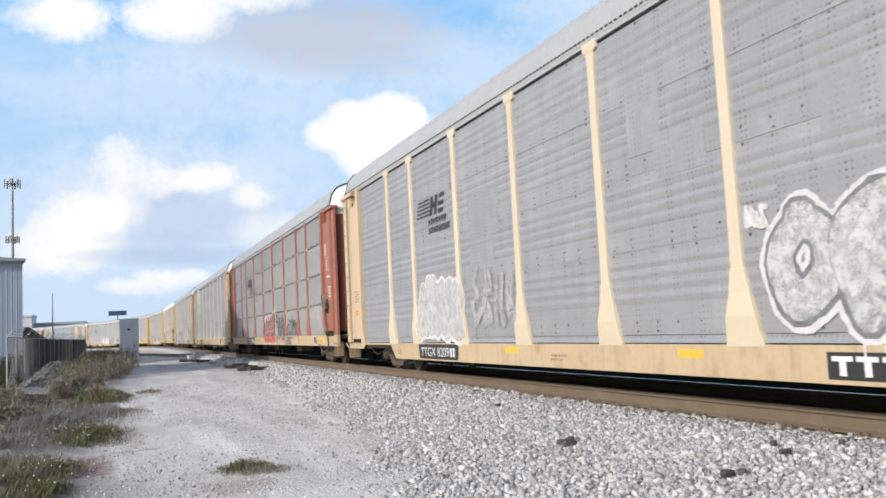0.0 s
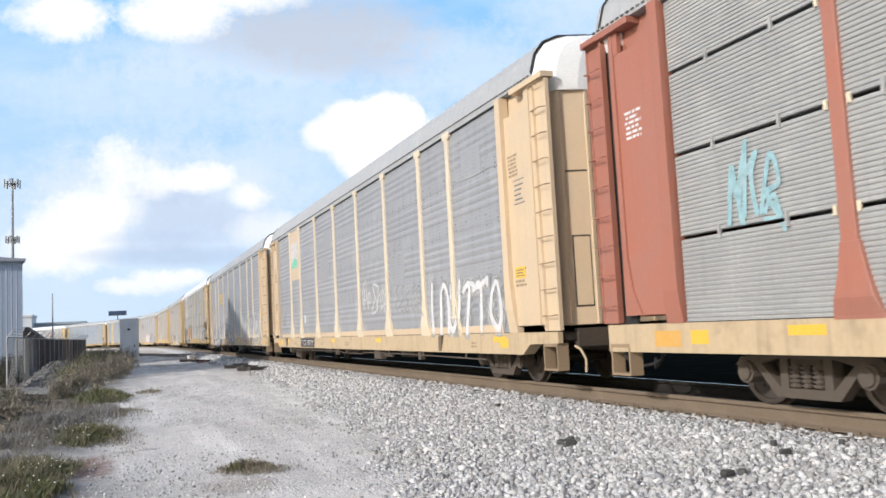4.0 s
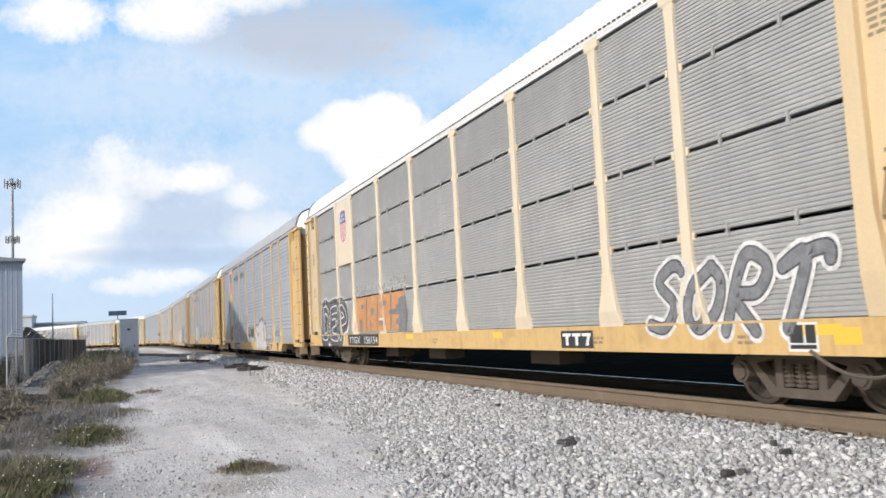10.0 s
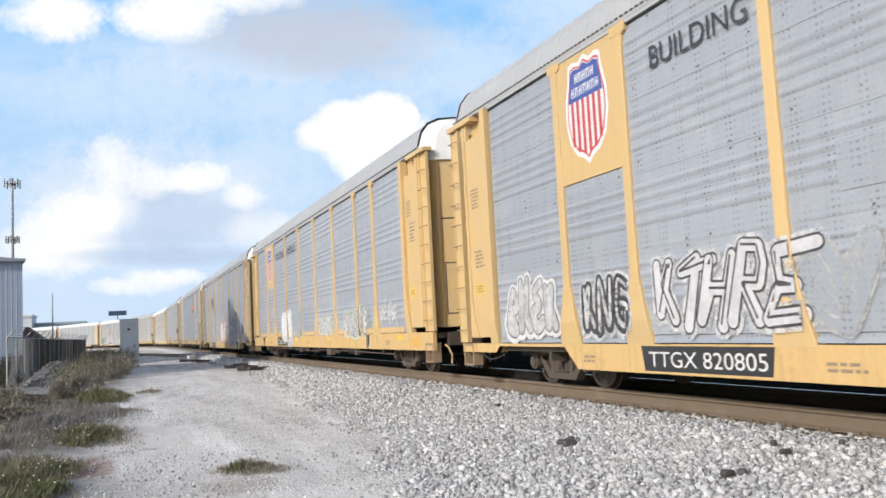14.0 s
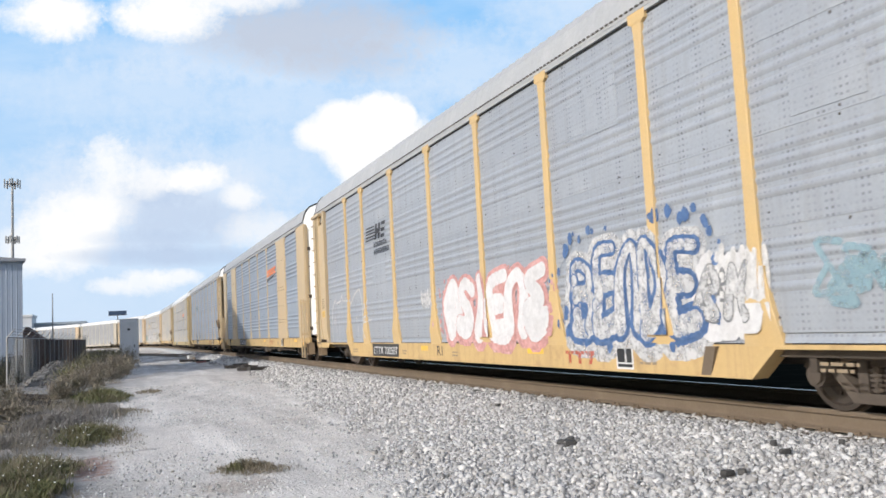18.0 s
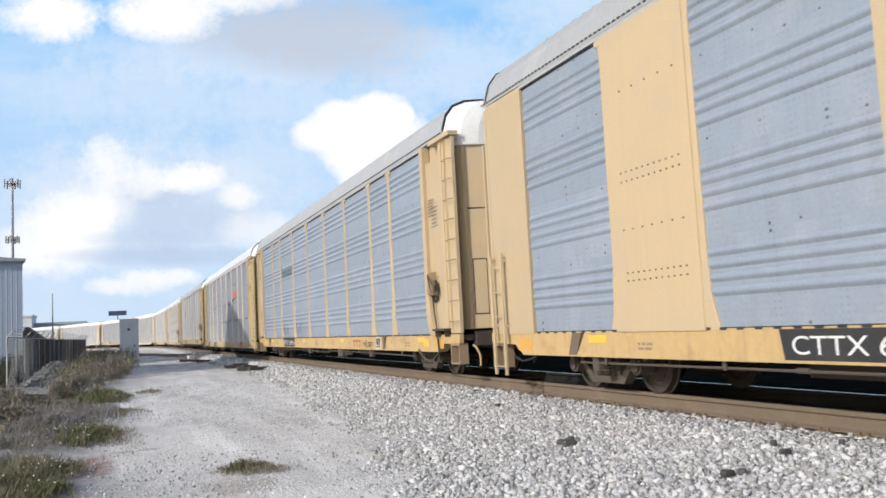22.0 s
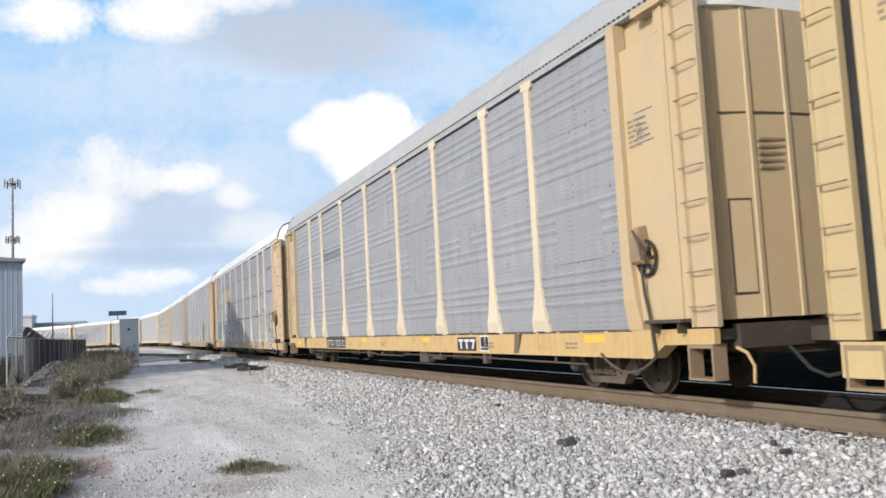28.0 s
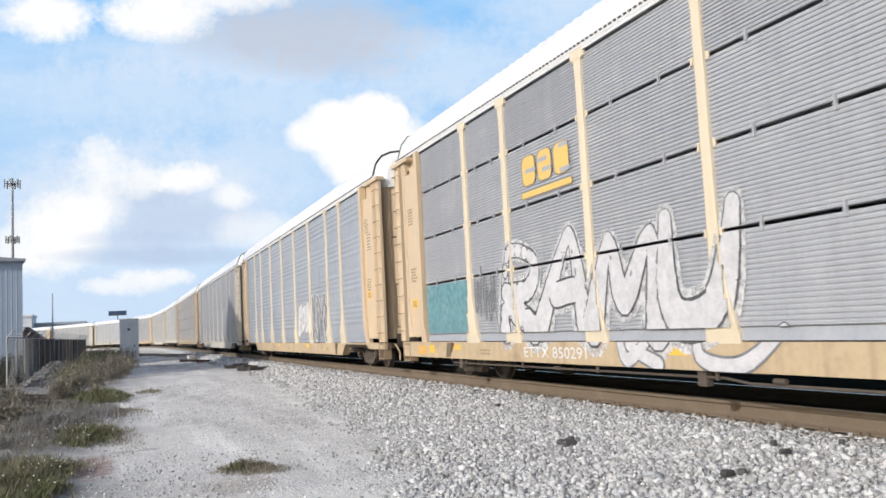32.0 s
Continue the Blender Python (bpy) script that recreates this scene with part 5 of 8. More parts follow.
patch("grass_patch", twig_grey, "grey stalks round the green grass", -0.45, 20.5, 0.6, 2.6, 1500, 0.22, 0.004, 38)
patch("grass_patch", grass_dry, "sparse dry blades along the edge of the path", 0.05, 14.6, 0.40, 2.2, 420, 0.07, 0.004, 39)
patch("grass_patch", grass_dry, "dry straw on bare soil", 1.62, 10.15, 0.42, 0.30, 420, 0.06, 0.003, 40)
patch("grass_patch", grass_green, "rough grass beyond the cabinet", -2.0, 100, 4.0, 22.0, 3500, 0.6, 0.05, 10)
rng = random.Random(77)
fl = Shape()
for k in range(110):
    x, y = (rng.gauss(-1.15, 0.4), rng.gauss(11.2, 1.1)) if k % 2 else (rng.gauss(-0.55, 0.4), rng.gauss(15.9, 1.0))
    z, r = rng.uniform(0.08, 0.22), rng.uniform(0.006, 0.012)
    fl.add([(x + r * math.cos(a), y + r * math.sin(a) * 0.6, z + r * 0.6 * math.sin(a)) for a in [j * math.tau / 6 for j in range(6)]], [(0, 1, 2, 3, 4, 5)])
tagged(new("small_flowers", fl.mesh("small_flowers", petal)), "tiny white wild flowers in the grass", "flowers", kind="stuff")


def build_bush(x, y, r, h, seed, mat, label):
    """Dry weed bush: many thin stems from one root, with small leaves."""
    rng = np.random.default_rng(seed)
    bush = thing("weed_bush", None, None, label, "bush", "weed bushes by the path", at=pose(x, y, 0))
    stems, V, F = Shape(), [], []
    for k in range(46):
        a, t = rng.uniform(0, math.tau), rng.uniform(0.1, 1.0)
        top = Vector((math.cos(a) * r * t, math.sin(a) * r * t, h * rng.uniform(0.55, 1.08) * (1.15 - 0.5 * t)))
        mid = top * 0.5 + Vector((rng.normal(0, 0.05), rng.normal(0, 0.05), 0.1 * h))
        base = Vector((math.cos(a) * r * t * 0.35, math.sin(a) * r * t * 0.35, -0.05))
        stems.tube([base, mid, top], 0.006, 3)
        for j in range(42):
            f = rng.uniform(0.2, 1.05)
            p = (base.lerp(mid, f * 2) if f < 0.5 else mid.lerp(top, f * 2 - 1)) + Vector(rng.normal(0, 0.07 * r + 0.03, 3))
            d = Vector(rng.normal(0, 1, 3))
            d.z = abs(d.z) + 0.3
            d = d.normalized() * rng.uniform(0.05, 0.13)
            s = d.cross(Vector((rng.normal(), rng.normal(), rng.normal()))).normalized() * rng.uniform(0.008, 0.02)
            b = len(V)
            V += [p - s, p + s, p + d]
            F.append((b, b + 1, b + 2))
    part("branchwork", stems, weed_grey, bush)
    part("leaves", tri_mesh("leaves", [v[:] for v in V], F, mat), None, bush)
    return bush


DRYB, GRNB = "grey-brown dry weed bush beside the path", "olive weed bush with dry tips"
for k, (x, y, r, h, g) in enumerate(((-1.35, 30.5, 0.8, 0.8, 0), (-0.7, 33.0, 0.9, 0.95, 0), (-0.2, 36.0, 0.9, 1.05, 0), (-1.6, 34.5, 0.9, 0.9, 1), (0.0, 40.0, 0.95, 1.15, 0), (-1.2, 39.0, 1.0, 1.15, 1), (0.35, 44.5, 0.9, 1.25, 0), (-0.9, 45.0, 1.1, 1.35, 0), (-2.2, 41.0, 1.0, 0.9, 0), (-0.2, 50.0, 1.2, 1.5, 1))):
    build_bush(x, y, r, h, 100 + k, weed_grey if g == 0 else grass_green, GRNB if g else DRYB)
for k, (x, y, r, h) in enumerate(((-2.3, 20.0, 0.6, 0.45), (-2.6, 24.0, 0.7, 0.55), (-1.55, 26.8, 0.5, 0.5))):
    build_bush(x, y, r, h, 130 + k, weed_grey, DRYB)


shrub_dark = leaf_material("dark_shrub", (0.025, 0.03, 0.016), (0.06, 0.06, 0.035), (0.05, 0.045, 0.03))
for k, (x, y, r, h) in enumerate(((-4.7, 40.0, 1.1, 1.0), (-4.9, 44.5, 1.2, 1.15), (-4.4, 49.0, 1.2, 1.2), (-4.8, 54.0, 1.3, 1.2), (-5.6, 58.0, 1.3, 1.3), (-3.95, 36.5, 0.8, 0.8))):
    build_bush(x, y, r, h, 160 + k, shrub_dark, "dark leafy shrub behind the fence")


# ---- rubble, logs, old ties ----
def build_heap():
    rng = random.Random(9)
    s, loops = Shape(), []
    n = 26
    for i in range(9):
        t = i / 8
        loops.append([((1 - t) * 1.35 * math.cos(k * math.tau / n) * (1 + 0.22 * fbm(math.cos(k * math.tau / n) * 2, math.sin(k * math.tau / n) * 2, t * 3)), (1 - t) * 2.2 * math.sin(k * math.tau / n), 0.92 * (1 - (1 - t) ** 1.5) + 0.06 * fbm(k * 1.3, i * 0.9) - 0.05) for k in range(n)])
    s.loft(loops)
    heap = thing("gravel_mound", s, surf("grey_rubble", (0.17, 0.165, 0.16), (0.24, 0.235, 0.23), rough=0.95, fine=9, bump=0.9), "low heap of grey rubble and sand", "heap", at=pose(-2.35, 38.5, 0))
    P = np.array([(-2.35 + rng.gauss(0, 0.6), 38.2 + rng.gauss(-0.6, 0.9), 0) for k in range(520)])
    for p in P:
        d = min(1, math.hypot((p[0] + 2.35) / 1.35, (p[1] - 38.5) / 2.2))
        p[0] += 2.35
        p[1] -= 38.5
        p[2] = 0.92 * (1 - d ** 1.5) + 0.02
    st = new("mound_gravel", stones_mesh("mound_gravel", P, np.array([rng.uniform(0.015, 0.05) for _ in P]), stone_material("rubble_stone", (0.14, 0.135, 0.13), (0.26, 0.255, 0.25), True), 12))
    st.parent = heap
    tagged(st, "broken grey stones", kind="stuff")


build_heap()
bark = surf("dark_bark", (0.04, 0.034, 0.03), (0.09, 0.078, 0.066), rough=0.95, bump=0.7)


def build_log(x, y, length, r, rz, tilt):
    s = Shape()
    n = 10
    s.loft([[((r * (1 + 0.15 * fbm(k, i * 0.7, x))) * math.cos(k * math.tau / n), length * (i / 6 - 0.5), (r * (1 + 0.15 * fbm(k, i * 0.7, y))) * math.sin(k * math.tau / n)) for k in range(n)] for i in range(7)])
    return thing("fallen_log", s, bark, "dark rotten log lying in the weeds", "log", "logs in the weeds", at=pose(x, y, r * 0.8, tilt, 0, rz))


for a in ((-2.2, 20.6, 2.4, 0.11, 70, 3), (-1.75, 18.6, 1.5, 0.045, 40, 6), (-2.4, 19.2, 1.9, 0.06, 110, 5), (-1.4, 21.4, 1.6, 0.04, 20, 8), (-2.1, 16.8, 1.5, 0.05, 85, 4), (-1.9, 27.2, 1.7, 0.10, 78, 4), (-2.75, 23.6, 2.6, 0.13, 62, 2), (-2.3, 24.9, 1.8, 0.10, 75, 4), (-2.9, 25.8, 2.0, 0.12, 50, 0), (-2.45, 22.4, 1.3, 0.09, 100, 3)):
    build_log(*a)

tie_old = surf("old_tie_wood", (0.05, 0.045, 0.042), (0.11, 0.10, 0.09), rough=0.95, bump=0.6)
for x, y, rz, L in ((5.95, 37.5, 14, 2.5), (5.75, 39.2, 5, 2.6), (6.1, 41.0, 20, 2.5), (5.6, 43.2, 8, 2.4), (6.2, 45.0, -5, 2.3), (5.2, 58.0, 30, 2.4), (4.6, 60.5, 12, 2.5)):
    z = bed_height(x - TRACK_X, y)
    thing("old_tie", Shape().block(pose(0, 0, 0), L * 0.55, 0.30, 0.16, 0.02), tie_old, "dark discarded wooden tie on the ballast", "railway tie", "discarded ties", at=pose(x, y, z + 0.07, 0, 3, rz))
slab_mat = surf("dark_slate", (0.07, 0.068, 0.066), (0.15, 0.145, 0.14), rough=0.85)
for k, (x, y, sx, sy) in enumerate(((4.84, 8.75, 0.26, 0.16), (4.98, 8.88, 0.13, 0.10), (4.76, 8.62, 0.10, 0.08), (4.93, 6.08, 0.20, 0.10), (5.05, 6.02, 0.09, 0.06), (5.9, 6.40, 0.20, 0.08), (6.12, 6.8, 0.12, 0.07), (6.6, 6.4, 0.09, 0.07), (5.9, 12.9, 0.12, 0.08), (6.7, 15.7, 0.14, 0.08))):
    rr = random.Random(k)
    ring = [(sx / 2 * math.cos(a) * rr.uniform(0.7, 1.1), sy / 2 * math.sin(a) * rr.uniform(0.7, 1.1)) for a in [j * math.tau / 9 for j in range(9)]]
    s = Shape().loft([[(u * f, v * f, h) for u, v in ring] for f, h in ((0.9, 0), (1.0, 0.02), (0.85, 0.05))])
    thing("dark_slab", s, slab_mat, "dark flat piece of stone on the pale ballast", "stone", "dark slabs on the ballast", at=pose(x, y, bed_height(x - TRACK_X, y) + 0.035, rr.uniform(-8, 8), rr.uniform(-8, 8), rr.uniform(-30, 30)))

# ---- crossing litter and the spur ----
concrete = surf("pale_concrete", (0.55, 0.54, 0.51), (0.44, 0.43, 0.40), rough=0.9)
thing("concrete_block", Shape().block(pose(0, 0, 0.18), 0.5, 0.4, 0.26, 0.05), concrete, "pale concrete block beside the crossing", "block", at=pose(5.1, 66.0, 0, 0, 0, 20))
thing("concrete_block", Shape().block(pose(0, 0, 0.1), 0.6, 0.4, 0.14, 0.05), concrete, "low pale concrete slab beside the crossing", "block", at=pose(4.6, 68.0, 0, 0, 0, -15))
thing("red_marker", Shape().block(pose(0, 0, 0.06), 0.6, 0.2, 0.09, 0.03), surf("faded_red", (0.34, 0.16, 0.14), (0.30, 0.18, 0.16), rough=0.8), "faded red plastic marker on the ground", "marker", at=pose(4.85, 55.0, 0, 0, 0, 15))
spur = thing("spur_track", None, None, "rusty disused siding curving away from the track", "railway track", kind="structure")
for side in (-0.72, 0.72):
    pts = []
    for i in range(16):
        t = i / 15
        pts.append((5.9 - 9.5 * t ** 1.7 + side * 0.9, 64 + 62 * t, 0.02))
    part("rail", Shape().loft([[(x + o, y, z + h) for o, h in ((-0.06, 0), (0.06, 0), (0.035, 0.14), (-0.035, 0.14))] for x, y, z in pts]), rust, spur)

# ---- signal cabinet ----
cabinet_paint = surf("cabinet_aluminium", (0.66, 0.67, 0.69), (0.58, 0.59, 0.61), rough=0.5, metal=0.2, streak=0.2)
cab = thing("signal_cabinet", None, None, "tall pale grey metal signal cabinet among the weeds", "cabinet", at=pose(0.66, 55.0, 0, 0, 0, -4))
part("body", Shape().block(pose(0, 0, 1.5), 1.05, 0.8, 2.8, 0.03), cabinet_paint, cab)
part("roof", Shape().block(pose(0, 0, 2.93), 1.14, 0.9, 0.06, 0.03), cabinet_paint, cab)
part("door", Shape().block(pose(0, -0.41, 1.5), 0.86, 0.03, 2.5, 0.01), cabinet_paint, cab)
part("handle", Shape().box(0.30, 0.34, -0.46, -0.42, 1.2, 1.4), black, cab)
part("base", Shape().block(pose(0, 0, 0.05), 1.15, 0.9, 0.12), concrete, cab)
part("vent", Shape().box(-0.08, 0.08, -0.44, -0.425, 2.25, 2.37), black, cab)

# ---- fence ----
galv = surf("galvanised_pipe", (0.30, 0.30, 0.30), (0.38, 0.37, 0.36), rough=0.55, metal=0.5)
slat_mat = surf("brown_fence_slat", (0.075, 0.055, 0.045), (0.11, 0.085, 0.07), rough=0.8, vary=0.5)
F0, F1, FH = Vector((-3.72, 34.0, 0)), Vector((-2.55, 78.0, 0)), 1.95


def build_fence():
    fence = thing("chain_link_fence", None, None, "chain-link fence with brown slats and barbed wire on top", "fence")
    d = (F1 - F0)
    L = d.length
    u = d.normalized()
    n = 18
    post = Shape().rod((0, 0, 0), (0, 0, FH), 0.035, 8).mesh("fence_post", galv)
    arm = Shape().rod((0, 0, FH), (0.26, 0, FH + 0.30), 0.018, 6).mesh("barb_arm", galv)
    for i in range(n + 1):
        p = F0 + d * (i / n)
        po = part("fence_post", post, None, fence, at=Matrix.Translation(p))
        part("barb_arm", arm, None, po)
    part("top_rail", Shape().rod(F0 + Vector((0, 0, FH)), F1 + Vector((0, 0, FH)), 0.022, 6), galv, fence)
    for k in range(3):
        o = Vector((0.26, 0, 0.30)) * ((k + 1) / 3) + Vector((0, 0, FH))
        part("barbed_wire", Shape().rod(F0 + o, F1 + o, 0.006, 4), galv, fence)
    sl = Shape().box(-0.006, 0.006, -0.045, 0.045, 0.04, FH - 0.03).mesh("slat", slat_mat)
    rng = random.Random(3)
    k, s = 0, 9.0
    while s < L - 0.1 and k < 290:
        if rng.random() < 0.96:
            part("slat", sl, None, fence, at=Matrix.Translation(F0 + u * s) @ pose(0, 0, rng.uniform(-.03, 0), 0, 0, rng.uniform(-6, 6)))
        s += 0.122
        k += 1
    wires = Shape()
    s = 0.0
    while s < 9.5:
        for sg in (1, -1):
            a = F0 + u * (s if sg > 0 else s + 1.9) + Vector((0, 0, 0.04))
            b = F0 + u * (s + 1.9 if sg > 0 else s) + Vector((0, 0, FH - 0.02))
            wires.rod(a, b, 0.004, 3)
        s += 0.16
    w = part("wire_mesh", wires, galv, fence, "woven galvanised wire")
    tagged(w, kind="stuff")
    return fence


build_fence()

# ---- buildings and masts behind ----
sheet = surf("pale_sheet_wall", (0.40, 0.46, 0.55), (0.45, 0.50, 0.57), rough=0.6, streak=0.3)
trim_mat = surf("grey_trim", (0.33, 0.34, 0.37), (0.38, 0.39, 0.41), rough=0.6)


def build_shed():
    hall = thing("warehouse", None, None, "pale blue-grey metal warehouse with ribbed walls", "building", at=pose(-5.85, 62.0, 0, 0, 0, 9))
    H = 7.42
    wall = Shape()
    x = -30.0
    prof = []
    while x < -0.001:
        prof += [(x, 0), (x + 0.22, 0), (x + 0.24, -0.010), (x + 0.28, -0.010)]
        x += 0.30
    wall.loft([[(px, py, z) for px, py in prof] for z in (0, H)], closed=False)
    part("front_wall", wall, sheet, hall)
    part("side_wall", Shape().box(-0.12, 0, 0, 40, 0, H), sheet, hall)
    part("back_wall", Shape().box(-30, 0, 40, 40.15, 0, H), sheet, hall)
    part("west_wall", Shape().box(-30.1, -30, 0, 40, 0, H), sheet, hall)
    part("roof", Shape().add([(-30.2, -0.3, H), (0.15, -0.3, H), (0.15, 40.3, H), (-30.2, 40.3, H), (-15, -0.3, H + 1.2), (-15, 40.3, H + 1.2)], [(0, 4, 5, 3), (4, 1, 2, 5), (0, 1, 4), (3, 5, 2)]), trim_mat, hall)
    part("gutter", Shape().box(-0.02, 0.18, -0.32, 40.3, H - 0.14, H + 0.02), trim_mat, hall)
    part("eave_trim", Shape().box(-30.2, 0.16, -0.34, -0.10, H - 0.16, H), trim_mat, hall)


build_shed()


def build_tower():
    t = thing("cell_tower", None, None, "tall grey monopole tower with antenna arrays", "tower", at=pose(-27.15, 262.0, 0))
    part("mast", Shape().rod((0, 0, 0), (0, 0, 49.3), 0.5, 12, 0.28), galv, t)
    for z, r, h in ((47.6, 2.0, 2.4), (31.7, 1.7, 2.0)):
        plat = part("platform", Shape().rod((0, 0, z - 0.12), (0, 0, z + 0.12), r * 0.55, 10), galv, t)
        for k in range(6):
            a = k * math.tau / 6 + 0.3
            x, y = r * math.cos(a), r * math.sin(a)
            part("antenna", Shape().rod((0, 0, z), (x, y, z), 0.10, 5).block(pose(x, y, z, 0, 0, math.degrees(a)), 0.3, 0.5, h, 0.05), galv, plat)


build_tower()
pole = thing("lamp_pole", None, None, "thin bare metal pole", "pole", at=pose(-6.66, 102.0, 0))
part("shaft", Shape().rod((0, 0, 0), (0, 0, 7.3), 0.10, 8, 0.05), galv, pole)
part("base", Shape().rod((0, 0, 0), (0, 0, 1.3), 0.28, 8), under, pole)

blue_board = surf("dark_blue_board", (0.05, 0.085, 0.15), (0.07, 0.11, 0.18), rough=0.6)
sign = thing("billboard", None, None, "dark blue billboard on a post beyond the train", "billboard", at=pose(0.1, 330.0, 0))
part("board", Shape().block(pose(0, 0, 12.1), 6.2, 0.5, 1.55, 0.05), blue_board, sign)
part("frame", Shape().block(pose(0, -0.3, 11.25), 6.3, 0.2, 0.16), under, sign)
part("post", Shape().rod((0, 0, 0), (0, 0, 11.3), 0.16, 8), under, sign)

rusty = surf("rusty_sheet", (0.15, 0.095, 0.075), (0.20, 0.13, 0.10), rough=0.85)
hut = thing("rusty_shed", None, None, "low rusty shed with a pitched roof behind the fence", "shed", at=pose(-5.35, 64.0, 0))
part("wall", Shape().box(-0.75, 0.5, 0, 3, 0, 2.05), rusty, hut)
part("roof", Shape().add([(-0.9, -0.2, 2.0), (0.65, -0.2, 2.0), (0.65, 3.2, 2.0), (-0.9, 3.2, 2.0), (-0.5, -0.2, 2.95), (-0.5, 3.2, 2.95)], [(0, 4, 5, 3), (4, 1, 2, 5), (0, 1, 4), (3, 5, 2)]), rusty, hut)
far_white, far_grey = surf("far_white_wall", (0.75, 0.76, 0.78), (0.68, 0.69, 0.71), rough=0.7), surf("far_grey_roof", (0.36, 0.41, 0.46), (0.42, 0.46, 0.50), rough=0.8)


def far_hall(x, y, w, d, h, wall_mat, roof_mat, label):
    b = thing("far_building", None, None, label, "building", at=pose(x, y, 0))
    part("wall", Shape().box(-w / 2, w / 2, 0, d, 0, h), wall_mat, b)
    part("roof", Shape().box(-w / 2 - 0.5, w / 2 + 0.5, -0.5, d + 0.5, h, h + 1.2), roof_mat, b)
    for k in range(4):
        part("window", Shape().box(-w / 2 + w * (k + 0.6) / 4.4 - 1, -w / 2 + w * (k + 0.6) / 4.4 + 1, -0.08, 0.0, h * 0.45, h * 0.7), far_grey, b)


far_hall(-45.5, 470.0, 10.5, 25.0, 16.3, far_white, far_white, "distant white flat-roofed building")
far_hall(-28.5, 480.0, 25.0, 30.0, 12.2, far_grey, far_grey, "distant grey industrial hall")
far_hall(-62.0, 500.0, 20.0, 30.0, 13.5, far_grey, far_grey, "distant grey industrial hall")


# ---- the gabled hall out of view whose shade falls on path and wagons ----
def build_gable_hall():
    hall = thing("gabled_hall", None, None, "tall metal hall with a lopsided gable beside the yard", "building")
    prof = [(38.05, 0), (50.65, 0), (50.65, 8.65), (48.05, 11.8), (38.05, 8.65)]
    part("gable_wall", Shape().loft([[(x, y, z) for y, z in prof] for x in (-9.2, -9.0)]), sheet, hall)
    part("gable_wall", Shape().loft([[(x, y, z) for y, z in prof] for x in (-19.2, -19.0)]), sheet, hall)
    part("side_wall", Shape().box(-19.0, -9.2, 38.05, 38.25, 0, 8.65), sheet, hall)
    part("side_wall", Shape().box(-19.0, -9.2, 50.45, 50.65, 0, 8.65), sheet, hall)
    part("roof", Shape().loft([[(x, y, z + 0.02) for y, z in ((37.75, 8.55), (48.05, 11.84), (50.85, 8.41), (50.85, 8.55), (48.05, 11.95), (37.75, 8.69))] for x in (-19.3, -8.9)]), trim_mat, hall)


build_gable_hall()


# ---- paint on the wagons: numbers, emblems, graffiti ----
DECAL = -0.020                                     # paint lies on the posts and on the crests of the panels
wash = surf("pale_grey_spray", (0.52, 0.52, 0.52), (0.42, 0.42, 0.425), rough=0.7, wear=(0.4, 0.6), big=4.0, alpha=0.3)
maroon = surf("faded_red_spray", (0.27, 0.06, 0.07), (0.32, 0.13, 0.13), rough=0.7, big=4.0, alpha=0.5, film=0.95)
chalk = surf("white_spray", (0.68, 0.67, 0.66), (0.56, 0.55, 0.54), rough=0.7, wear=(0.45, 0.7), big=3.0, alpha=0.28, film=0.97)
faint = surf("faded_pale_spray", (0.52, 0.52, 0.51), (0.44, 0.44, 0.43), rough=0.7, wear=(0.4, 0.6), big=4.0, alpha=0.5, film=0.72)
ink = surf("dark_spray", (0.055, 0.055, 0.06), (0.16, 0.16, 0.16), rough=0.7, big=3.0, alpha=0.28, film=0.97)
smoke = surf("smoky_dark_spray", (0.085, 0.086, 0.092), (0.15, 0.15, 0.155), rough=0.7, big=3.0, alpha=0.3, film=0.9)
slate = surf("grey_spray", (0.19, 0.195, 0.205), (0.27, 0.27, 0.275), rough=0.7, big=3.0, alpha=0.28, film=0.97)
crimson = surf("red_spray", (0.36, 0.05, 0.055), (0.42, 0.12, 0.11), rough=0.7, big=3.0, alpha=0.28, film=0.97)
scarlet = surf("bright_red_spray", (0.55, 0.075, 0.06), (0.58, 0.20, 0.17), rough=0.7, big=3.0, alpha=0.28, film=0.97)
film_white = surf("thin_white_spray", (0.65, 0.645, 0.645), (0.54, 0.54, 0.545), rough=0.7, wear=(0.4, 0.6), big=4.0, alpha=0.6, film=0.86)
haze_white = surf("smeared_white_spray", (0.56, 0.56, 0.56), (0.46, 0.46, 0.465), rough=0.7, wear=(0.4, 0.6), big=5.0, alpha=0.25, film=0.9)
dull_white = surf("dulled_white_spray", (0.60, 0.59, 0.605), (0.52, 0.51, 0.52), rough=0.7, wear=(0.45, 0.7), big=3.0, alpha=0.15, film=0.96)
bare_white = surf("solid_white_spray", (0.66, 0.655, 0.66), (0.58, 0.57, 0.575), rough=0.7, wear=(0.45, 0.7), big=3.0, alpha=0.12, film=0.98)
worn_red = surf("worn_red_lettering", (0.50, 0.10, 0.06), (0.52, 0.24, 0.16), rough=0.65, big=5.0, alpha=0.45, film=0.85)
rose = surf("pink_spray", (0.62, 0.33, 0.31), (0.66, 0.48, 0.46), rough=0.7, big=3.0, alpha=0.28, film=0.97)
navy = surf("blue_spray", (0.07, 0.14, 0.30), (0.15, 0.22, 0.36), rough=0.7, big=3.0, alpha=0.28, film=0.97)
teal = surf("teal_spray", (0.13, 0.28, 0.31), (0.22, 0.34, 0.36), rough=0.7, big=3.0, alpha=0.28, film=0.97)
aqua = surf("aqua_spray", (0.30, 0.48, 0.52), (0.42, 0.48, 0.49), rough=0.7, big=3.0, alpha=0.28, film=0.97)
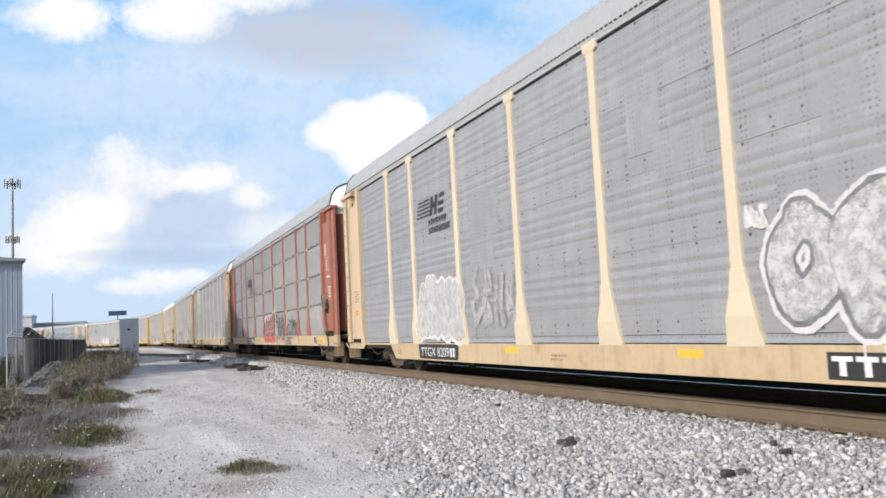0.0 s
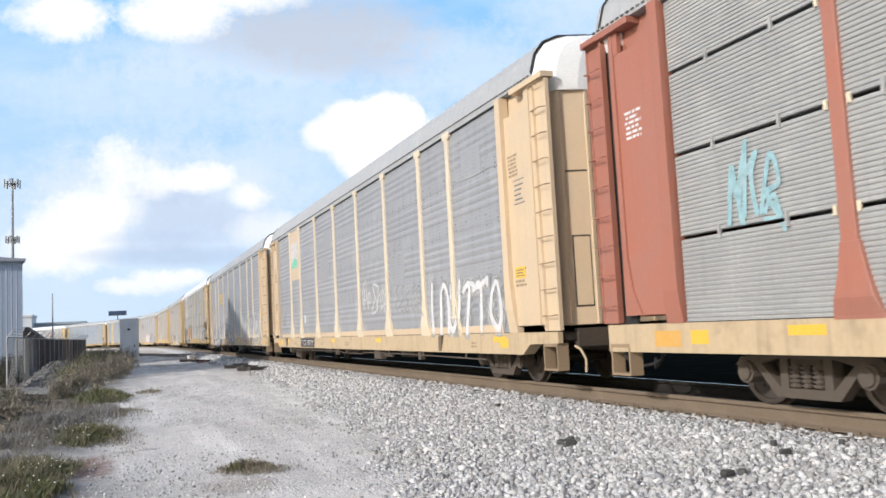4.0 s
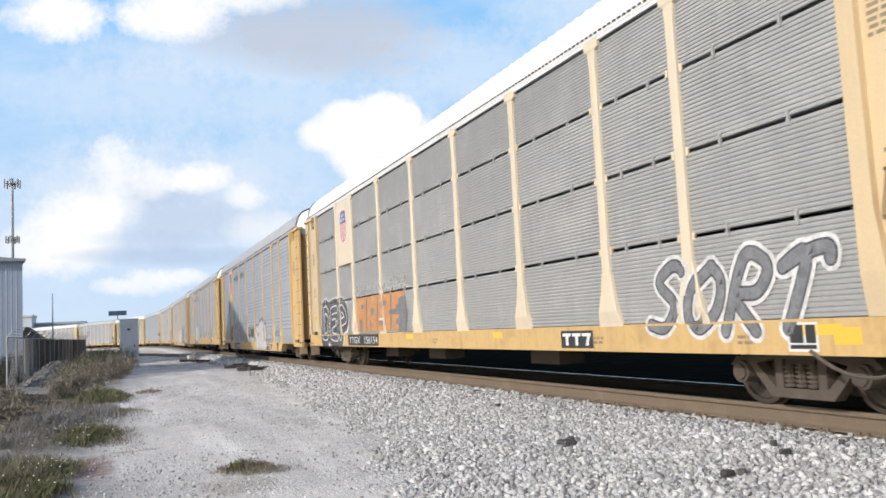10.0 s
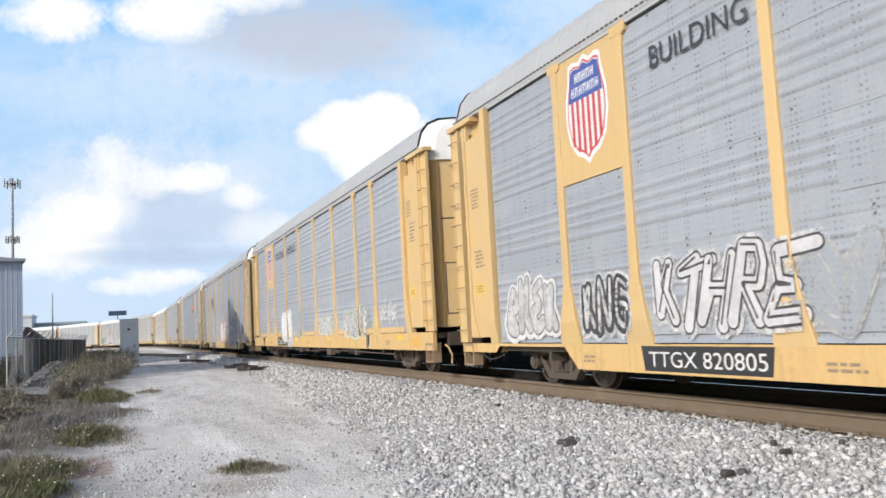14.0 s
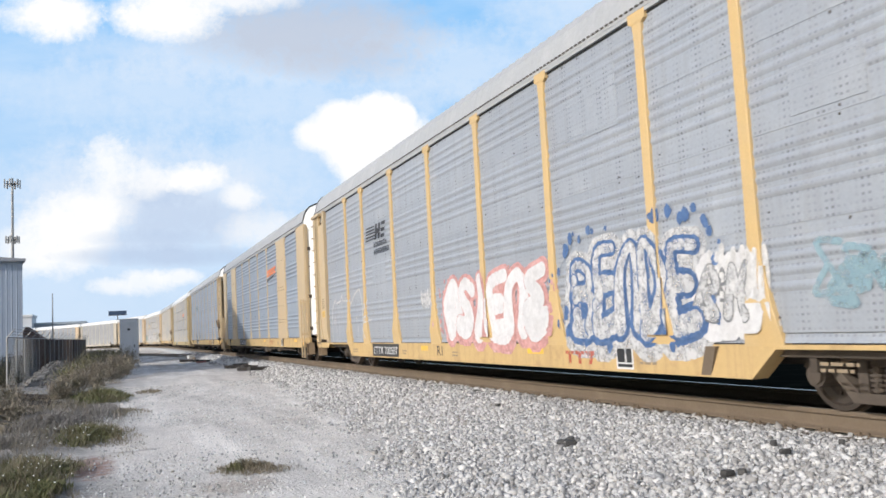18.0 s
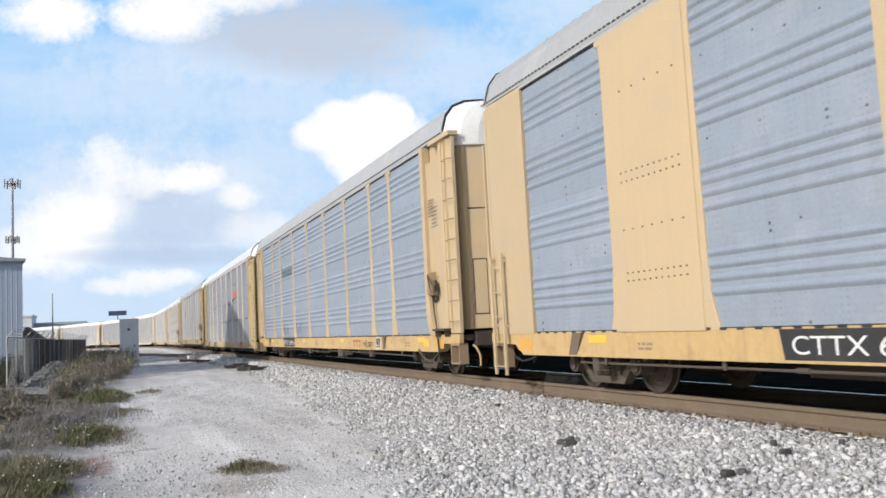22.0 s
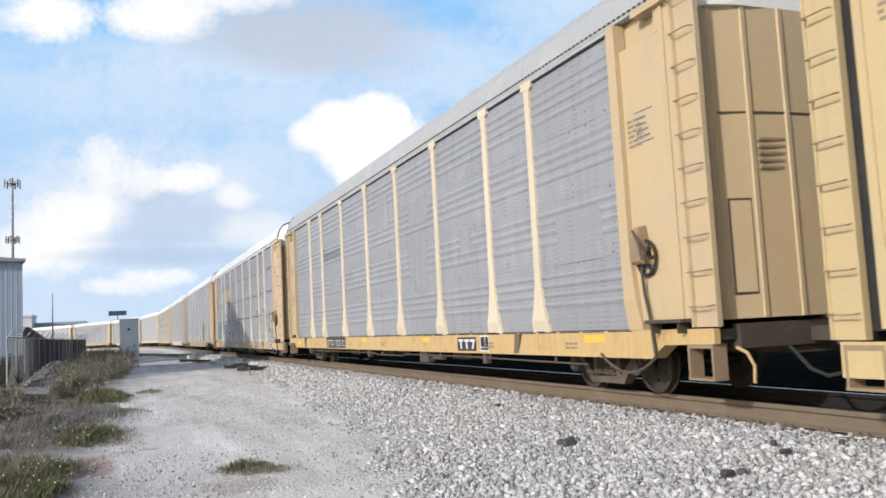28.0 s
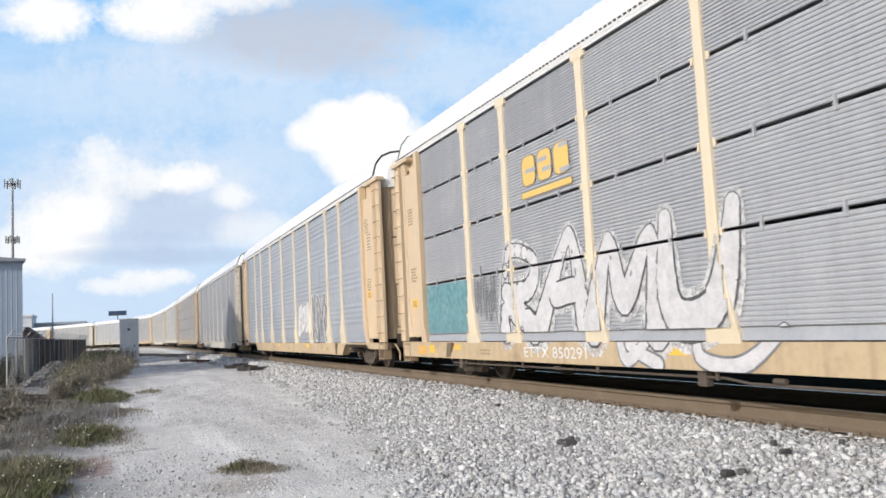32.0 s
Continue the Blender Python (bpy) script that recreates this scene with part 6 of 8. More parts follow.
rust_orange = surf("orange_spray", (0.55, 0.26, 0.10), (0.50, 0.32, 0.20), rough=0.7, big=3.0, alpha=0.28, film=0.97)
aqua_faint = surf("faded_aqua_spray", (0.30, 0.44, 0.50), (0.40, 0.46, 0.49), rough=0.7, big=3.0, alpha=0.6, film=0.65)
stencil_brown = surf("faded_brown_stencil", (0.26, 0.20, 0.13), (0.33, 0.26, 0.18), rough=0.7)
lime_faint = surf("faded_lime_spray", (0.50, 0.54, 0.40), (0.54, 0.56, 0.47), rough=0.7, big=3.0, alpha=0.5, film=0.45)
moss_faint = surf("faded_green_lettering", (0.09, 0.14, 0.14), (0.16, 0.20, 0.20), rough=0.7, big=4.0, alpha=0.4, film=0.85)
ochre = surf("faded_orange_patch", (0.62, 0.34, 0.08), (0.58, 0.40, 0.18), rough=0.6)
lime = surf("pale_green_spray", (0.55, 0.60, 0.47), (0.64, 0.66, 0.58), rough=0.7, big=3.0, alpha=0.28, film=0.97)
lettering = surf("black_lettering", (0.035, 0.035, 0.04), (0.08, 0.08, 0.085), rough=0.6)
plate_black = surf("black_number_panel", (0.03, 0.03, 0.032), (0.055, 0.055, 0.055), rough=0.55)
label_white = surf("white_lettering", (0.68, 0.68, 0.67), (0.58, 0.58, 0.57), rough=0.6)
gold = surf("golden_lettering", (0.70, 0.47, 0.14), (0.60, 0.46, 0.24), rough=0.55)
flame = surf("orange_lettering", (0.80, 0.24, 0.09), (0.72, 0.28, 0.15), rough=0.55)
forest = surf("green_lettering", (0.05, 0.14, 0.12), (0.10, 0.18, 0.16), rough=0.6)
sea = surf("sea_green_paint", (0.16, 0.50, 0.38), (0.25, 0.52, 0.42), rough=0.6)
shield_blue = surf("shield_blue", (0.05, 0.09, 0.30), (0.10, 0.13, 0.32), rough=0.55)
shield_red = surf("shield_red", (0.50, 0.06, 0.07), (0.48, 0.12, 0.12), rough=0.55)


def along(bay, f=0.0):
    """Distance along the wagon, at the share f of a bay counted from the rear."""
    return EDGE[bay] - f * BAYS[bay]


def clip_tri(tri, lo, hi, axis=1):
    """The part of a flat polygon of (y, z) between two heights, or two places along."""
    for lim, keep in ((lo, 1), (hi, -1)):
        out = []
        for i, a in enumerate(tri):
            b = tri[(i + 1) % len(tri)]
            da, db = keep * (a[axis] - lim), keep * (b[axis] - lim)
            if da >= 0:
                out.append(a)
            if (da >= 0) != (db >= 0):
                t = da / (da - db)
                out.append((a[0] + (b[0] - a[0]) * t, a[1] + (b[1] - a[1]) * t))
        tri = out
        if len(tri) < 3:
            return None
    return tri


def over_posts(p, foot):
    """Cuts a polygon where it crosses the posts; gives each piece with how much it stands out."""
    lo, hi = min(y for y, z in p), max(y for y, z in p)
    near = [e for e in EDGE[1:9] if lo < e + 0.24 and hi > e - 0.24]
    if not near or max(z for y, z in p) < foot + 0.01:
        return [(p, 0.0)]
    out = []
    for z0, z1, w, up in ((-9, foot, 0, 0), (foot, foot + 0.34, 0.22, 0.056), (foot + 0.34, foot + 0.74, 0.15, 0.040), (foot + 0.74, 99, 0.088, 0.033)):
        band = clip_tri(p, z0, z1)
        if not band:
            continue
        cuts = [-99.0]
        for e in sorted(near):
            cuts += [e - w, e + w] if w else []
        cuts.append(99.0)
        for k, (a, b) in enumerate(zip(cuts, cuts[1:])):
            c = clip_tri(band, a, b, 0)
            if c:
                out.append((c, up if k % 2 else 0.0))
    return out


class Paint:
    """Flat paint on the wagon's side. u runs towards the front, v up; y0 is where u = 0."""

    def __init__(self, spec, y0):
        zb, z1, z0 = FRAMES[spec["frame"]]
        self.polys, self.y0, self.foot = [], y0, zb - 0.004
        self.off = -0.036 if spec.get("board") or spec.get("ribs", spec["style"] == "ribs") else DECAL
        self.zones = [(-9, zb - 0.004), (zb - 0.004, 99)] if self.off > -0.033 else None
        if spec["style"] == "screens":
            self.zones = [(z0, z1 if z1 < zb else zb - 0.03)] + screen_rows(zb)

    def poly(self, pts):
        pts = [(self.y0 - u, v) for u, v in pts]
        if self.zones is None:
            self.polys.append(pts)
        else:
            for lo, hi in self.zones:
                c = clip_tri(pts, lo, hi)
                if c:
                    self.polys.append(c)
        return self

    def fan(self, ring):
        cu, cv = sum(p[0] for p in ring) / len(ring), sum(p[1] for p in ring) / len(ring)
        for i, a in enumerate(ring):
            self.poly([(cu, cv), a, ring[(i + 1) % len(ring)]])
        return self

    def stroke(self, pts, w, closed=False):
        n = len(pts)
        for i in range(n if closed else n - 1):
            a, b = Vector(pts[i]), Vector(pts[(i + 1) % n])
            d = b - a
            if d.length < 1e-6:
                continue
            m = Vector((-d.y, d.x)).normalized() * w / 2
            e = d.normalized() * w * 0.25
            self.poly([(a - m)[:], (b - m)[:], (b + m)[:], (a + m)[:]])
        if w > 0.06:
            for p in pts:
                self.poly([(p[0] + w / 2 * math.cos(j * math.tau / 10), p[1] + w / 2 * math.sin(j * math.tau / 10)) for j in range(10)])
        return self

    def taper(self, pts, w, foot, rise, fat, rng=None):
        """A stroke that swells towards its foot: fat times as wide there as at the top."""
        def half(p):
            f = max(0.0, min(1.0, (p[1] - foot) / max(rise, 0.01)))
            return max(0.01, w * (fat + (2 - fat - fat) * f) / 2 if fat > 1 else w / 2)
        for a, b in zip(pts, pts[1:]):
            a, b, ra, rb = Vector(a), Vector(b), half(a), half(b)
            d = b - a
            if d.length < 1e-6:
                continue
            m = Vector((-d.y, d.x)).normalized()
            self.poly([(a - m * ra)[:], (b - m * rb)[:], (b + m * rb)[:], (a + m * ra)[:]])
        for p in pts:
            r = half(p) * (rng.uniform(0.94, 1.12) if rng else 1.0)
            self.poly([(p[0] + r * math.cos(j * math.tau / 10), p[1] + r * math.sin(j * math.tau / 10)) for j in range(10)])
        return self

    def bar(self, u, v, w, h, skew=0.0):
        return self.poly([(u, v), (u + w, v), (u + w + skew, v + h), (u + skew, v + h)])

    def put(self, name, mat, car, level=0, label=""):
        if not self.polys:
            return None
        x = SIDE + self.off - 0.0025 * level
        s = Shape()
        for i, p in enumerate(self.polys):
            e = x - 0.00004 * (i % 60)
            if max(z for y, z in p) < self.foot + 0.001 and self.off > -0.033:
                e += -0.033 - self.off        # on the side sill, which stands proud
            for q, up in over_posts(p, self.foot) if self.off > -0.033 else ((p, 0.0),):
                s.add([(e - up, y, z) for y, z in q], [tuple(range(len(q)))])
        ob = part(name, s, mat, car, label)
        if len(self.polys) > 40 or name in ("maker_mark", "emblem", "emblem_shape", "emblem_block", "emblem_gap", "stencil", "small_marking", "placard", "drain_slot", "graffito_fleck", "graffito_wedge", "emblem_lettering", "shield_lettering", "letter", "letter_outline", "letter_shade", "graffito_drip", "graffito_shade", "graffito_halo", "graffito_foot", "graffito_line"):
            tagged(ob, label, kind="stuff")
        return ob


def text_mesh(body, width, height, mat):
    """Letters from the built-in font, lying in the wagon's side, fitted to a size."""
    cu = bpy.data.curves.new("letters", 'FONT')
    cu.body = body
    ob = bpy.data.objects.new("letters", cu)
    me = bpy.data.meshes.new_from_object(ob)
    bpy.data.objects.remove(ob)
    co = np.zeros(len(me.vertices) * 3, dtype=np.float32)
    me.vertices.foreach_get("co", co)
    co = co.reshape(-1, 3)
    lo, hi = co.min(0), co.max(0)
    u = (co[:, 0] - lo[0]) / (hi[0] - lo[0]) * width
    v = (co[:, 1] - lo[1]) / (hi[1] - lo[1]) * height
    me.vertices.foreach_set("co", np.stack([np.zeros_like(u), -u, v], -1).astype(np.float32).ravel())
    me.materials.clear()
    me.materials.append(mat)
    me.update()
    return me


def letters(name, body, car, y, z, width, height, mat, level=1, label=""):
    return part(name, text_mesh(body, width, height, mat), None, car, label, at=pose(SIDE - 0.037 - 0.0025 * level, y, z))


def number(spec, car, bay, f, width, body, plate=True, bars=0):
    """Reporting mark and number in white on a black panel of the sill."""
    zb, z1, z0 = FRAMES[spec["frame"]]
    h = min(0.26, (z1 - z0) * 0.62)
    y, z = along(bay, f), (z0 + z1) / 2 - h / 2
    if plate:
        free = Paint({"frame": spec["frame"], "style": "", "ribs": spec["style"] == "ribs"}, y)
        free.poly([(-0.12, z - 0.04), (width + 0.06, z - 0.04), (width + 0.12, z + h + 0.05), (-0.18, z + h + 0.05)]).put("number_panel", plate_black, car)
    letters("number", body, car, y, z + 0.02, width * (1 - 0.1 * bars), h * 0.82, label_white, 1, "white lettering")
    for k in range(bars):
        Paint({"frame": spec["frame"], "style": "", "ribs": spec["style"] == "ribs"}, y).bar(width * (1 - 0.1 * bars) + 0.06 + 0.16 * k, z + 0.02, 0.11, h * 0.8).put("number_bar", label_white, car, 1)


def blob_tag(spec, car, bay, f, z, width, height, n, fill, edge, seed, core=None, lean=0.12, name="graffito"):
    """A row of swollen letter-like shapes with a dark edge and hollow cores."""
    rng = random.Random(seed)
    y = along(bay, f)
    A, B, C, D = (Paint(spec, y) for _ in range(4))
    step = width / n
    for i in range(n):
        cu, w = (i + 0.5) * step, step * rng.uniform(0.56, 0.68)
        h = height * rng.uniform(0.8, 1.08) / 2
        cv = z + height / 2 + rng.uniform(-0.08, 0.08) * height
        ring, big = [], []
        k1, k2, p1, p2 = rng.choice((2, 3)), rng.choice((4, 5)), rng.uniform(0, 6), rng.uniform(0, 6)
        for j in range(26):
            a = j * math.tau / 26
            r = 1 + 0.10 * math.sin(k1 * a + p1) + 0.07 * math.sin(k2 * a + p2)
            cx, cy = math.copysign(abs(math.cos(a)) ** 0.7, math.cos(a)), math.copysign(abs(math.sin(a)) ** 0.7, math.sin(a))
            u, v = cu + w * r * cx + lean * h * cy, cv + h * r * cy
            ring.append((u, v))
            big.append((cu + (w + 0.10) * r * cx + lean * h * cy, cv + (h + 0.10) * r * cy))
        A.fan(big)
        B.fan(ring)
        C.stroke(ring, 0.045, True)
        for q in range(rng.choice((1, 2, 2))):
            hu, hv = cu + rng.uniform(-0.25, 0.3) * w, cv + rng.uniform(-0.35, 0.45) * h
            hh = h * rng.uniform(0.15, 0.4)
            D.poly([(hu - 0.05, hv - hh), (hu + 0.02, hv - hh * 1.1), (hu + 0.07 + lean * hh, hv + hh), (hu - 0.02 + lean * hh, hv + hh * 0.8)])
        D.stroke([(cu - w * 0.1 + lean * h, cv - h * 0.95), (cu + rng.uniform(-.1, .15) * w, cv - h * 0.2)], 0.04)
    if edge:
        A.put(name + "_outline", edge, car, 0)
    B.put(name, fill, car, 1, "spray-painted graffito")
    C.put(name + "_line", core or edge or faint, car, 2)
    D.put(name + "_core", core or edge or faint, car, 2)


def smoothed(pts, k):
    """A curve through the points, k steps between each two."""
    out = []
    for i in range(len(pts) - 1):
        p0, p1, p2, p3 = (Vector(pts[max(0, min(len(pts) - 1, i + d))]) for d in (-1, 0, 1, 2))
        for j in range(k):
            t = j / k
            out.append((0.5 * ((2 * p1) + (p2 - p0) * t + (2 * p0 - 5 * p1 + 4 * p2 - p3) * t * t + (3 * p1 - p0 - 3 * p2 + p3) * t ** 3))[:])
    return out + [tuple(pts[-1])]


# strokes of the letters that can be read in large pieces; the first eight are mere shapes
GLYPH = {
    "a": ((0.1, 0), (0.2, 0.95), (0.5, 0.45), (0.75, 1.0), (0.6, 0.3), (0.85, 0)),
    "b": ((0.75, 1), (0.15, 0.8), (0.65, 0.5), (0.1, 0.3), (0.4, 0), (0.85, 0.15)),
    "c": ((0.1, 0.9), (0.3, 0.1), (0.55, 0.9), (0.3, 0.6), (0.8, 0.05)),
    "d": ((0.05, 0.2), (0.5, 1), (0.8, 0.6), (0.3, 0.45), (0.75, 0.0), (0.2, 0.05)),
    "e": ((0.45, 0), (0.1, 0.6), (0.6, 1), (0.85, 0.4), (0.4, 0.35), (0.5, 0.75)),
    "f": ((0.1, 0), (0.25, 1), (0.15, 0.55), (0.85, 0.8), (0.55, 0.5), (0.8, 0.0)),
    "g": ((0.8, 0.95), (0.1, 1), (0.75, 0.15), (0.05, 0.0), (0.4, 0.5)),
    "h": ((0.1, 1), (0.2, 0.1), (0.8, 0.35), (0.6, 1), (0.45, 0.3)),
    "R": ((0.1, 0), (0.1, 1), (0.6, 0.95), (0.75, 0.75), (0.6, 0.52), (0.1, 0.48), (0.8, 0)),
    "A": ((0, 0), (0.35, 1), (0.5, 1), (0.85, 0), (0.68, 0.4), (0.18, 0.4)),
    "M": ((0, 0), (0.12, 1), (0.45, 0.35), (0.8, 1), (0.95, 0)),
    "U": ((0.05, 1), (0.1, 0.25), (0.4, 0), (0.75, 0.2), (0.85, 1)),
    "E": ((0.8, 1), (0.1, 0.95), (0.15, 0.5), (0.65, 0.52), (0.15, 0.5), (0.1, 0.02), (0.85, 0)),
    "S": ((0.8, 0.9), (0.4, 1), (0.1, 0.75), (0.7, 0.4), (0.55, 0.05), (0.05, 0.1)),
    "O": ((0.4, 1), (0.1, 0.7), (0.1, 0.25), (0.45, 0), (0.8, 0.3), (0.75, 0.75), (0.4, 1)),
    "B": ((0.1, 0), (0.1, 1), (0.6, 0.92), (0.6, 0.58), (0.12, 0.5), (0.75, 0.42), (0.7, 0.05), (0.1, 0)),
    "D": ((0.1, 0), (0.1, 1), (0.55, 0.9), (0.75, 0.5), (0.55, 0.08), (0.1, 0)),
    "L": ((0.1, 1), (0.1, 0.02), (0.75, 0)),
    "K": ((0.1, 1), (0.1, 0), (0.12, 0.45), (0.75, 1), (0.3, 0.55), (0.8, 0)),
    "T": ((0.4, 0), (0.42, 0.95), (0.0, 0.8), (0.42, 0.95), (0.85, 1.0), (0.95, 0.85)),
    "G": ((0.8, 0.85), (0.4, 1.0), (0.1, 0.7), (0.1, 0.25), (0.45, 0.0), (0.78, 0.15), (0.78, 0.45), (0.45, 0.45)),
    "P": ((0.1, 0), (0.12, 1), (0.65, 0.95), (0.72, 0.65), (0.15, 0.5)),
    "C": ((0.75, 0.85), (0.4, 1.0), (0.1, 0.6), (0.2, 0.12), (0.6, 0.0), (0.8, 0.2)),
    "I": ((0.4, 1), (0.42, 0.5), (0.4, 0)),
    "n": ((0.15, 0), (0.15, 0.75), (0.5, 1.0), (0.82, 0.7), (0.8, 0)),
    "V": ((0.0, 1), (0.35, 0), (0.8, 1)),
    "H": ((0.05, 1), (0.1, 0), (0.08, 0.5), (0.7, 0.55), (0.75, 1), (0.72, 0)),
    "N": ((0.05, 0), (0.1, 1), (0.75, 0.05), (0.8, 1)),
}


def scrawl(spec, car, bay, f, z, width, height, mat, seed, n=7, w=0.05, name="scribble"):
    """A quick handwritten tag: slanted, overlapping letter strokes and a tail."""
    rng = random.Random(seed)
    P = Paint(spec, along(bay, f))
    st = width / n
    for i in range(n):
        ch = rng.choice("abcdefgh")
        k, up, dv, sl = rng.uniform(1.0, 1.45), rng.uniform(0.55, 1.0), rng.uniform(0.0, 0.25), rng.uniform(0.1, 0.4)
        pts = [(st * i + st * (u * k + sl * v * up), z + height * (dv + v * up * 0.85) + rng.uniform(-0.03, 0.03) * height) for u, v in GLYPH[ch]]
        P.stroke(smoothed(pts, 4), w * rng.uniform(0.85, 1.1))
    tail = [(width * 0.75, z + height * 0.1), (width * 0.95, z + height * 0.3), (width * 1.08, z - height * 0.05), (width * 1.12, z - height * 0.12)]
    P.stroke(smoothed(tail, 4), w * 0.8)
    return P.put(name, mat, car, 1, "handwritten spray tag")


def throwup(spec, car, bay, f, z, width, height, word, fill, edge, halo, thick, seed, chip=None, rim=0.10, out=0.10, slant=0.12):
    """Fat letters with a rim and an outer glow line, dark wedges in them and flecks of paint round them."""
    rng = random.Random(seed)
    A, B, C, D, E = (Paint(spec, along(bay, f)) for _ in range(5))
    step = width / len(word)
    for i, ch in enumerate(word):
        up, k = height * rng.uniform(0.9, 1.1), rng.uniform(-0.04, 0.06) * height
        pts = smoothed([(step * (i + u * 0.9) + slant * v * step + rng.uniform(-0.03, 0.03) * step, z + k + v * up) for u, v in GLYPH[ch]], 4)
        A.stroke(pts, thick + 2 * (rim + out))
        B.stroke(pts, thick + 2 * rim)
        C.stroke(pts, thick)
        for q in range(2):
            u, v = pts[rng.randrange(len(pts))]
            D.poly([(u - thick * 0.3, v - thick * 0.4), (u + thick * 0.25, v - thick * 0.25), (u + thick * 0.3, v + thick * 0.35)])
        for q in range(9 if chip else 0):
            u, v = pts[rng.randrange(len(pts))]
            a = rng.uniform(0, math.tau)
            u, v, r = u + math.cos(a) * (thick / 2 + rim + out), v + math.sin(a) * (thick / 2 + rim + out), rng.uniform(0.03, 0.08)
            E.poly([(u - r, v - r), (u + r * 0.8, v - r * 0.6), (u + r, v + r), (u - r * 0.5, v + r * 0.9)])
    if halo:
        A.put("graffito_halo", halo, car, 0)
    B.put("graffito_edge", edge, car, 1)
    C.put("graffito", fill, car, 2, "spray-painted fat letters")
    D.put("graffito_wedge", edge, car, 3)
    if chip:
        E.put("graffito_fleck", chip, car, 3)


def burner(spec, car, y, z, width, height, word, fill, edge, seed, thick=0.22, rim=0.03, halo=None, out=0.08, under=None, wide=0.10, slant=0.12, fat=1.2, gap=0.92, core=None, drips=0, mess=0.06, curve=4):
    """A spray piece of fat letters that lean on one another, each with its own thin outline, over an underlay and a glow."""
    rng = random.Random(seed)
    H, U, drip = Paint(spec, y), Paint(spec, y), Paint(spec, y)
    step = width / len(word)
    made = []
    for i, ch in enumerate(word):
        up, k = height * rng.uniform(0.88, 1.08), rng.uniform(-0.03, 0.04) * height
        lean = slant + rng.uniform(-0.06, 0.06)
        pts = smoothed([(step * (i + 0.06 + u * gap) + lean * v * step + rng.uniform(-mess, mess) * step, z + k + v * up + rng.uniform(-mess, mess) * 0.6 * height) for u, v in GLYPH[ch]], curve)
        made.append((pts, z + k, up))
        if halo:
            H.taper(pts, thick + 2 * (rim + out + (wide if under else 0)), z + k, up, fat, rng)
        if under:
            U.taper(pts, thick + 2 * (rim + wide), z + k, up, fat, rng)
    for q in range(drips):
        pts, lo, up = made[q % len(made)]
        u, v = min(pts, key=lambda p: p[1] + rng.uniform(0, 0.3))
        drip.bar(u + rng.uniform(-0.15, 0.15), v - thick / 2 - rng.uniform(0.12, 0.35), 0.025, 0.35)
    if halo:
        H.put("graffito_halo", halo, car, 0)
        drip.put("graffito_drip", halo, car, 0)
    if under:
        U.put("graffito_shade", under, car, 0.7)
    for i, (pts, lo, up) in enumerate(made):
        level = 1.4 + 0.9 * i
        if edge:
            Paint(spec, y).taper(pts, thick + 2 * rim, lo, up, fat).put("letter_outline", edge, car, level)
        Paint(spec, y).taper(pts, thick, lo, up, fat, rng).put("letter", fill[i % len(fill)] if isinstance(fill, tuple) else fill, car, level + 0.45, "spray-painted fat letter")
        if core:
            C = Paint(spec, y)
            a = rng.randrange(1, max(2, len(pts) // 2))
            C.stroke([(u - thick * 0.2, v + thick * 0.08) for u, v in pts[a:a + 7]], rim * 1.1)
            u, v = pts[rng.randrange(len(pts))]
            C.poly([(u - thick * 0.25, v - thick * 0.3), (u + thick * 0.15, v - thick * 0.35), (u + thick * 0.28, v + thick * 0.3)])
            C.put("letter_shade", core, car, level + 0.7)


def bubbles(spec, car, y):
    """A white piece of swollen lobes with thin dark outlines and a dark crest; the lobes hang down over the sill."""
    zb, z1, z0 = FRAMES[spec["frame"]]
    crest, top, low, line = (Paint(spec, y) for _ in range(4))
    lobes = ((0.36, 0.78, 1.62), (0.92, 0.52, 1.66), (1.40, 0.56, 1.84), (1.92, 0.60, 1.90), (2.46, 0.62, 1.86), (2.96, 0.50, 1.66))
    for k, (u, w, h) in enumerate(lobes):
        arch = smoothed([(u - w * 0.52, zb), (u - w * 0.56, h - 0.42), (u - w * 0.36, h - 0.08), (u, h), (u + w * 0.36, h - 0.08), (u + w * 0.54, h - 0.42), (u + w * 0.5, zb)], 3)
        crest.fan([(p + (0.05 if p > u else -0.10 if k == 0 else -0.04), q + (0.10 if q > zb + 0.2 else 0)) for p, q in arch])
        top.fan(arch)
        line.stroke(arch[1:-3], 0.022)
        lu, lw = u + 0.10, w * 0.42
        lobe = smoothed([(lu - lw, zb), (lu - lw * 0.9, z0 + 0.22), (lu - lw * 0.3, z0 + 0.05), (lu + lw * 0.35, z0 + 0.05), (lu + lw * 0.95, z0 + 0.22), (lu + lw * 1.05, zb)], 3)
        low.fan(lobe)
        line.stroke(lobe, 0.022)
    for pts in (((0.34, 1.18), (0.36, 1.42)), ((0.44, 1.16), (0.45, 1.44)), ((1.28, zb), (1.26, 1.28), (1.34, 1.5)), ((1.62, 1.05), (1.60, 1.42)), ((2.18, 0.98), (2.26, 1.34), (2.5, 1.4), (2.8, 1.32)), ((2.44, zb), (2.38, 1.1)), ((0.62, 0.95), (0.74, 1.12))):
        line.stroke(smoothed(pts, 3), 0.022)
    crest.put("graffito_shade", slate, car, 0)
    top.put("graffito", dull_white, car, 1, "white spray piece of swollen lobes")
    low.put("graffito_foot", dull_white, car, 1, "white lobes on the sill")
    line.put("graffito_line", slate, car, 2)
    Paint(spec, y).poly([(0.70, 1.12), (0.84, 0.98), (1.06, 1.2), (0.78, 1.3)]).put("graffito_wedge", slate, car, 3)


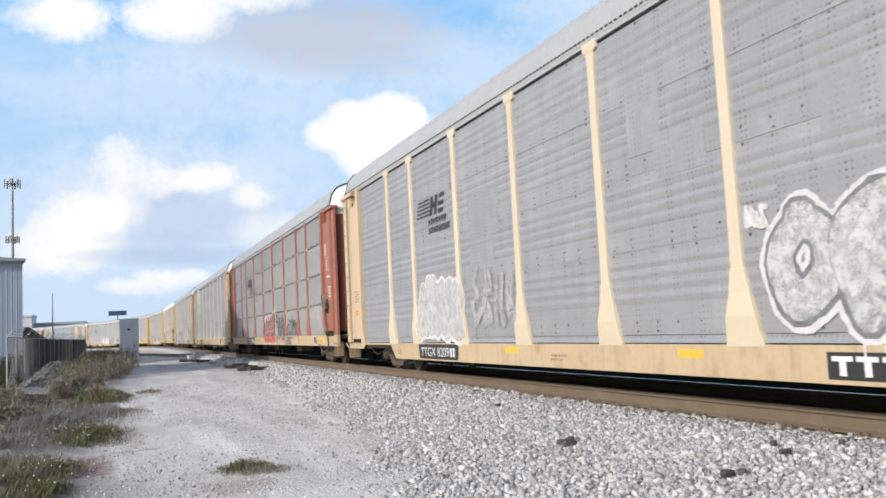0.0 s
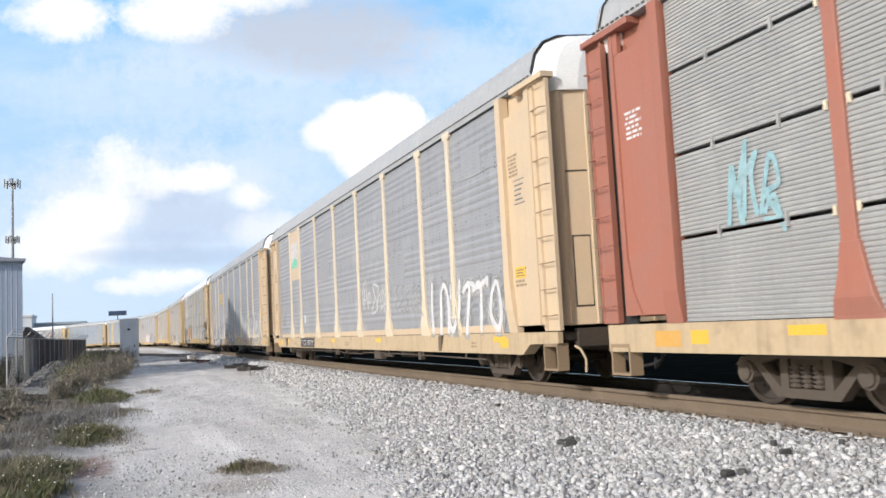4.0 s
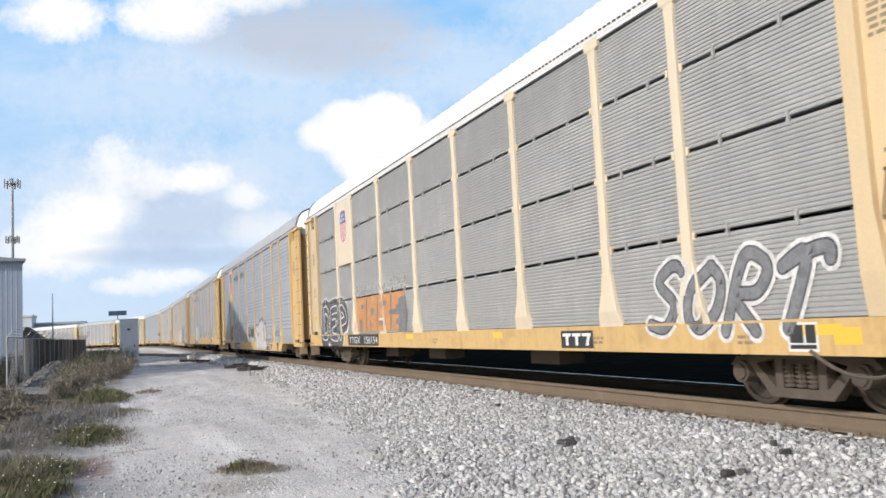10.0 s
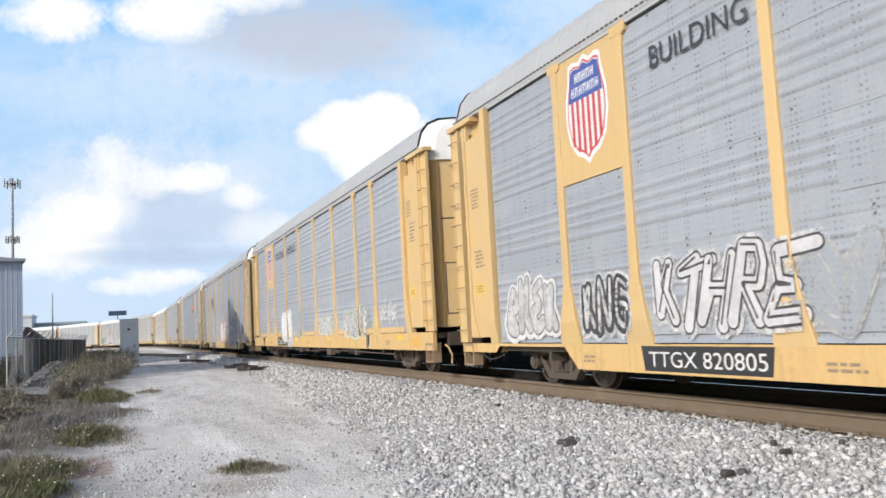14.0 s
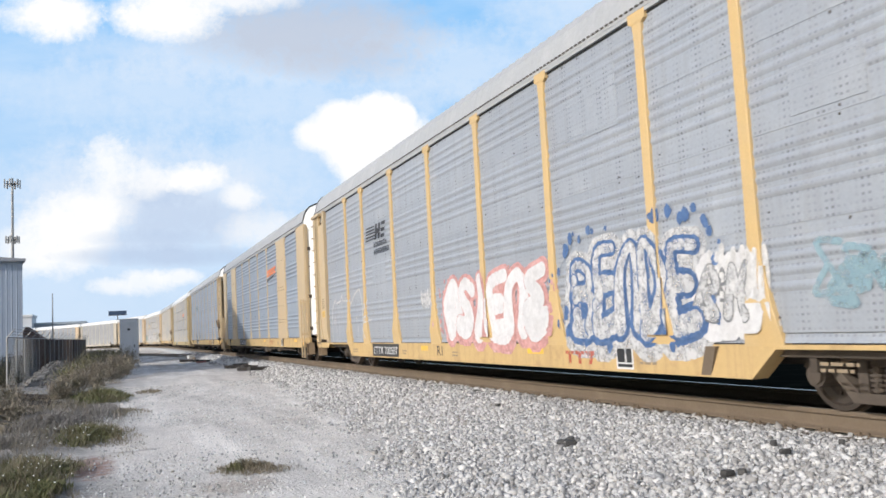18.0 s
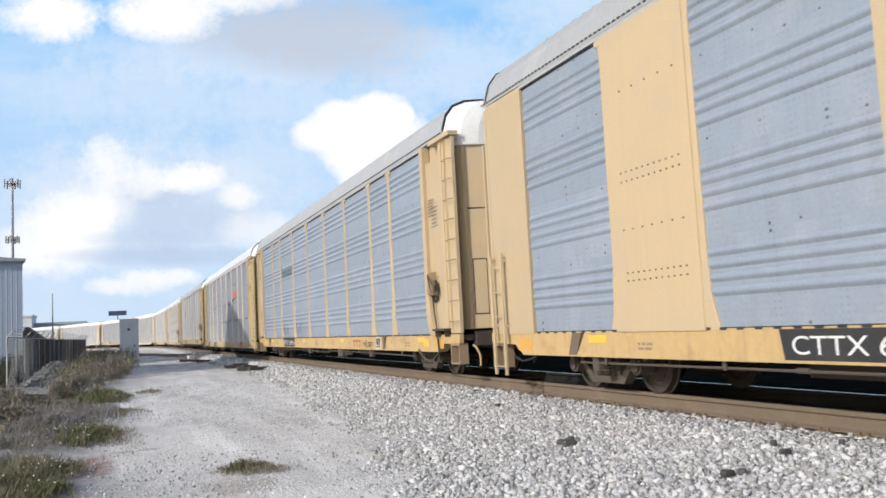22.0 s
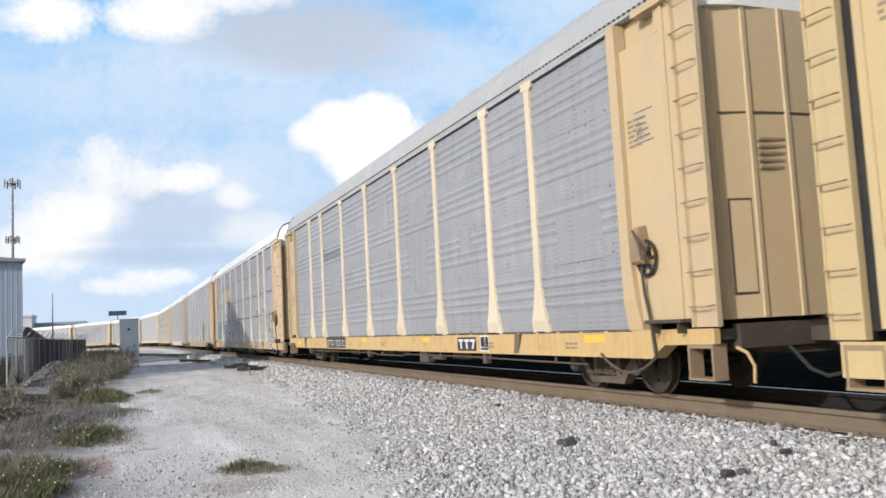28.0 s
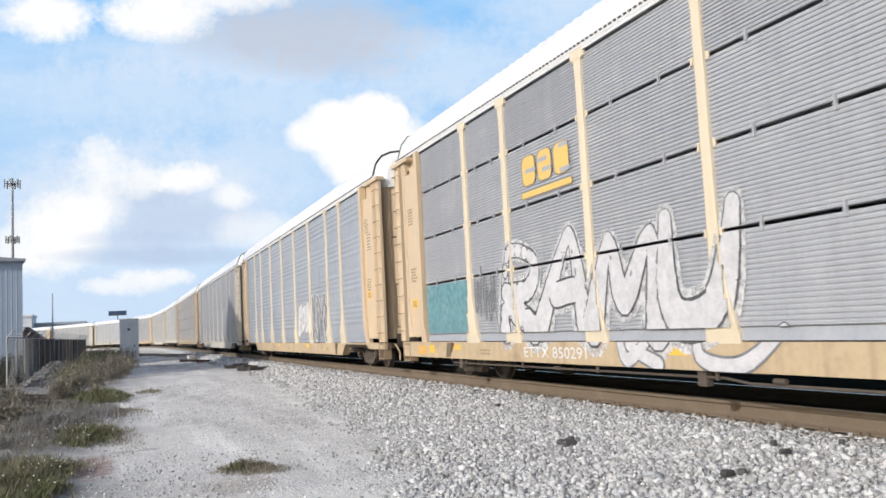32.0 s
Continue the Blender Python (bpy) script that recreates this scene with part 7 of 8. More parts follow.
def flecks(spec, car, y, z, width, height, mat, seed, n, size=0.07):
    """Loose dabs of paint scattered round a piece."""
    rng = random.Random(seed)
    P = Paint(spec, y)
    for q in range(n):
        a = q * math.tau / n + rng.uniform(-0.15, 0.15)
        r = rng.uniform(0.98, 1.2)
        u, v = width / 2 + math.copysign(abs(math.cos(a)) ** 0.6, math.cos(a)) * width / 2 * r, z + height / 2 + math.copysign(abs(math.sin(a)) ** 0.6, math.sin(a)) * height / 2 * r
        d = size * rng.uniform(0.5, 1.5)
        P.poly([(u + d * math.cos(b) * rng.uniform(0.6, 1.0), v + d * math.sin(b) * rng.uniform(0.7, 1.2)) for b in [j * math.tau / 7 for j in range(7)]])
    tagged(P.put("graffito_fleck", mat, car, 1.2), kind="stuff")


def fingers(spec, car, y):
    """A red piece of tall lobes with thin white outlines; the lobes hang down over the sill."""
    zb, z1, z0 = FRAMES[spec["frame"]]
    back, top, low, line = (Paint(spec, y) for _ in range(4))
    n, w = 6, 3.1
    st = w / n
    back.taper([(0.1, 0.72), (0.02, 1.3), (0.2, 1.9)], 0.22, 0.7, 1.2, 1.0)
    back.taper([(w + 0.08, 0.78), (w + 0.06, 1.5), (w - 0.1, 2.28)], 0.26, 0.7, 1.2, 1.0)
    for k in range(n):
        u, h = (k + 0.5) * st, 1.88 + 0.05 * k - (0.12 if k == 0 else 0)
        arch = [(u - st * 0.5, zb), (u - st * 0.46, h - 0.22), (u - st * 0.2, h), (u + st * 0.2, h), (u + st * 0.46, h - 0.22), (u + st * 0.5, zb)]
        back.fan([(p + (0.06 if p > u else -0.06), q + (0.10 if q > 1.5 else 0)) for p, q in arch])
        top.fan(arch)
        line.stroke(smoothed([(u - st * 0.5, zb + 0.05 + 0.18 * (k % 3)), *arch[1:5]], 3), 0.04)
        lobe = [(u - st * 0.5, zb), (u + st * 0.5, zb), (u + st * 0.52, z0 + 0.16), (u + st * 0.2, z0 + 0.06), (u - st * 0.2, z0 + 0.08), (u - st * 0.42, z0 + 0.2)]
        back.fan([(p, q - 0.04) for p, q in lobe])
        low.fan(lobe)
        line.stroke(smoothed([lobe[0], lobe[5], lobe[4], lobe[3]], 3), 0.035)
    # letter strokes across the lobes
    for pts in (((0.35, 1.35), (0.32, 1.12), (0.55, 1.18), (0.72, 1.28), (0.95, 1.2), (1.05, 1.32), (1.3, 1.28)), ((0.32, 1.5), (0.6, 1.6), (0.62, 1.85)), ((1.45, 1.1), (1.42, 1.42), (1.62, 1.55), (1.8, 1.42), (1.85, 1.12)), ((1.5, 1.0), (1.62, 1.28), (1.78, 1.02)), ((2.0, 1.5), (2.15, 1.25), (2.45, 1.2), (2.55, 1.6), (2.5, 2.0)), ((2.55, 1.2), (2.75, 1.5), (2.8, 2.1))):
        line.stroke(smoothed(pts, 3), 0.035)
    back.put("graffito_halo", chalk, car, 0, "white outline of a spray piece")
    top.put("graffito", maroon, car, 1, "dark red spray piece of tall lobes")
    low.put("graffito_foot", scarlet, car, 1, "bright red lobes on the sill")
    line.put("graffito_line", chalk, car, 2)


def wild(spec, car, bay, f, z, width, height, n, fill, mid, halo, thick, seed):
    """Interlocking angular strokes of a spray piece that cannot be read."""
    rng = random.Random(seed)
    A, B, C, D = (Paint(spec, along(bay, f)) for _ in range(4))
    step = width / n
    for i in range(n):
        pts, last = [], None
        for j in range(rng.choice((4, 5, 5, 6))):
            while True:
                c = (rng.choice((0.02, 0.45, 0.9)), rng.choice((0.0, 0.33, 0.66, 1.0)))
                if c != last and (last is None or abs(c[1] - last[1]) > 0.3):
                    break
            pts.append((step * i + (c[0] * 1.05 + 0.16 * c[1] + rng.uniform(-0.06, 0.06)) * step, z + (c[1] + rng.uniform(-0.06, 0.08)) * height))
            last = c
        pts = smoothed(pts, 3)
        A.stroke(pts, thick * 1.75)
        B.stroke(pts, thick * 1.4)
        C.stroke(pts, thick)
        D.stroke([(u - thick * 0.25, v + thick * 0.1) for u, v in pts], thick * 0.16)
    if halo:
        A.put("graffito_halo", halo, car, 0)
    B.put("graffito_edge", mid, car, 1)
    C.put("graffito", fill, car, 2, "angular spray-painted graffito")
    D.put("graffito_line", mid, car, 3)


def bars_text(spec, car, y, z, width, height, rows, mat, seed, name="small_marking", dx=0.0):
    """Rows of small writing too fine to read."""
    rng = random.Random(seed)
    P = Paint({"frame": spec["frame"], "style": "", "ribs": spec["style"] == "ribs"}, y)
    rh = height / rows
    for r in range(rows):
        u = rng.uniform(0, width * 0.08)
        end = width * rng.uniform(0.75, 1.0)
        while u < end:
            w = rng.uniform(0.05, 0.16)
            P.bar(u, z + r * rh, min(w, end - u), rh * 0.55)
            u += w + 0.03
    ob = P.put(name, mat, car, 0)
    if ob and dx:
        ob.matrix_basis = pose(dx, 0, 0)
    return ob


def horse_bars(spec, car, bay, f, z, size):
    """Emblem of slanted bars and two blocks, with two rows of small lettering."""
    y = along(bay, f)
    P, Q = Paint({"frame": spec["frame"], "style": "", "ribs": spec["style"] == "ribs"}, y), Paint({"frame": spec["frame"], "style": "", "ribs": spec["style"] == "ribs"}, y)
    for k in range(5):
        P.bar(0.03 * k, z + 0.42 + 0.085 * k, size * (0.52 - 0.02 * k), 0.04, 0.02)
    P.bar(size * 0.50, z + 0.40, size * 0.09, 0.42, 0.12).bar(size * 0.66, z + 0.40, size * 0.09, 0.42, 0.12).bar(size * 0.56, z + 0.55, size * 0.14, 0.14, -0.02)
    P.bar(size * 0.80, z + 0.40, size * 0.18, 0.09, 0.02).bar(size * 0.82, z + 0.56, size * 0.18, 0.09, 0.02).bar(size * 0.86, z + 0.73, size * 0.18, 0.09, 0.02)
    P.put("emblem", lettering, car, 0, "black slanted railway emblem")
    for r, n in ((0.19, 7), (-0.01, 8)):
        for k in range(n):
            u = size * 0.44 + k * size * 0.094
            Q.bar(u, z + r, size * 0.020, 0.14, 0.015).bar(u + size * 0.044, z + r, size * 0.020, 0.14, 0.015)
            Q.bar(u + size * 0.01, z + r + (0.11 if k % 2 else 0.055), size * 0.05, 0.03)
    Q.put("emblem_lettering", lettering, car, 0)


def block_mark(spec, car, bay, f, z, w, h):
    """Three golden blocks over a golden bar, edged in black."""
    y = along(bay, f)
    P, Q, R = (Paint({"frame": spec["frame"], "style": "", "ribs": spec["style"] == "ribs"}, y) for _ in range(3))
    def block(u, sx, sy):
        return [(u + w / 6 + sx * math.copysign(abs(math.cos(a)) ** 0.5, math.cos(a)), z + h * 0.62 + sy * math.copysign(abs(math.sin(a)) ** 0.5, math.sin(a))) for a in [(j + 0.5) * math.tau / 16 for j in range(16)]]
    for k in range(3):
        u = k * w / 3
        P.fan(block(u, w * 0.150, h * 0.365))
        Q.fan(block(u, w * 0.135, h * 0.34))
        R.bar(u + w * (0.10, 0.04, 0.13)[k], z + h * (0.56, 0.70, 0.30)[k], w * 0.19, h * 0.10)
        R.bar(u + w * (0.16, 0.12, 0.13)[k], z + h * (0.56, 0.46, 0.84)[k], w * 0.17, h * 0.10)
    P.bar(-0.02, z - 0.02, w + 0.04, h * 0.165)
    Q.bar(0, z, w, h * 0.13)
    P.put("emblem_edge", stencil_brown, car, 0)
    Q.put("emblem", gold, car, 1, "golden block emblem over a golden bar")
    R.put("emblem_gap", spec["skin"], car, 2)


def shield(spec, car, bay, z, plate_lo, size=1.0):
    """A shield of stripes on a painted board that fills the top of a bay."""
    w = BAYS[bay]
    y = along(bay, 0)
    part("emblem_board", Shape().box(SIDE - 0.033, SIDE, along(bay, 0.96), along(bay, 0.04), plate_lo, EAVE - 0.06), spec.get("board_paint", spec["body"]), car, "painted emblem board")
    cu = w / 2
    def ring(s):
        pts = [(-0.36, 0.55), (-0.26, 0.58), (-0.12, 0.55), (0, 0.62), (0.12, 0.55), (0.26, 0.58), (0.36, 0.55), (0.39, 0.35), (0.46, 0.12), (0.47, -0.15), (0.40, -0.40), (0.26, -0.56), (0.10, -0.62), (0, -0.70), (-0.10, -0.62), (-0.26, -0.56), (-0.40, -0.40), (-0.47, -0.15), (-0.46, 0.12), (-0.39, 0.35)]
        return [(cu + a * s * size, z + b * s * size) for a, b in pts]
    flat = {"frame": spec["frame"], "style": "", "ribs": False, "board": True}
    Paint(flat, y).poly(ring(1.32)).put("shield_edge", label_white, car, 0)
    Paint(flat, y).poly(ring(1.19)).put("shield_line", shield_red, car, 1)
    Paint(flat, y).poly(ring(1.13)).put("shield", label_white, car, 2, "white shield emblem")
    for k in range(6):
        u = (k - 2.5) * 0.158
        lo = -0.70 * 1.13 + 0.22 * (abs(u) / 0.45) ** 2 + 0.03
        Paint(flat, y).bar(cu + (u - 0.04) * size, z + lo * size, 0.08 * size, (0.12 - lo) * size).put("shield_stripe", shield_red, car, 3, "red stripe of the shield")
    top = [(-0.51, 0.12), (0.51, 0.12), (0.44, 0.40), (0.40, 0.60), (0.29, 0.64), (0.14, 0.61), (0, 0.68), (-0.14, 0.61), (-0.29, 0.64), (-0.40, 0.60), (-0.44, 0.40)]
    Paint(flat, y).poly([(cu + a * size, z + b * size) for a, b in top]).put("shield_field", shield_blue, car, 3)
    P = Paint(flat, y)
    for r, n in ((0.19, 7), (0.40, 5)):
        for k in range(n):
            u = (k - (n - 1) / 2) * 0.12
            P.bar(cu + (u - 0.04) * size, z + r * size, 0.025 * size, 0.15 * size, 0.01)
            P.bar(cu + (u + 0.02) * size, z + r * size, 0.022 * size, 0.15 * size, 0.01)
            P.bar(cu + (u - 0.04) * size, z + (r + (0.12 if k % 2 else 0.06)) * size, 0.08 * size, 0.03 * size)
    P.put("shield_lettering", label_white, car, 4)


def word_bars(spec, car, bay, f, z, w, h, mat):
    """A brand word as thin plain shapes of its size, slant and spacing."""
    y, st = along(bay, f), w / 8
    for k in range(8):
        P = Paint({"frame": spec["frame"], "style": "", "ribs": spec["style"] == "ribs"}, y)
        u, hh = k * st, h if k == 0 else h * 0.62
        P.bar(u, z, 0.055, hh, 0.05).bar(u + st * (0.5 if k % 3 else 0.42), z, 0.05, hh * (1.0 if k % 2 else 0.8), 0.05)
        P.bar(u + 0.02, z + hh * (0.82 if k else 0.88), st * 0.5, 0.05, 0.01)
        P.put("emblem_shape", mat, car, 0, "dark green shape of a brand word")


def swoosh(spec, car, bay, z):
    """Four slanted orange blocks, each cut by slits, over a dark wedge that thins to a point."""
    w = BAYS[bay]
    flat = {"frame": spec["frame"], "style": "", "ribs": spec["style"] == "ribs"}
    Paint(flat, along(bay)).poly([(0.06, z - 0.21), (0.16, z - 0.22), (w - 0.35, z + 0.03), (w - 0.36, z + 0.045), (0.9, z - 0.04), (0.16, z - 0.07)]).put("emblem_shade", smoke, car, 0)
    st = (w - 0.45) / 4
    for k in range(4):
        P = Paint(flat, along(bay))
        u, b, h = 0.16 + k * st, z + 0.02 + 0.02 * k, 0.31
        P.bar(u, b, st * 0.82, h * 0.30, 0.03).bar(u + 0.05, b + h * 0.62, st * 0.82, h * 0.38, 0.04)
        P.bar(u + 0.03, b + h * 0.28, st * (0.36 if k % 2 else 0.30), h * 0.36, 0.035)
        if k < 3:
            P.bar(u + st * 0.6, b + h * 0.28, st * 0.22, h * 0.36, 0.035)
        P.put("emblem_block", flame, car, 1, "orange slanted emblem block")


def board(spec, car, bay, f, w=0.42):
    """Small black and white data boards and the builder's mark on the sill."""
    zb, z1, z0 = FRAMES[spec["frame"]]
    flat, y, h = {"frame": spec["frame"], "style": "", "ribs": spec["style"] == "ribs"}, along(bay, f), (z1 - z0) * 0.8
    z = z0 + (z1 - z0) * 0.1
    Paint(flat, y).bar(0, z, w, h).put("data_board", label_white, car, 0, "small white data board")
    Paint(flat, y).bar(0.03, z + h * 0.3, w * 0.45, h * 0.62).bar(w * 0.6, z + h * 0.3, w * 0.32, h * 0.62).bar(0.03, z + 0.03, w * 0.86, h * 0.14).put("data_board_panel", plate_black, car, 1)


def maker_mark(spec, car, bay, f, mat, boxed):
    zb, z1, z0 = FRAMES[spec["frame"]]
    flat, y, h = {"frame": spec["frame"], "style": "", "ribs": spec["style"] == "ribs"}, along(bay, f), (z1 - z0) * 0.5
    z = z0 + (z1 - z0) * 0.22
    if boxed:
        Paint(flat, y).bar(-0.06, z - 0.04, 0.98, h + 0.08).put("mark_panel", plate_black, car, 0)
    P = Paint(flat, y)
    for k in range(3):
        P.bar(0.30 * k, z + h * 0.74, 0.26, h * 0.26).bar(0.30 * k + 0.09, z, 0.085, h * 0.76, 0.0 if k < 2 else 0.06)
    P.put("maker_mark", mat if boxed else worn_red, car, 1)


def common_marks(k, spec, car):
    """What every wagon carries: reflectors on the sill, stencils and warning labels on the ends."""
    zb, z1, z0 = FRAMES[spec["frame"]]
    rng = random.Random(500 + k)
    flat = {"frame": spec["frame"], "style": "", "ribs": spec["style"] == "ribs"}
    for bay in (3, 5) if spec["frame"] == "deep" else (0, 3, 5, 8):
        w = rng.uniform(0.38, 0.6)
        Paint(flat, along(bay, rng.uniform(0.5, 0.75))).bar(0, z1 - 0.17, w, 0.11).put("reflector", bright, car, 0, "yellow reflective strip")
    for e, y in ((1, HALF - ENDS + 0.95), (-1, -HALF + ENDS - 0.35)):
        ink_mat = label_white if spec["body"].name == "red_brown_paint" else stencil_brown
        if rng.random() < 0.8:
            bars_text(spec, car, y, rng.uniform(1.7, 2.4), 0.45, 0.36, 5, ink_mat, k * 7 + e, "stencil", -0.004)
        if rng.random() < 0.8:
            bars_text(spec, car, y + 0.05, rng.uniform(3.4, 3.9), 0.4, 0.42, 6, ink_mat, k * 11 + e, "stencil", -0.004)
        lz = (1.45 if e > 0 else 1.85) + rng.uniform(0, 0.3)
        if spec["body"].name != "red_brown_paint":
            ob = Paint(flat, y).bar(0, lz, 0.40, 0.2).put("warning_label", bright, car, 1, "yellow warning label")
            ob.matrix_basis = pose(-0.004, 0, 0)
            ob = Paint(flat, y).bar(0.04, lz + 0.03, 0.32, 0.025).bar(0.04, lz + 0.08, 0.28, 0.025).bar(0.04, lz + 0.13, 0.30, 0.025).put("stencil", stencil_brown, car, 2)
            ob.matrix_basis = pose(-0.004, 0, 0)
    # warm patches and yellow plates on the sill's ends, a framed placard on the front end plate
    for bay, f in () if spec["frame"] == "deep" else ((8, 1.12), (0, -0.25)):
        if rng.random() < 0.8:
            Paint(flat, along(bay, f)).bar(0, z0 + (z1 - z0) * 0.2, 0.55, (z1 - z0) * 0.55).put("paint_patch", ochre, car, 0, "faded orange paint patch")
        if rng.random() < 0.7:
            Paint(flat, along(bay, f) + (0.75 if bay else -0.75)).bar(0, z0 + (z1 - z0) * 0.3, 0.34, 0.17).put("sill_label", bright, car, 0, "yellow label")
    P = Paint(flat, -HALF + ENDS - 0.48)
    zz = 3.3 + rng.uniform(-0.1, 0.25)
    P.bar(0, zz, 0.42, 0.02).bar(0, zz + 0.42, 0.42, 0.02)
    for r in range(4):
        P.bar(0.03, zz + 0.07 + 0.085 * r, rng.uniform(0.22, 0.36), 0.03)
    ob = P.put("placard", label_white if spec["body"].name == "red_brown_paint" else slate, car, 0, "small framed stencil")
    ob.matrix_basis = pose(-0.006, 0, 0)
    for e in (1, -1):
        s = Shape()
        r2 = random.Random(k * 3 + e)
        for r in range(5):
            s.box(-0.72, -0.72 + r2.uniform(0.35, 0.52), HALF - 0.09, HALF - 0.012, 2.9 + r * 0.09, 2.935 + r * 0.09)
        if e < 0 or spec["body"].name != "red_brown_paint":
            ob = part("door_stencil", s, stencil_brown if spec["body"].name != "red_brown_paint" else label_white, car)
        else:
            ob = part("door_stencil", s, label_white, car)
        ob.matrix_basis = pose(0, 0, 0) if e > 0 else Matrix.Scale(-1, 4, (0, 1, 0))
    if spec["style"] == "ribs" or k in (11,):
        P = Paint(flat, along(0))
        u, L = 0.1, EDGE[0] - EDGE[9]
        while u < L - 0.2:
            P.bar(u, zb - 0.02, 0.12 if k == 8 else 0.62, 0.035)
            u += 0.29 if k == 8 else 0.72
        P.put("drain_slot", black, car, 0)
    for bay, f in ((1, 0.2), (3, 0.15), (4, 0.35), (6, 0.82), (8, 0.3)):
        if rng.random() < 0.75:
            bars_text(spec, car, along(bay, f), z0 + (z1 - z0) * 0.3, rng.uniform(0.3, 0.6), 0.13, 2, stencil_brown, k * 13 + bay, "stencil", -0.001)
    # pressed stake pockets on the sill
    if spec["frame"] != "high":
        for bay in (7,) if spec["frame"] == "deep" else (0, 7):
            part("stake_pocket", Shape().loft([[(SIDE - 0.09 if z > z0 + 0.1 else SIDE - 0.03, along(bay, f), z) for f, z in ((0.62, z1 - 0.02), (0.52, z1 - 0.02), (0.42, z0 + 0.02), (0.52, z0 + 0.02))], [(SIDE, along(bay, f), z) for f, z in ((0.62, z1 - 0.02), (0.52, z1 - 0.02), (0.42, z0 + 0.02), (0.52, z0 + 0.02))]]), rust, car)


def paint_train():
    for k in range(14):
        common_marks(k, SPECS[k], cars[k][0])
    P = [(SPECS[k], cars[k][0]) for k in range(14)]
    A, B, C, D, E, F, G, H, I, J, K, L, M, N = P
    flat = lambda s: {"frame": s["frame"], "style": "", "ribs": s["style"] == "ribs"}
    # first wagon
    horse_bars(*A, 2, 0.13, 3.24, 1.75)
    number(*A, 2, 0.10, 2.2, "TTGX 8209", bars=2)
    burner(*A, 6.62, 1.15, 2.45, 0.85, "fhabd", wash, film_white, 1, 0.40, 0.03, bare_white, 0.06, core=bare_white, mess=0.1)
    burner(*A, 3.6, 1.2, 2.1, 0.9, "bdac", faint, None, 2, 0.16, core=slate)
    burner(*A, -4.75, 1.15, 3.2, 1.0, "OeSD", film_white, slate, 3, 0.36, 0.022, bare_white, 0.06, slate, 0.03, core=slate, drips=8, fat=1.1, gap=1.05, mess=0.1)
    scrawl(*A, 6, 0.06, 2.02, 0.35, 0.3, chalk, 103, 3, 0.06)
    maker_mark(*A, 6, 0.45, label_white, True)
    # red-brown wagon
    horse_bars(*B, 2, 0.13, 3.28, 1.75)
    number(*B, 2, 0.02, 2.5, "TTGX 973526")
    fingers(*B, 1.32)
    scrawl(*B, 5, 0.12, 1.38, 2.3, 0.62, slate, 5, 5, 0.10)
    scrawl(*B, 5, 0.16, 0.74, 2.2, 0.75, slate, 105, 5, 0.10)
    scrawl(*B, 6, 0.1, 0.85, 2.3, 1.15, ink, 6, 6, 0.06)
    scrawl(*B, 2, 0.10, 1.25, 4.2, 0.85, chalk, 7, 9, 0.04)
    scrawl(*B, 2, 0.35, 2.7, 3.0, 1.1, faint, 8, 6, 0.06)
    scrawl(*B, 8, 0.10, 1.45, 1.8, 0.8, chalk, 9, 8, 0.045)
    scrawl(*B, 0, 0.35, 2.1, 0.8, 1.0, aqua, 10, 3, 0.07)
    board(*B, 8, 0.35)
    maker_mark(*B, 6, 0.1, label_white, True)
    for y, z, w, h in ((-HALF + 1.34, 2.95, 0.62, 0.16), (-HALF + 1.15, 2.3, 0.36, 0.4)):
        bars_text(*B, y, z, w, h, 4 if h > 0.2 else 1, label_white, int(z * 10), "stencil", -0.004)
    # emblem-board wagon
    part("emblem_board", Shape().box(SIDE - 0.03, SIDE, along(1, 0.96), along(1, 0.04), 3.25, EAVE - 0.06), cream, C[1], "cream emblem board")
    bd = dict(flat(C[0]), board=True)
    Paint(bd, along(1, 0.12)).poly([(0.1, 3.75), (1.3, 3.95), (1.35, 4.75), (0.05, 4.72)]).put("emblem", chalk, C[1], 0, "worn white and green emblem")
    Paint(bd, along(1, 0.12)).poly([(0.0, 3.72), (1.15, 3.74), (1.28, 3.98), (0.85, 4.12), (0.3, 3.98)]).put("emblem_hill", sea, C[1], 1)
    number(*C, 1, 0.93, 2.2, "TTGX 987797")
    scrawl(*C, 0, 0.2, 1.35, 0.8, 0.75, faint, 12, 4, 0.04)
    scrawl(*C, 5, 0.08, 1.55, 2.5, 0.95, chalk, 13, 5, 0.07)
    scrawl(*C, 6, 0.20, 1.5, 2.0, 0.8, faint, 14, 5, 0.06)
    Paint(flat(C[0]), along(2, 0.18)).bar(0, 1.5, 0.3, 0.30).put("small_sign", label_white, C[1], 0)
    burner(*C, -7.2, 1.05, 4.1, 0.95, "InUTTO", bare_white, None, 15, 0.12, 0.02, faint, 0.06, mess=0.1)
    # long white graffito
    block_mark(*D, 2, 0.20, 3.35, 1.8, 0.74)
    number(*D, 2, 0.08, 1.45, "TTGX  985627")
    burner(*D, 11.6, 0.98, 5.1, 0.80, "hdacfbhga", (film_white, slate, haze_white, film_white, slate), bare_white, 16, 0.17, 0.035, slate, 0.03, slant=0.3, fat=1.3, gap=1.2, core=slate, mess=0.12, curve=1)
    burner(*D, 11.2, 0.62, 4.4, 0.42, "aIcIaI", (film_white, haze_white, bare_white), slate, 316, 0.2, 0.02, slant=0.2, mess=0.12, curve=1)
    burner(*D, 6.6, 1.12, 1.7, 0.95, "hfE", (film_white, slate), bare_white, 216, 0.17, 0.04, slate, 0.03, slant=0.25, gap=1.1, curve=1)
    scrawl(*D, 0, 0.30, 1.95, 0.8, 0.4, chalk, 116, 4, 0.05)
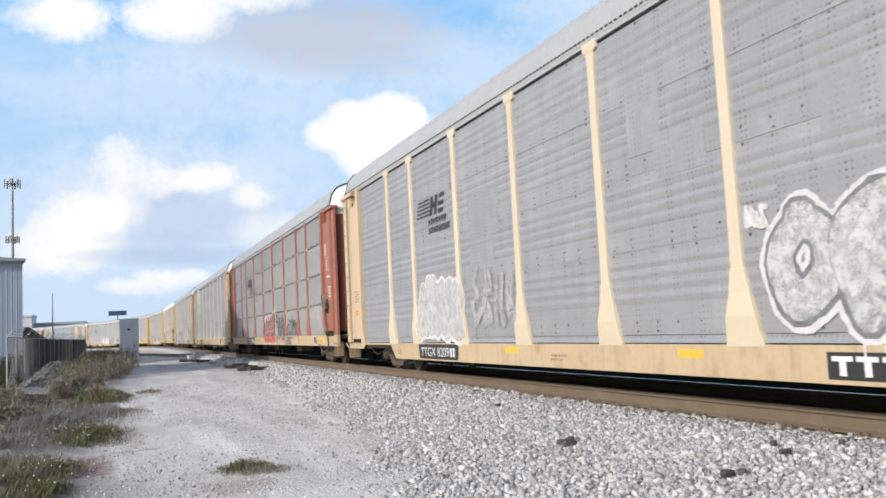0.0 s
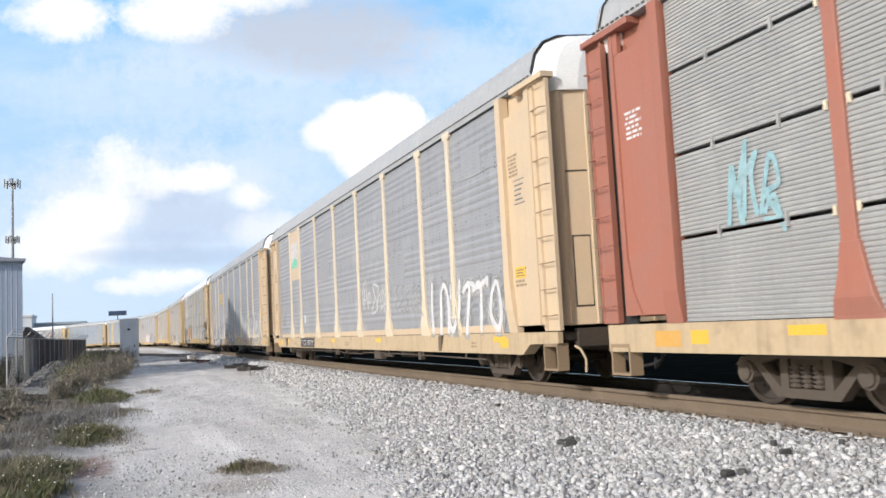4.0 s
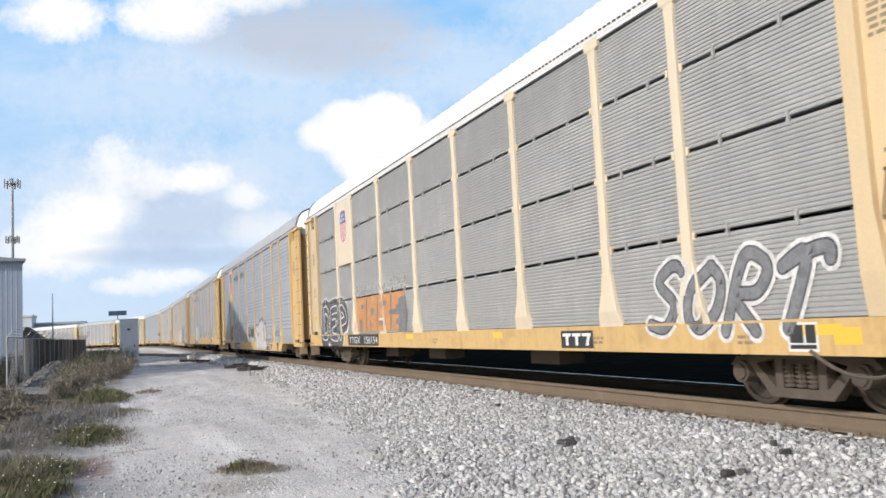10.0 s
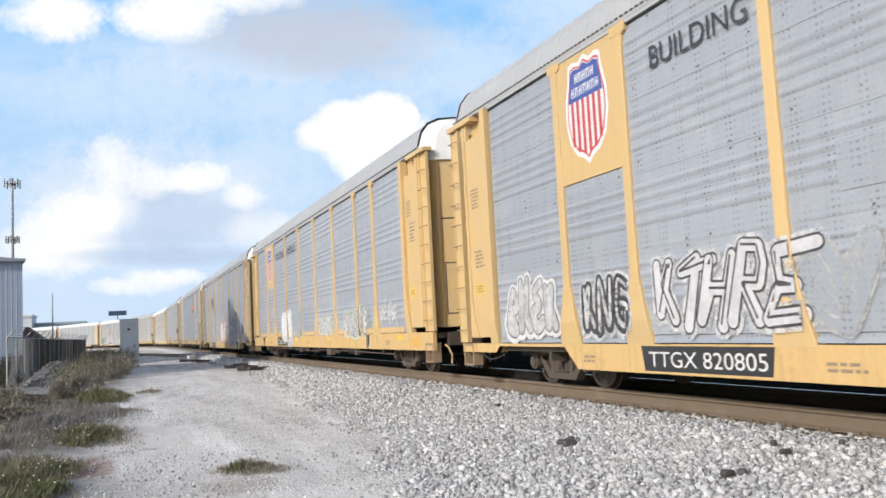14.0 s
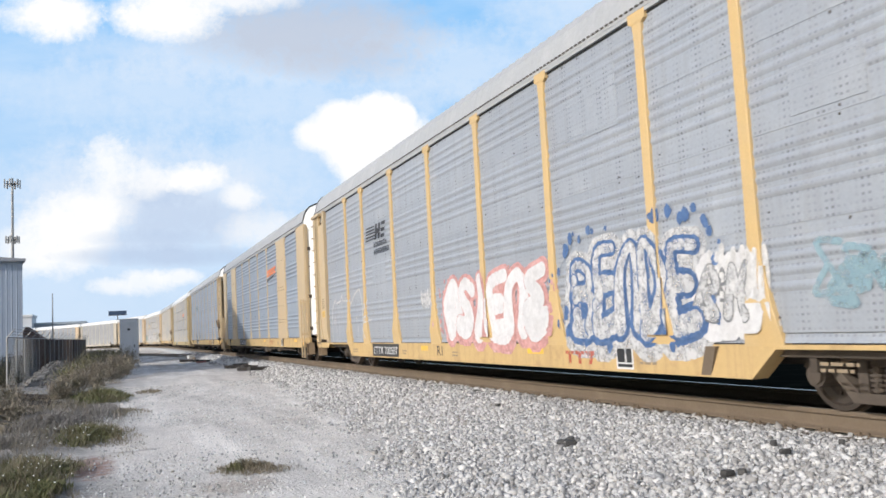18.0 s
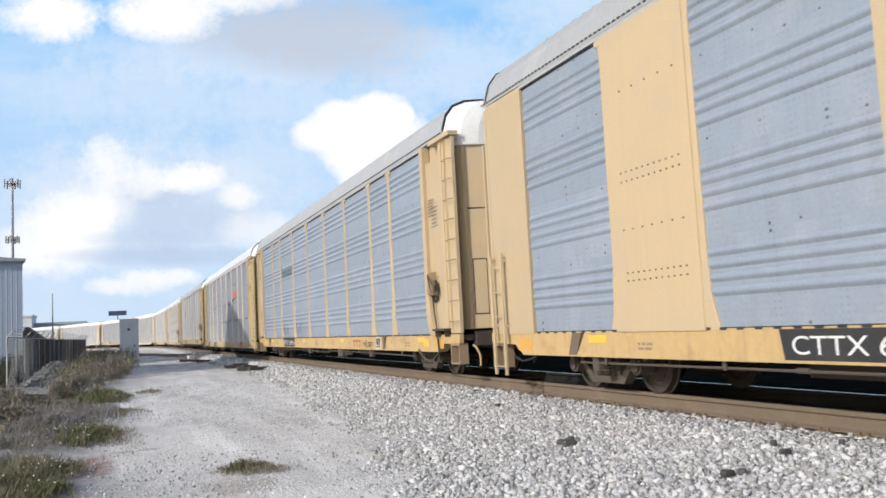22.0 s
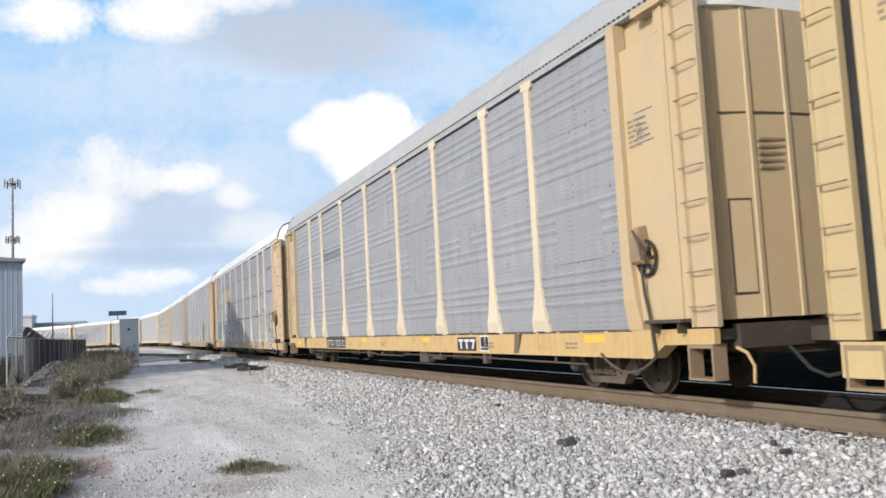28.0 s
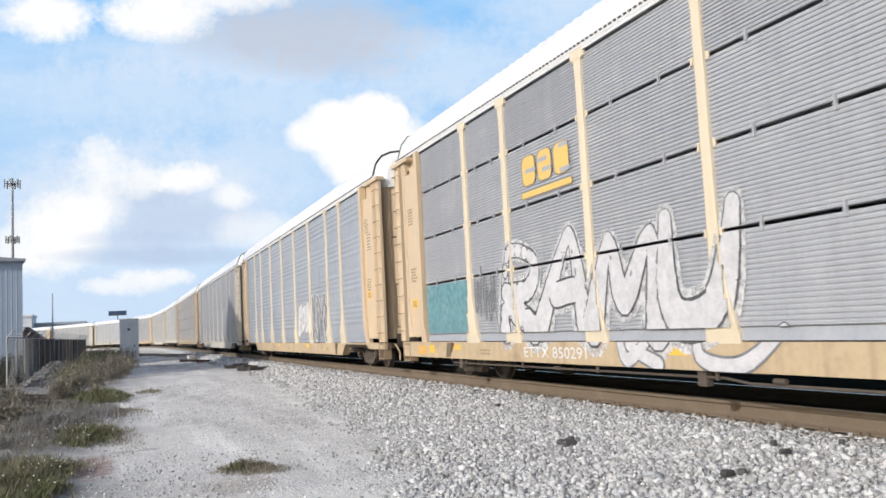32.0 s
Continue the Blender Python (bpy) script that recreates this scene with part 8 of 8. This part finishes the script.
    burner(*D, 5.3, 1.15, 2.6, 0.85, "NNE", (slate, film_white), bare_white, 17, 0.22, 0.04, slate, 0.03, slant=0.2, fat=1.3, core=slate, mess=0.1, curve=1)
    scrawl(*D, 0, 0.45, 2.35, 0.6, 0.5, chalk, 18, 4, 0.04)
    scrawl(*D, 3, 0.35, 2.35, 0.7, 0.25, chalk, 19, 4, 0.06)
    burner(*D, 1.75, 0.85, 2.9, 0.8, "GTOD", film_white, slate, 20, 0.24, 0.04, faint, 0.06, fat=1.2)
    scrawl(*D, 5, 0.3, 1.2, 0.9, 0.5, chalk, 21, 4, 0.05)
    burner(*D, -4.6, 1.05, 2.2, 0.95, "eSA", wash, slate, 22, 0.20, 0.025, bare_white, 0.06, fat=1.15, core=slate)
    burner(*D, -7.3, 1.05, 4.4, 1.05, "cMMO", film_white, None, 23, 0.30, 0.02, faint, 0.07, fat=0.9, gap=1.0)
    scrawl(*D, 7, 0.5, 0.62, 3.2, 0.4, faint, 123, 5, 0.09)
    maker_mark(*D, 6, 0.45, crimson, False)
    board(*D, 7, 0.35)
    # black and orange graffiti
    shield(*E, 1, 4.42, 3.2, 0.70)
    bars_text(*E, along(1, 0.10), 3.38, 1.5, 0.14, 1, slate, 24)
    number(*E, 1, 0.62, 3.0, "TTGX   156154")
    burner(*E, 11.25, 0.92, 3.4, 0.98, "DEP", smoke, bare_white, 25, 0.19, 0.045, bare_white, 0.045, smoke, 0.22, 0.05, 0.9, mess=0.08, curve=2)
    R1, R2 = Paint(E[0], along(2, 0.06)), Paint(E[0], along(2, 0.06))
    for u, w in ((0.0, 1.05), (1.15, 1.0), (2.25, 1.1), (3.45, 1.0)):
        R1.bar(u, 1.10, w, 0.98, 0.06)
    for u, v, w, h in ((0.3, 1.1, 0.3, 0.35), (0.55, 1.75, 0.35, 0.12), (1.5, 1.55, 0.3, 0.18), (1.4, 1.1, 0.12, 0.3), (2.6, 1.75, 0.4, 0.14), (2.55, 1.25, 0.35, 0.14), (3.8, 1.6, 0.6, 0.16), (3.8, 1.25, 0.5, 0.14)):
        R2.bar(u, v, w, h, 0.03)
    R1.put("graffito", rust_orange, E[1], 0, "faded orange block letters")
    R2.put("graffito_gap", slate, E[1], 1)
    Paint(E[0], 2.85).poly([(0, 1.05), (0.55, 1.0), (0.75, 1.5), (0.6, 1.95), (0.05, 1.9), (0.1, 1.66), (-0.75, 1.62), (-0.75, 1.52), (0.1, 1.5)]).put("graffito_shade", slate, E[1], 2, "dark shade of the block letters")
    scrawl(*E, 2, 0.05, 2.1, 4.8, 0.4, faint, 29, 12, 0.07)
    throwup(*E, 7, 0.50, 0.95, 3.0, 0.82, "SORT", slate, smoke, chalk, 0.13, 30, None, 0.025, 0.05, 0.45)
    maker_mark(*E, 6, 0.5, label_white, True)
    board(*E, 8, 0.6)
    # slogan wagons
    for spec, car in (F, G):
        shield(spec, car, 1, 4.36, 3.25, 0.97)
        letters("slogan", "BUILDING", car, 6.28, 4.40, 1.85, 0.30, lettering, 0, "black lettering")
        letters("slogan", "AMERICA", car, 3.75, 4.40, 1.75, 0.30, lettering, 0, "black lettering")
    number(*F, 2, 0.08, 2.2, "TTGX 820805")
    burner(*F, 11.1, 1.02, 1.9, 0.8, "dabc", wash, slate, 31, 0.17, 0.03, bare_white, 0.06, fat=1.2)
    burner(*F, 8.5, 1.02, 1.35, 0.72, "cNG", film_white, ink, 32, 0.07, 0.07, film_white, 0.05, mess=0.1)
    burner(*F, 6.75, 1.03, 2.75, 0.82, "cTHRE", dull_white, ink, 33, 0.15, 0.03, film_white, 0.05, slant=0.4, fat=1.1, gap=1.1, core=ink, mess=0.14, curve=1)
    wild(*F, 3, 0.05, 1.0, 2.5, 1.1, 4, panel_cool, faint, None, 0.24, 34)
    burner(*F, 1.05, 1.08, 2.2, 0.5, "SDCeOME", ink, None, 35, 0.085, 0.02, film_white, 0.13, fat=1.5, mess=0.12)
    flecks(*F, 1.1, 1.0, 2.3, 0.65, film_white, 135, 22, 0.07)
    bubbles(*F, -1.62)
    scrawl(*F, 6, 0.34, 1.0, 1.7, 0.58, film_white, 37, 5, 0.10)
    scrawl(*F, 6, 0.38, 1.05, 1.6, 0.5, slate, 137, 5, 0.025)
    scrawl(*F, 6, 0.55, 0.98, 1.0, 0.4, aqua_faint, 38, 3, 0.1)
    scrawl(*F, 7, 0.2, 1.05, 1.3, 0.45, aqua_faint, 39, 6, 0.10)
    scrawl(*F, 7, 0.15, 1.15, 1.1, 0.7, film_white, 40, 6, 0.045)
    maker_mark(*F, 6, 0.25, label_white, True)
    board(*F, 6, 0.68)
    number(*G, 2, 0.22, 2.1, "TTGX 993393")
    burner(*G, 5.35, 1.15, 2.1, 0.72, "GRIB", bare_white, lime, 41, 0.32, 0.03, bare_white, 0.09, fat=1.15, core=lime)
    burner(*G, 4.0, 0.68, 0.9, 0.6, "hh", film_white, None, 241, 0.3)
    blob_tag(*G, 3, 0.35, 1.0, 2.6, 1.0, 3, panel_cool, None, 42, core=aqua)
    burner(*G, -1.6, 1.1, 2.6, 0.55, "abdce", film_white, lime, 43, 0.16, 0.03, fat=1.1)
    burner(*G, -5.2, 1.1, 2.8, 0.6, "cadbe", film_white, slate, 44, 0.16, 0.03, lime, 0.06)
    scrawl(*G, 8, 0.12, 1.25, 1.4, 0.7, chalk, 45, 4, 0.07)
    board(*G, 7, 0.4)
    # red and blue graffiti
    horse_bars(*H, 2, 0.10, 3.2, 1.85)
    number(*H, 2, 0.27, 2.1, "ETTX 700507")
    letters("sill_mark", "R1", H[1], along(4, 0.04), 0.50, 0.32, 0.21, lettering, 0)
    T = Paint(H[0], 11.0)
    T.stroke(smoothed([(0, 0.86), (0.0, 1.45), (0.14, 1.9), (0.5, 2.15), (0.62, 2.04), (1.2, 2.1), (1.36, 2.28), (1.5, 2.08), (2.3, 2.06), (2.45, 1.94), (2.7, 2.12), (3.45, 2.34), (3.7, 1.75), (3.72, 1.3), (4.05, 0.9)], 2), 0.06)
    for pts in (((0.25, 1.35), (0.35, 1.6), (0.5, 1.38), (0.25, 1.35)), ((0.5, 1.05), (0.55, 1.25)), ((3.15, 1.1), (3.2, 1.28)), ((3.0, 1.4), (3.02, 1.55)), ((3.75, 1.7), (4.3, 2.0), (4.0, 1.75), (4.4, 1.8)), ((3.7, 1.45), (4.2, 1.55), (3.9, 1.35), (4.6, 1.42))):
        T.stroke(pts, 0.04)
    T.put("scribble", chalk, H[1], 1, "thin white outline tag")
    scrawl(*H, 3, 0.70, 1.62, 0.75, 0.45, chalk, 47, 6, 0.035)
    scrawl(*H, 3, 0.70, 1.55, 0.7, 0.3, film_white, 147, 6, 0.05)
    burner(*H, 0.75, 1.02, 4.6, 0.98, "eSIEnb", bare_white, rose, 48, 0.36, 0.02, rose, 0.03, rose, 0.07, fat=1.3, gap=1.08, mess=0.09)
    flecks(*H, 0.95, 0.95, 4.9, 1.15, rose, 248, 40, 0.05)
    burner(*H, -4.8, 1.02, 3.0, 1.08, "BEnDE", film_white, navy, 49, 0.22, 0.028, film_white, 0.15, navy, 0.045, 0.1, 1.35, 1.05, mess=0.09)
    flecks(*H, -4.5, 0.85, 3.6, 1.6, navy, 249, 46, 0.075)
    burner(*H, -7.75, 1.1, 1.0, 0.6, "da", film_white, slate, 250, 0.12, 0.02, bare_white, 0.16)
    scrawl(*H, 7, 0.45, 1.25, 0.7, 0.5, slate, 149, 4, 0.05)
    scrawl(*H, 7, 0.55, 1.1, 1.0, 0.9, chalk, 50, 5, 0.08)
    scrawl(*H, 8, 0.35, 1.15, 1.5, 0.6, aqua_faint, 51, 4, 0.12)
    scrawl(*H, 8, 0.30, 1.2, 1.6, 0.6, aqua_faint, 151, 5, 0.08)
    maker_mark(*H, 6, 0.10, crimson, False)
    board(*H, 6, 0.62)
    # ribbed wagons
    swoosh(*I, 6, 3.80)
    number(*I, 2, 0.49, 2.2, "CTTX 693170")
    maker_mark(*I, 6, 0.1, crimson, False)
    board(*I, 7, 0.25)
    word_bars(*J, 2, 0.12, 3.52, 2.35, 0.52, forest)
    number(*J, 2, 0.18, 2.1, "ETTX 704044")
    scrawl(*J, 2, 0.12, 1.08, 1.15, 0.5, slate, 52, 4, 0.035)
    scrawl(*J, 3, 0.10, 1.08, 1.15, 0.5, slate, 53, 4, 0.035)
    Paint(flat(J[0]), along(3, 0.12)).bar(0, 2.05, 0.10, 0.16).put("sticker", label_white, J[1], 0)
    maker_mark(*J, 6, 0.2, crimson, False)
    scrawl(*J, 6, 0.6, 0.62, 0.8, 0.24, ink, 54, 4, 0.03)
    board(*J, 7, 0.1)
    # orange emblem on screens
    swoosh(*K, 6, 3.45)
    number(*K, 2, 0.10, 2.1, "ETTX", bars=3)
    board(*K, 8, 0.75)
    # plain wagon with a brand word
    word_bars(*L, 2, 0.08, 3.50, 2.35, 0.45, moss_faint)
    number(*L, 2, 0.15, 2.3, "ETTX 702132")
    maker_mark(*L, 6, 0.35, label_white, True)
    board(*L, 6, 0.75)
    # large white piece
    block_mark(*M, 2, 0.24, 3.28, 1.72, 0.74)
    number(*M, 2, 0.15, 2.1, "ETTX 850291", plate=False)
    burner(*M, 7.55, 1.02, 6.5, 1.36, "RAMU", dull_white, smoke, 60, 0.36, 0.038, film_white, 0.08, None, 0.02, 0.2, 1.35, 0.98, core=slate, mess=0.05)
    burner(*M, 4.0, 0.5, 3.6, 0.5, "cU", dull_white, slate, 160, 0.16, 0.03)
    Paint(M[0], along(0, 0.03)).bar(0, 0.99, 2.45, 1.07).put("teal_patch", teal, M[1], 0, "teal overpainted patch")
    scrawl(*M, 1, 0.1, 1.1, 1.0, 1.2, slate, 61, 4, 0.05)
    scrawl(*M, 8, 0.35, 1.0, 1.2, 1.15, lime_faint, 62, 3, 0.28)
    scrawl(*M, 8, 0.30, 1.0, 1.4, 1.2, faint, 162, 2, 0.05)
    blob_tag(*M, 6, 0.6, 0.9, 3.2, 1.4, 3, faint, None, 63, core=faint)
    maker_mark(*M, 6, 0.4, label_white, True)
    board(*M, 8, 0.5)
    # last wagon that comes near
    blob_tag(*N, 5, 0.2, 1.0, 2.0, 1.3, 3, chalk, None, 64, core=faint)
    wild(*N, 6, 0.1, 1.0, 2.2, 1.4, 3, slate, chalk, None, 0.25, 65)


paint_train()


# ---- what moves ----
FIRST = 11.91                                    # middle of the first wagon along the track at the start


def run(t):
    """How far the train has come after t seconds."""
    return 10.655 * t + 0.0015 * t * t


SLACK = (0.0, -0.12, -0.20, -0.10, -0.18, -0.20, -0.02, -0.10, -0.28, -0.25, -0.38, -0.10)   # play in the couplings


def wagon_pose(k, t):
    """Rides on its two trucks."""
    s = FIRST + PITCH * k - run(t) + (SLACK[k] if k < len(SLACK) else 0.0)
    a, b = on_track(s - TRUCK_Y), on_track(s + TRUCK_Y)
    x, y = (a[0] + b[0]) / 2, (a[1] + b[1]) / 2
    return s, pose(x, y, RAIL_Z, 0, 0, math.degrees(math.atan2(a[0] - b[0], b[1] - a[1])))


def motions():
    walk(backdrop, [(0.0, sky_pose(0.0)), (CLIP / 2, sky_pose(CLIP / 2)), (CLIP, sky_pose(CLIP))])
    for k, (car, wheels) in enumerate(cars):
        rows, t = [], 0.0
        while t < CLIP + 0.01:
            rows.append((t, wagon_pose(k, t)[1]))
            t += 1.0
        walk(car, rows)
        # the wheels roll while the wagon is close enough for it to show
        near = [i / 30 for i in range(int(CLIP * 30) + 1) if -16 < wagon_pose(k, i / 30)[0] < 36]
        if not near:
            continue
        for w in wheels:
            x, y, z = w.matrix_basis.translation
            turn = lambda t: pose(x, y, z, math.degrees((run(t) - run(near[0])) / WHEEL_R), 0, 0)
            rows = ([(0.0, turn(near[0]))] if near[0] > 0 else []) + [(t, turn(t)) for t in near]
            if near[-1] < CLIP:
                rows.append((CLIP, turn(near[-1])))
            walk(w, rows)


motions()
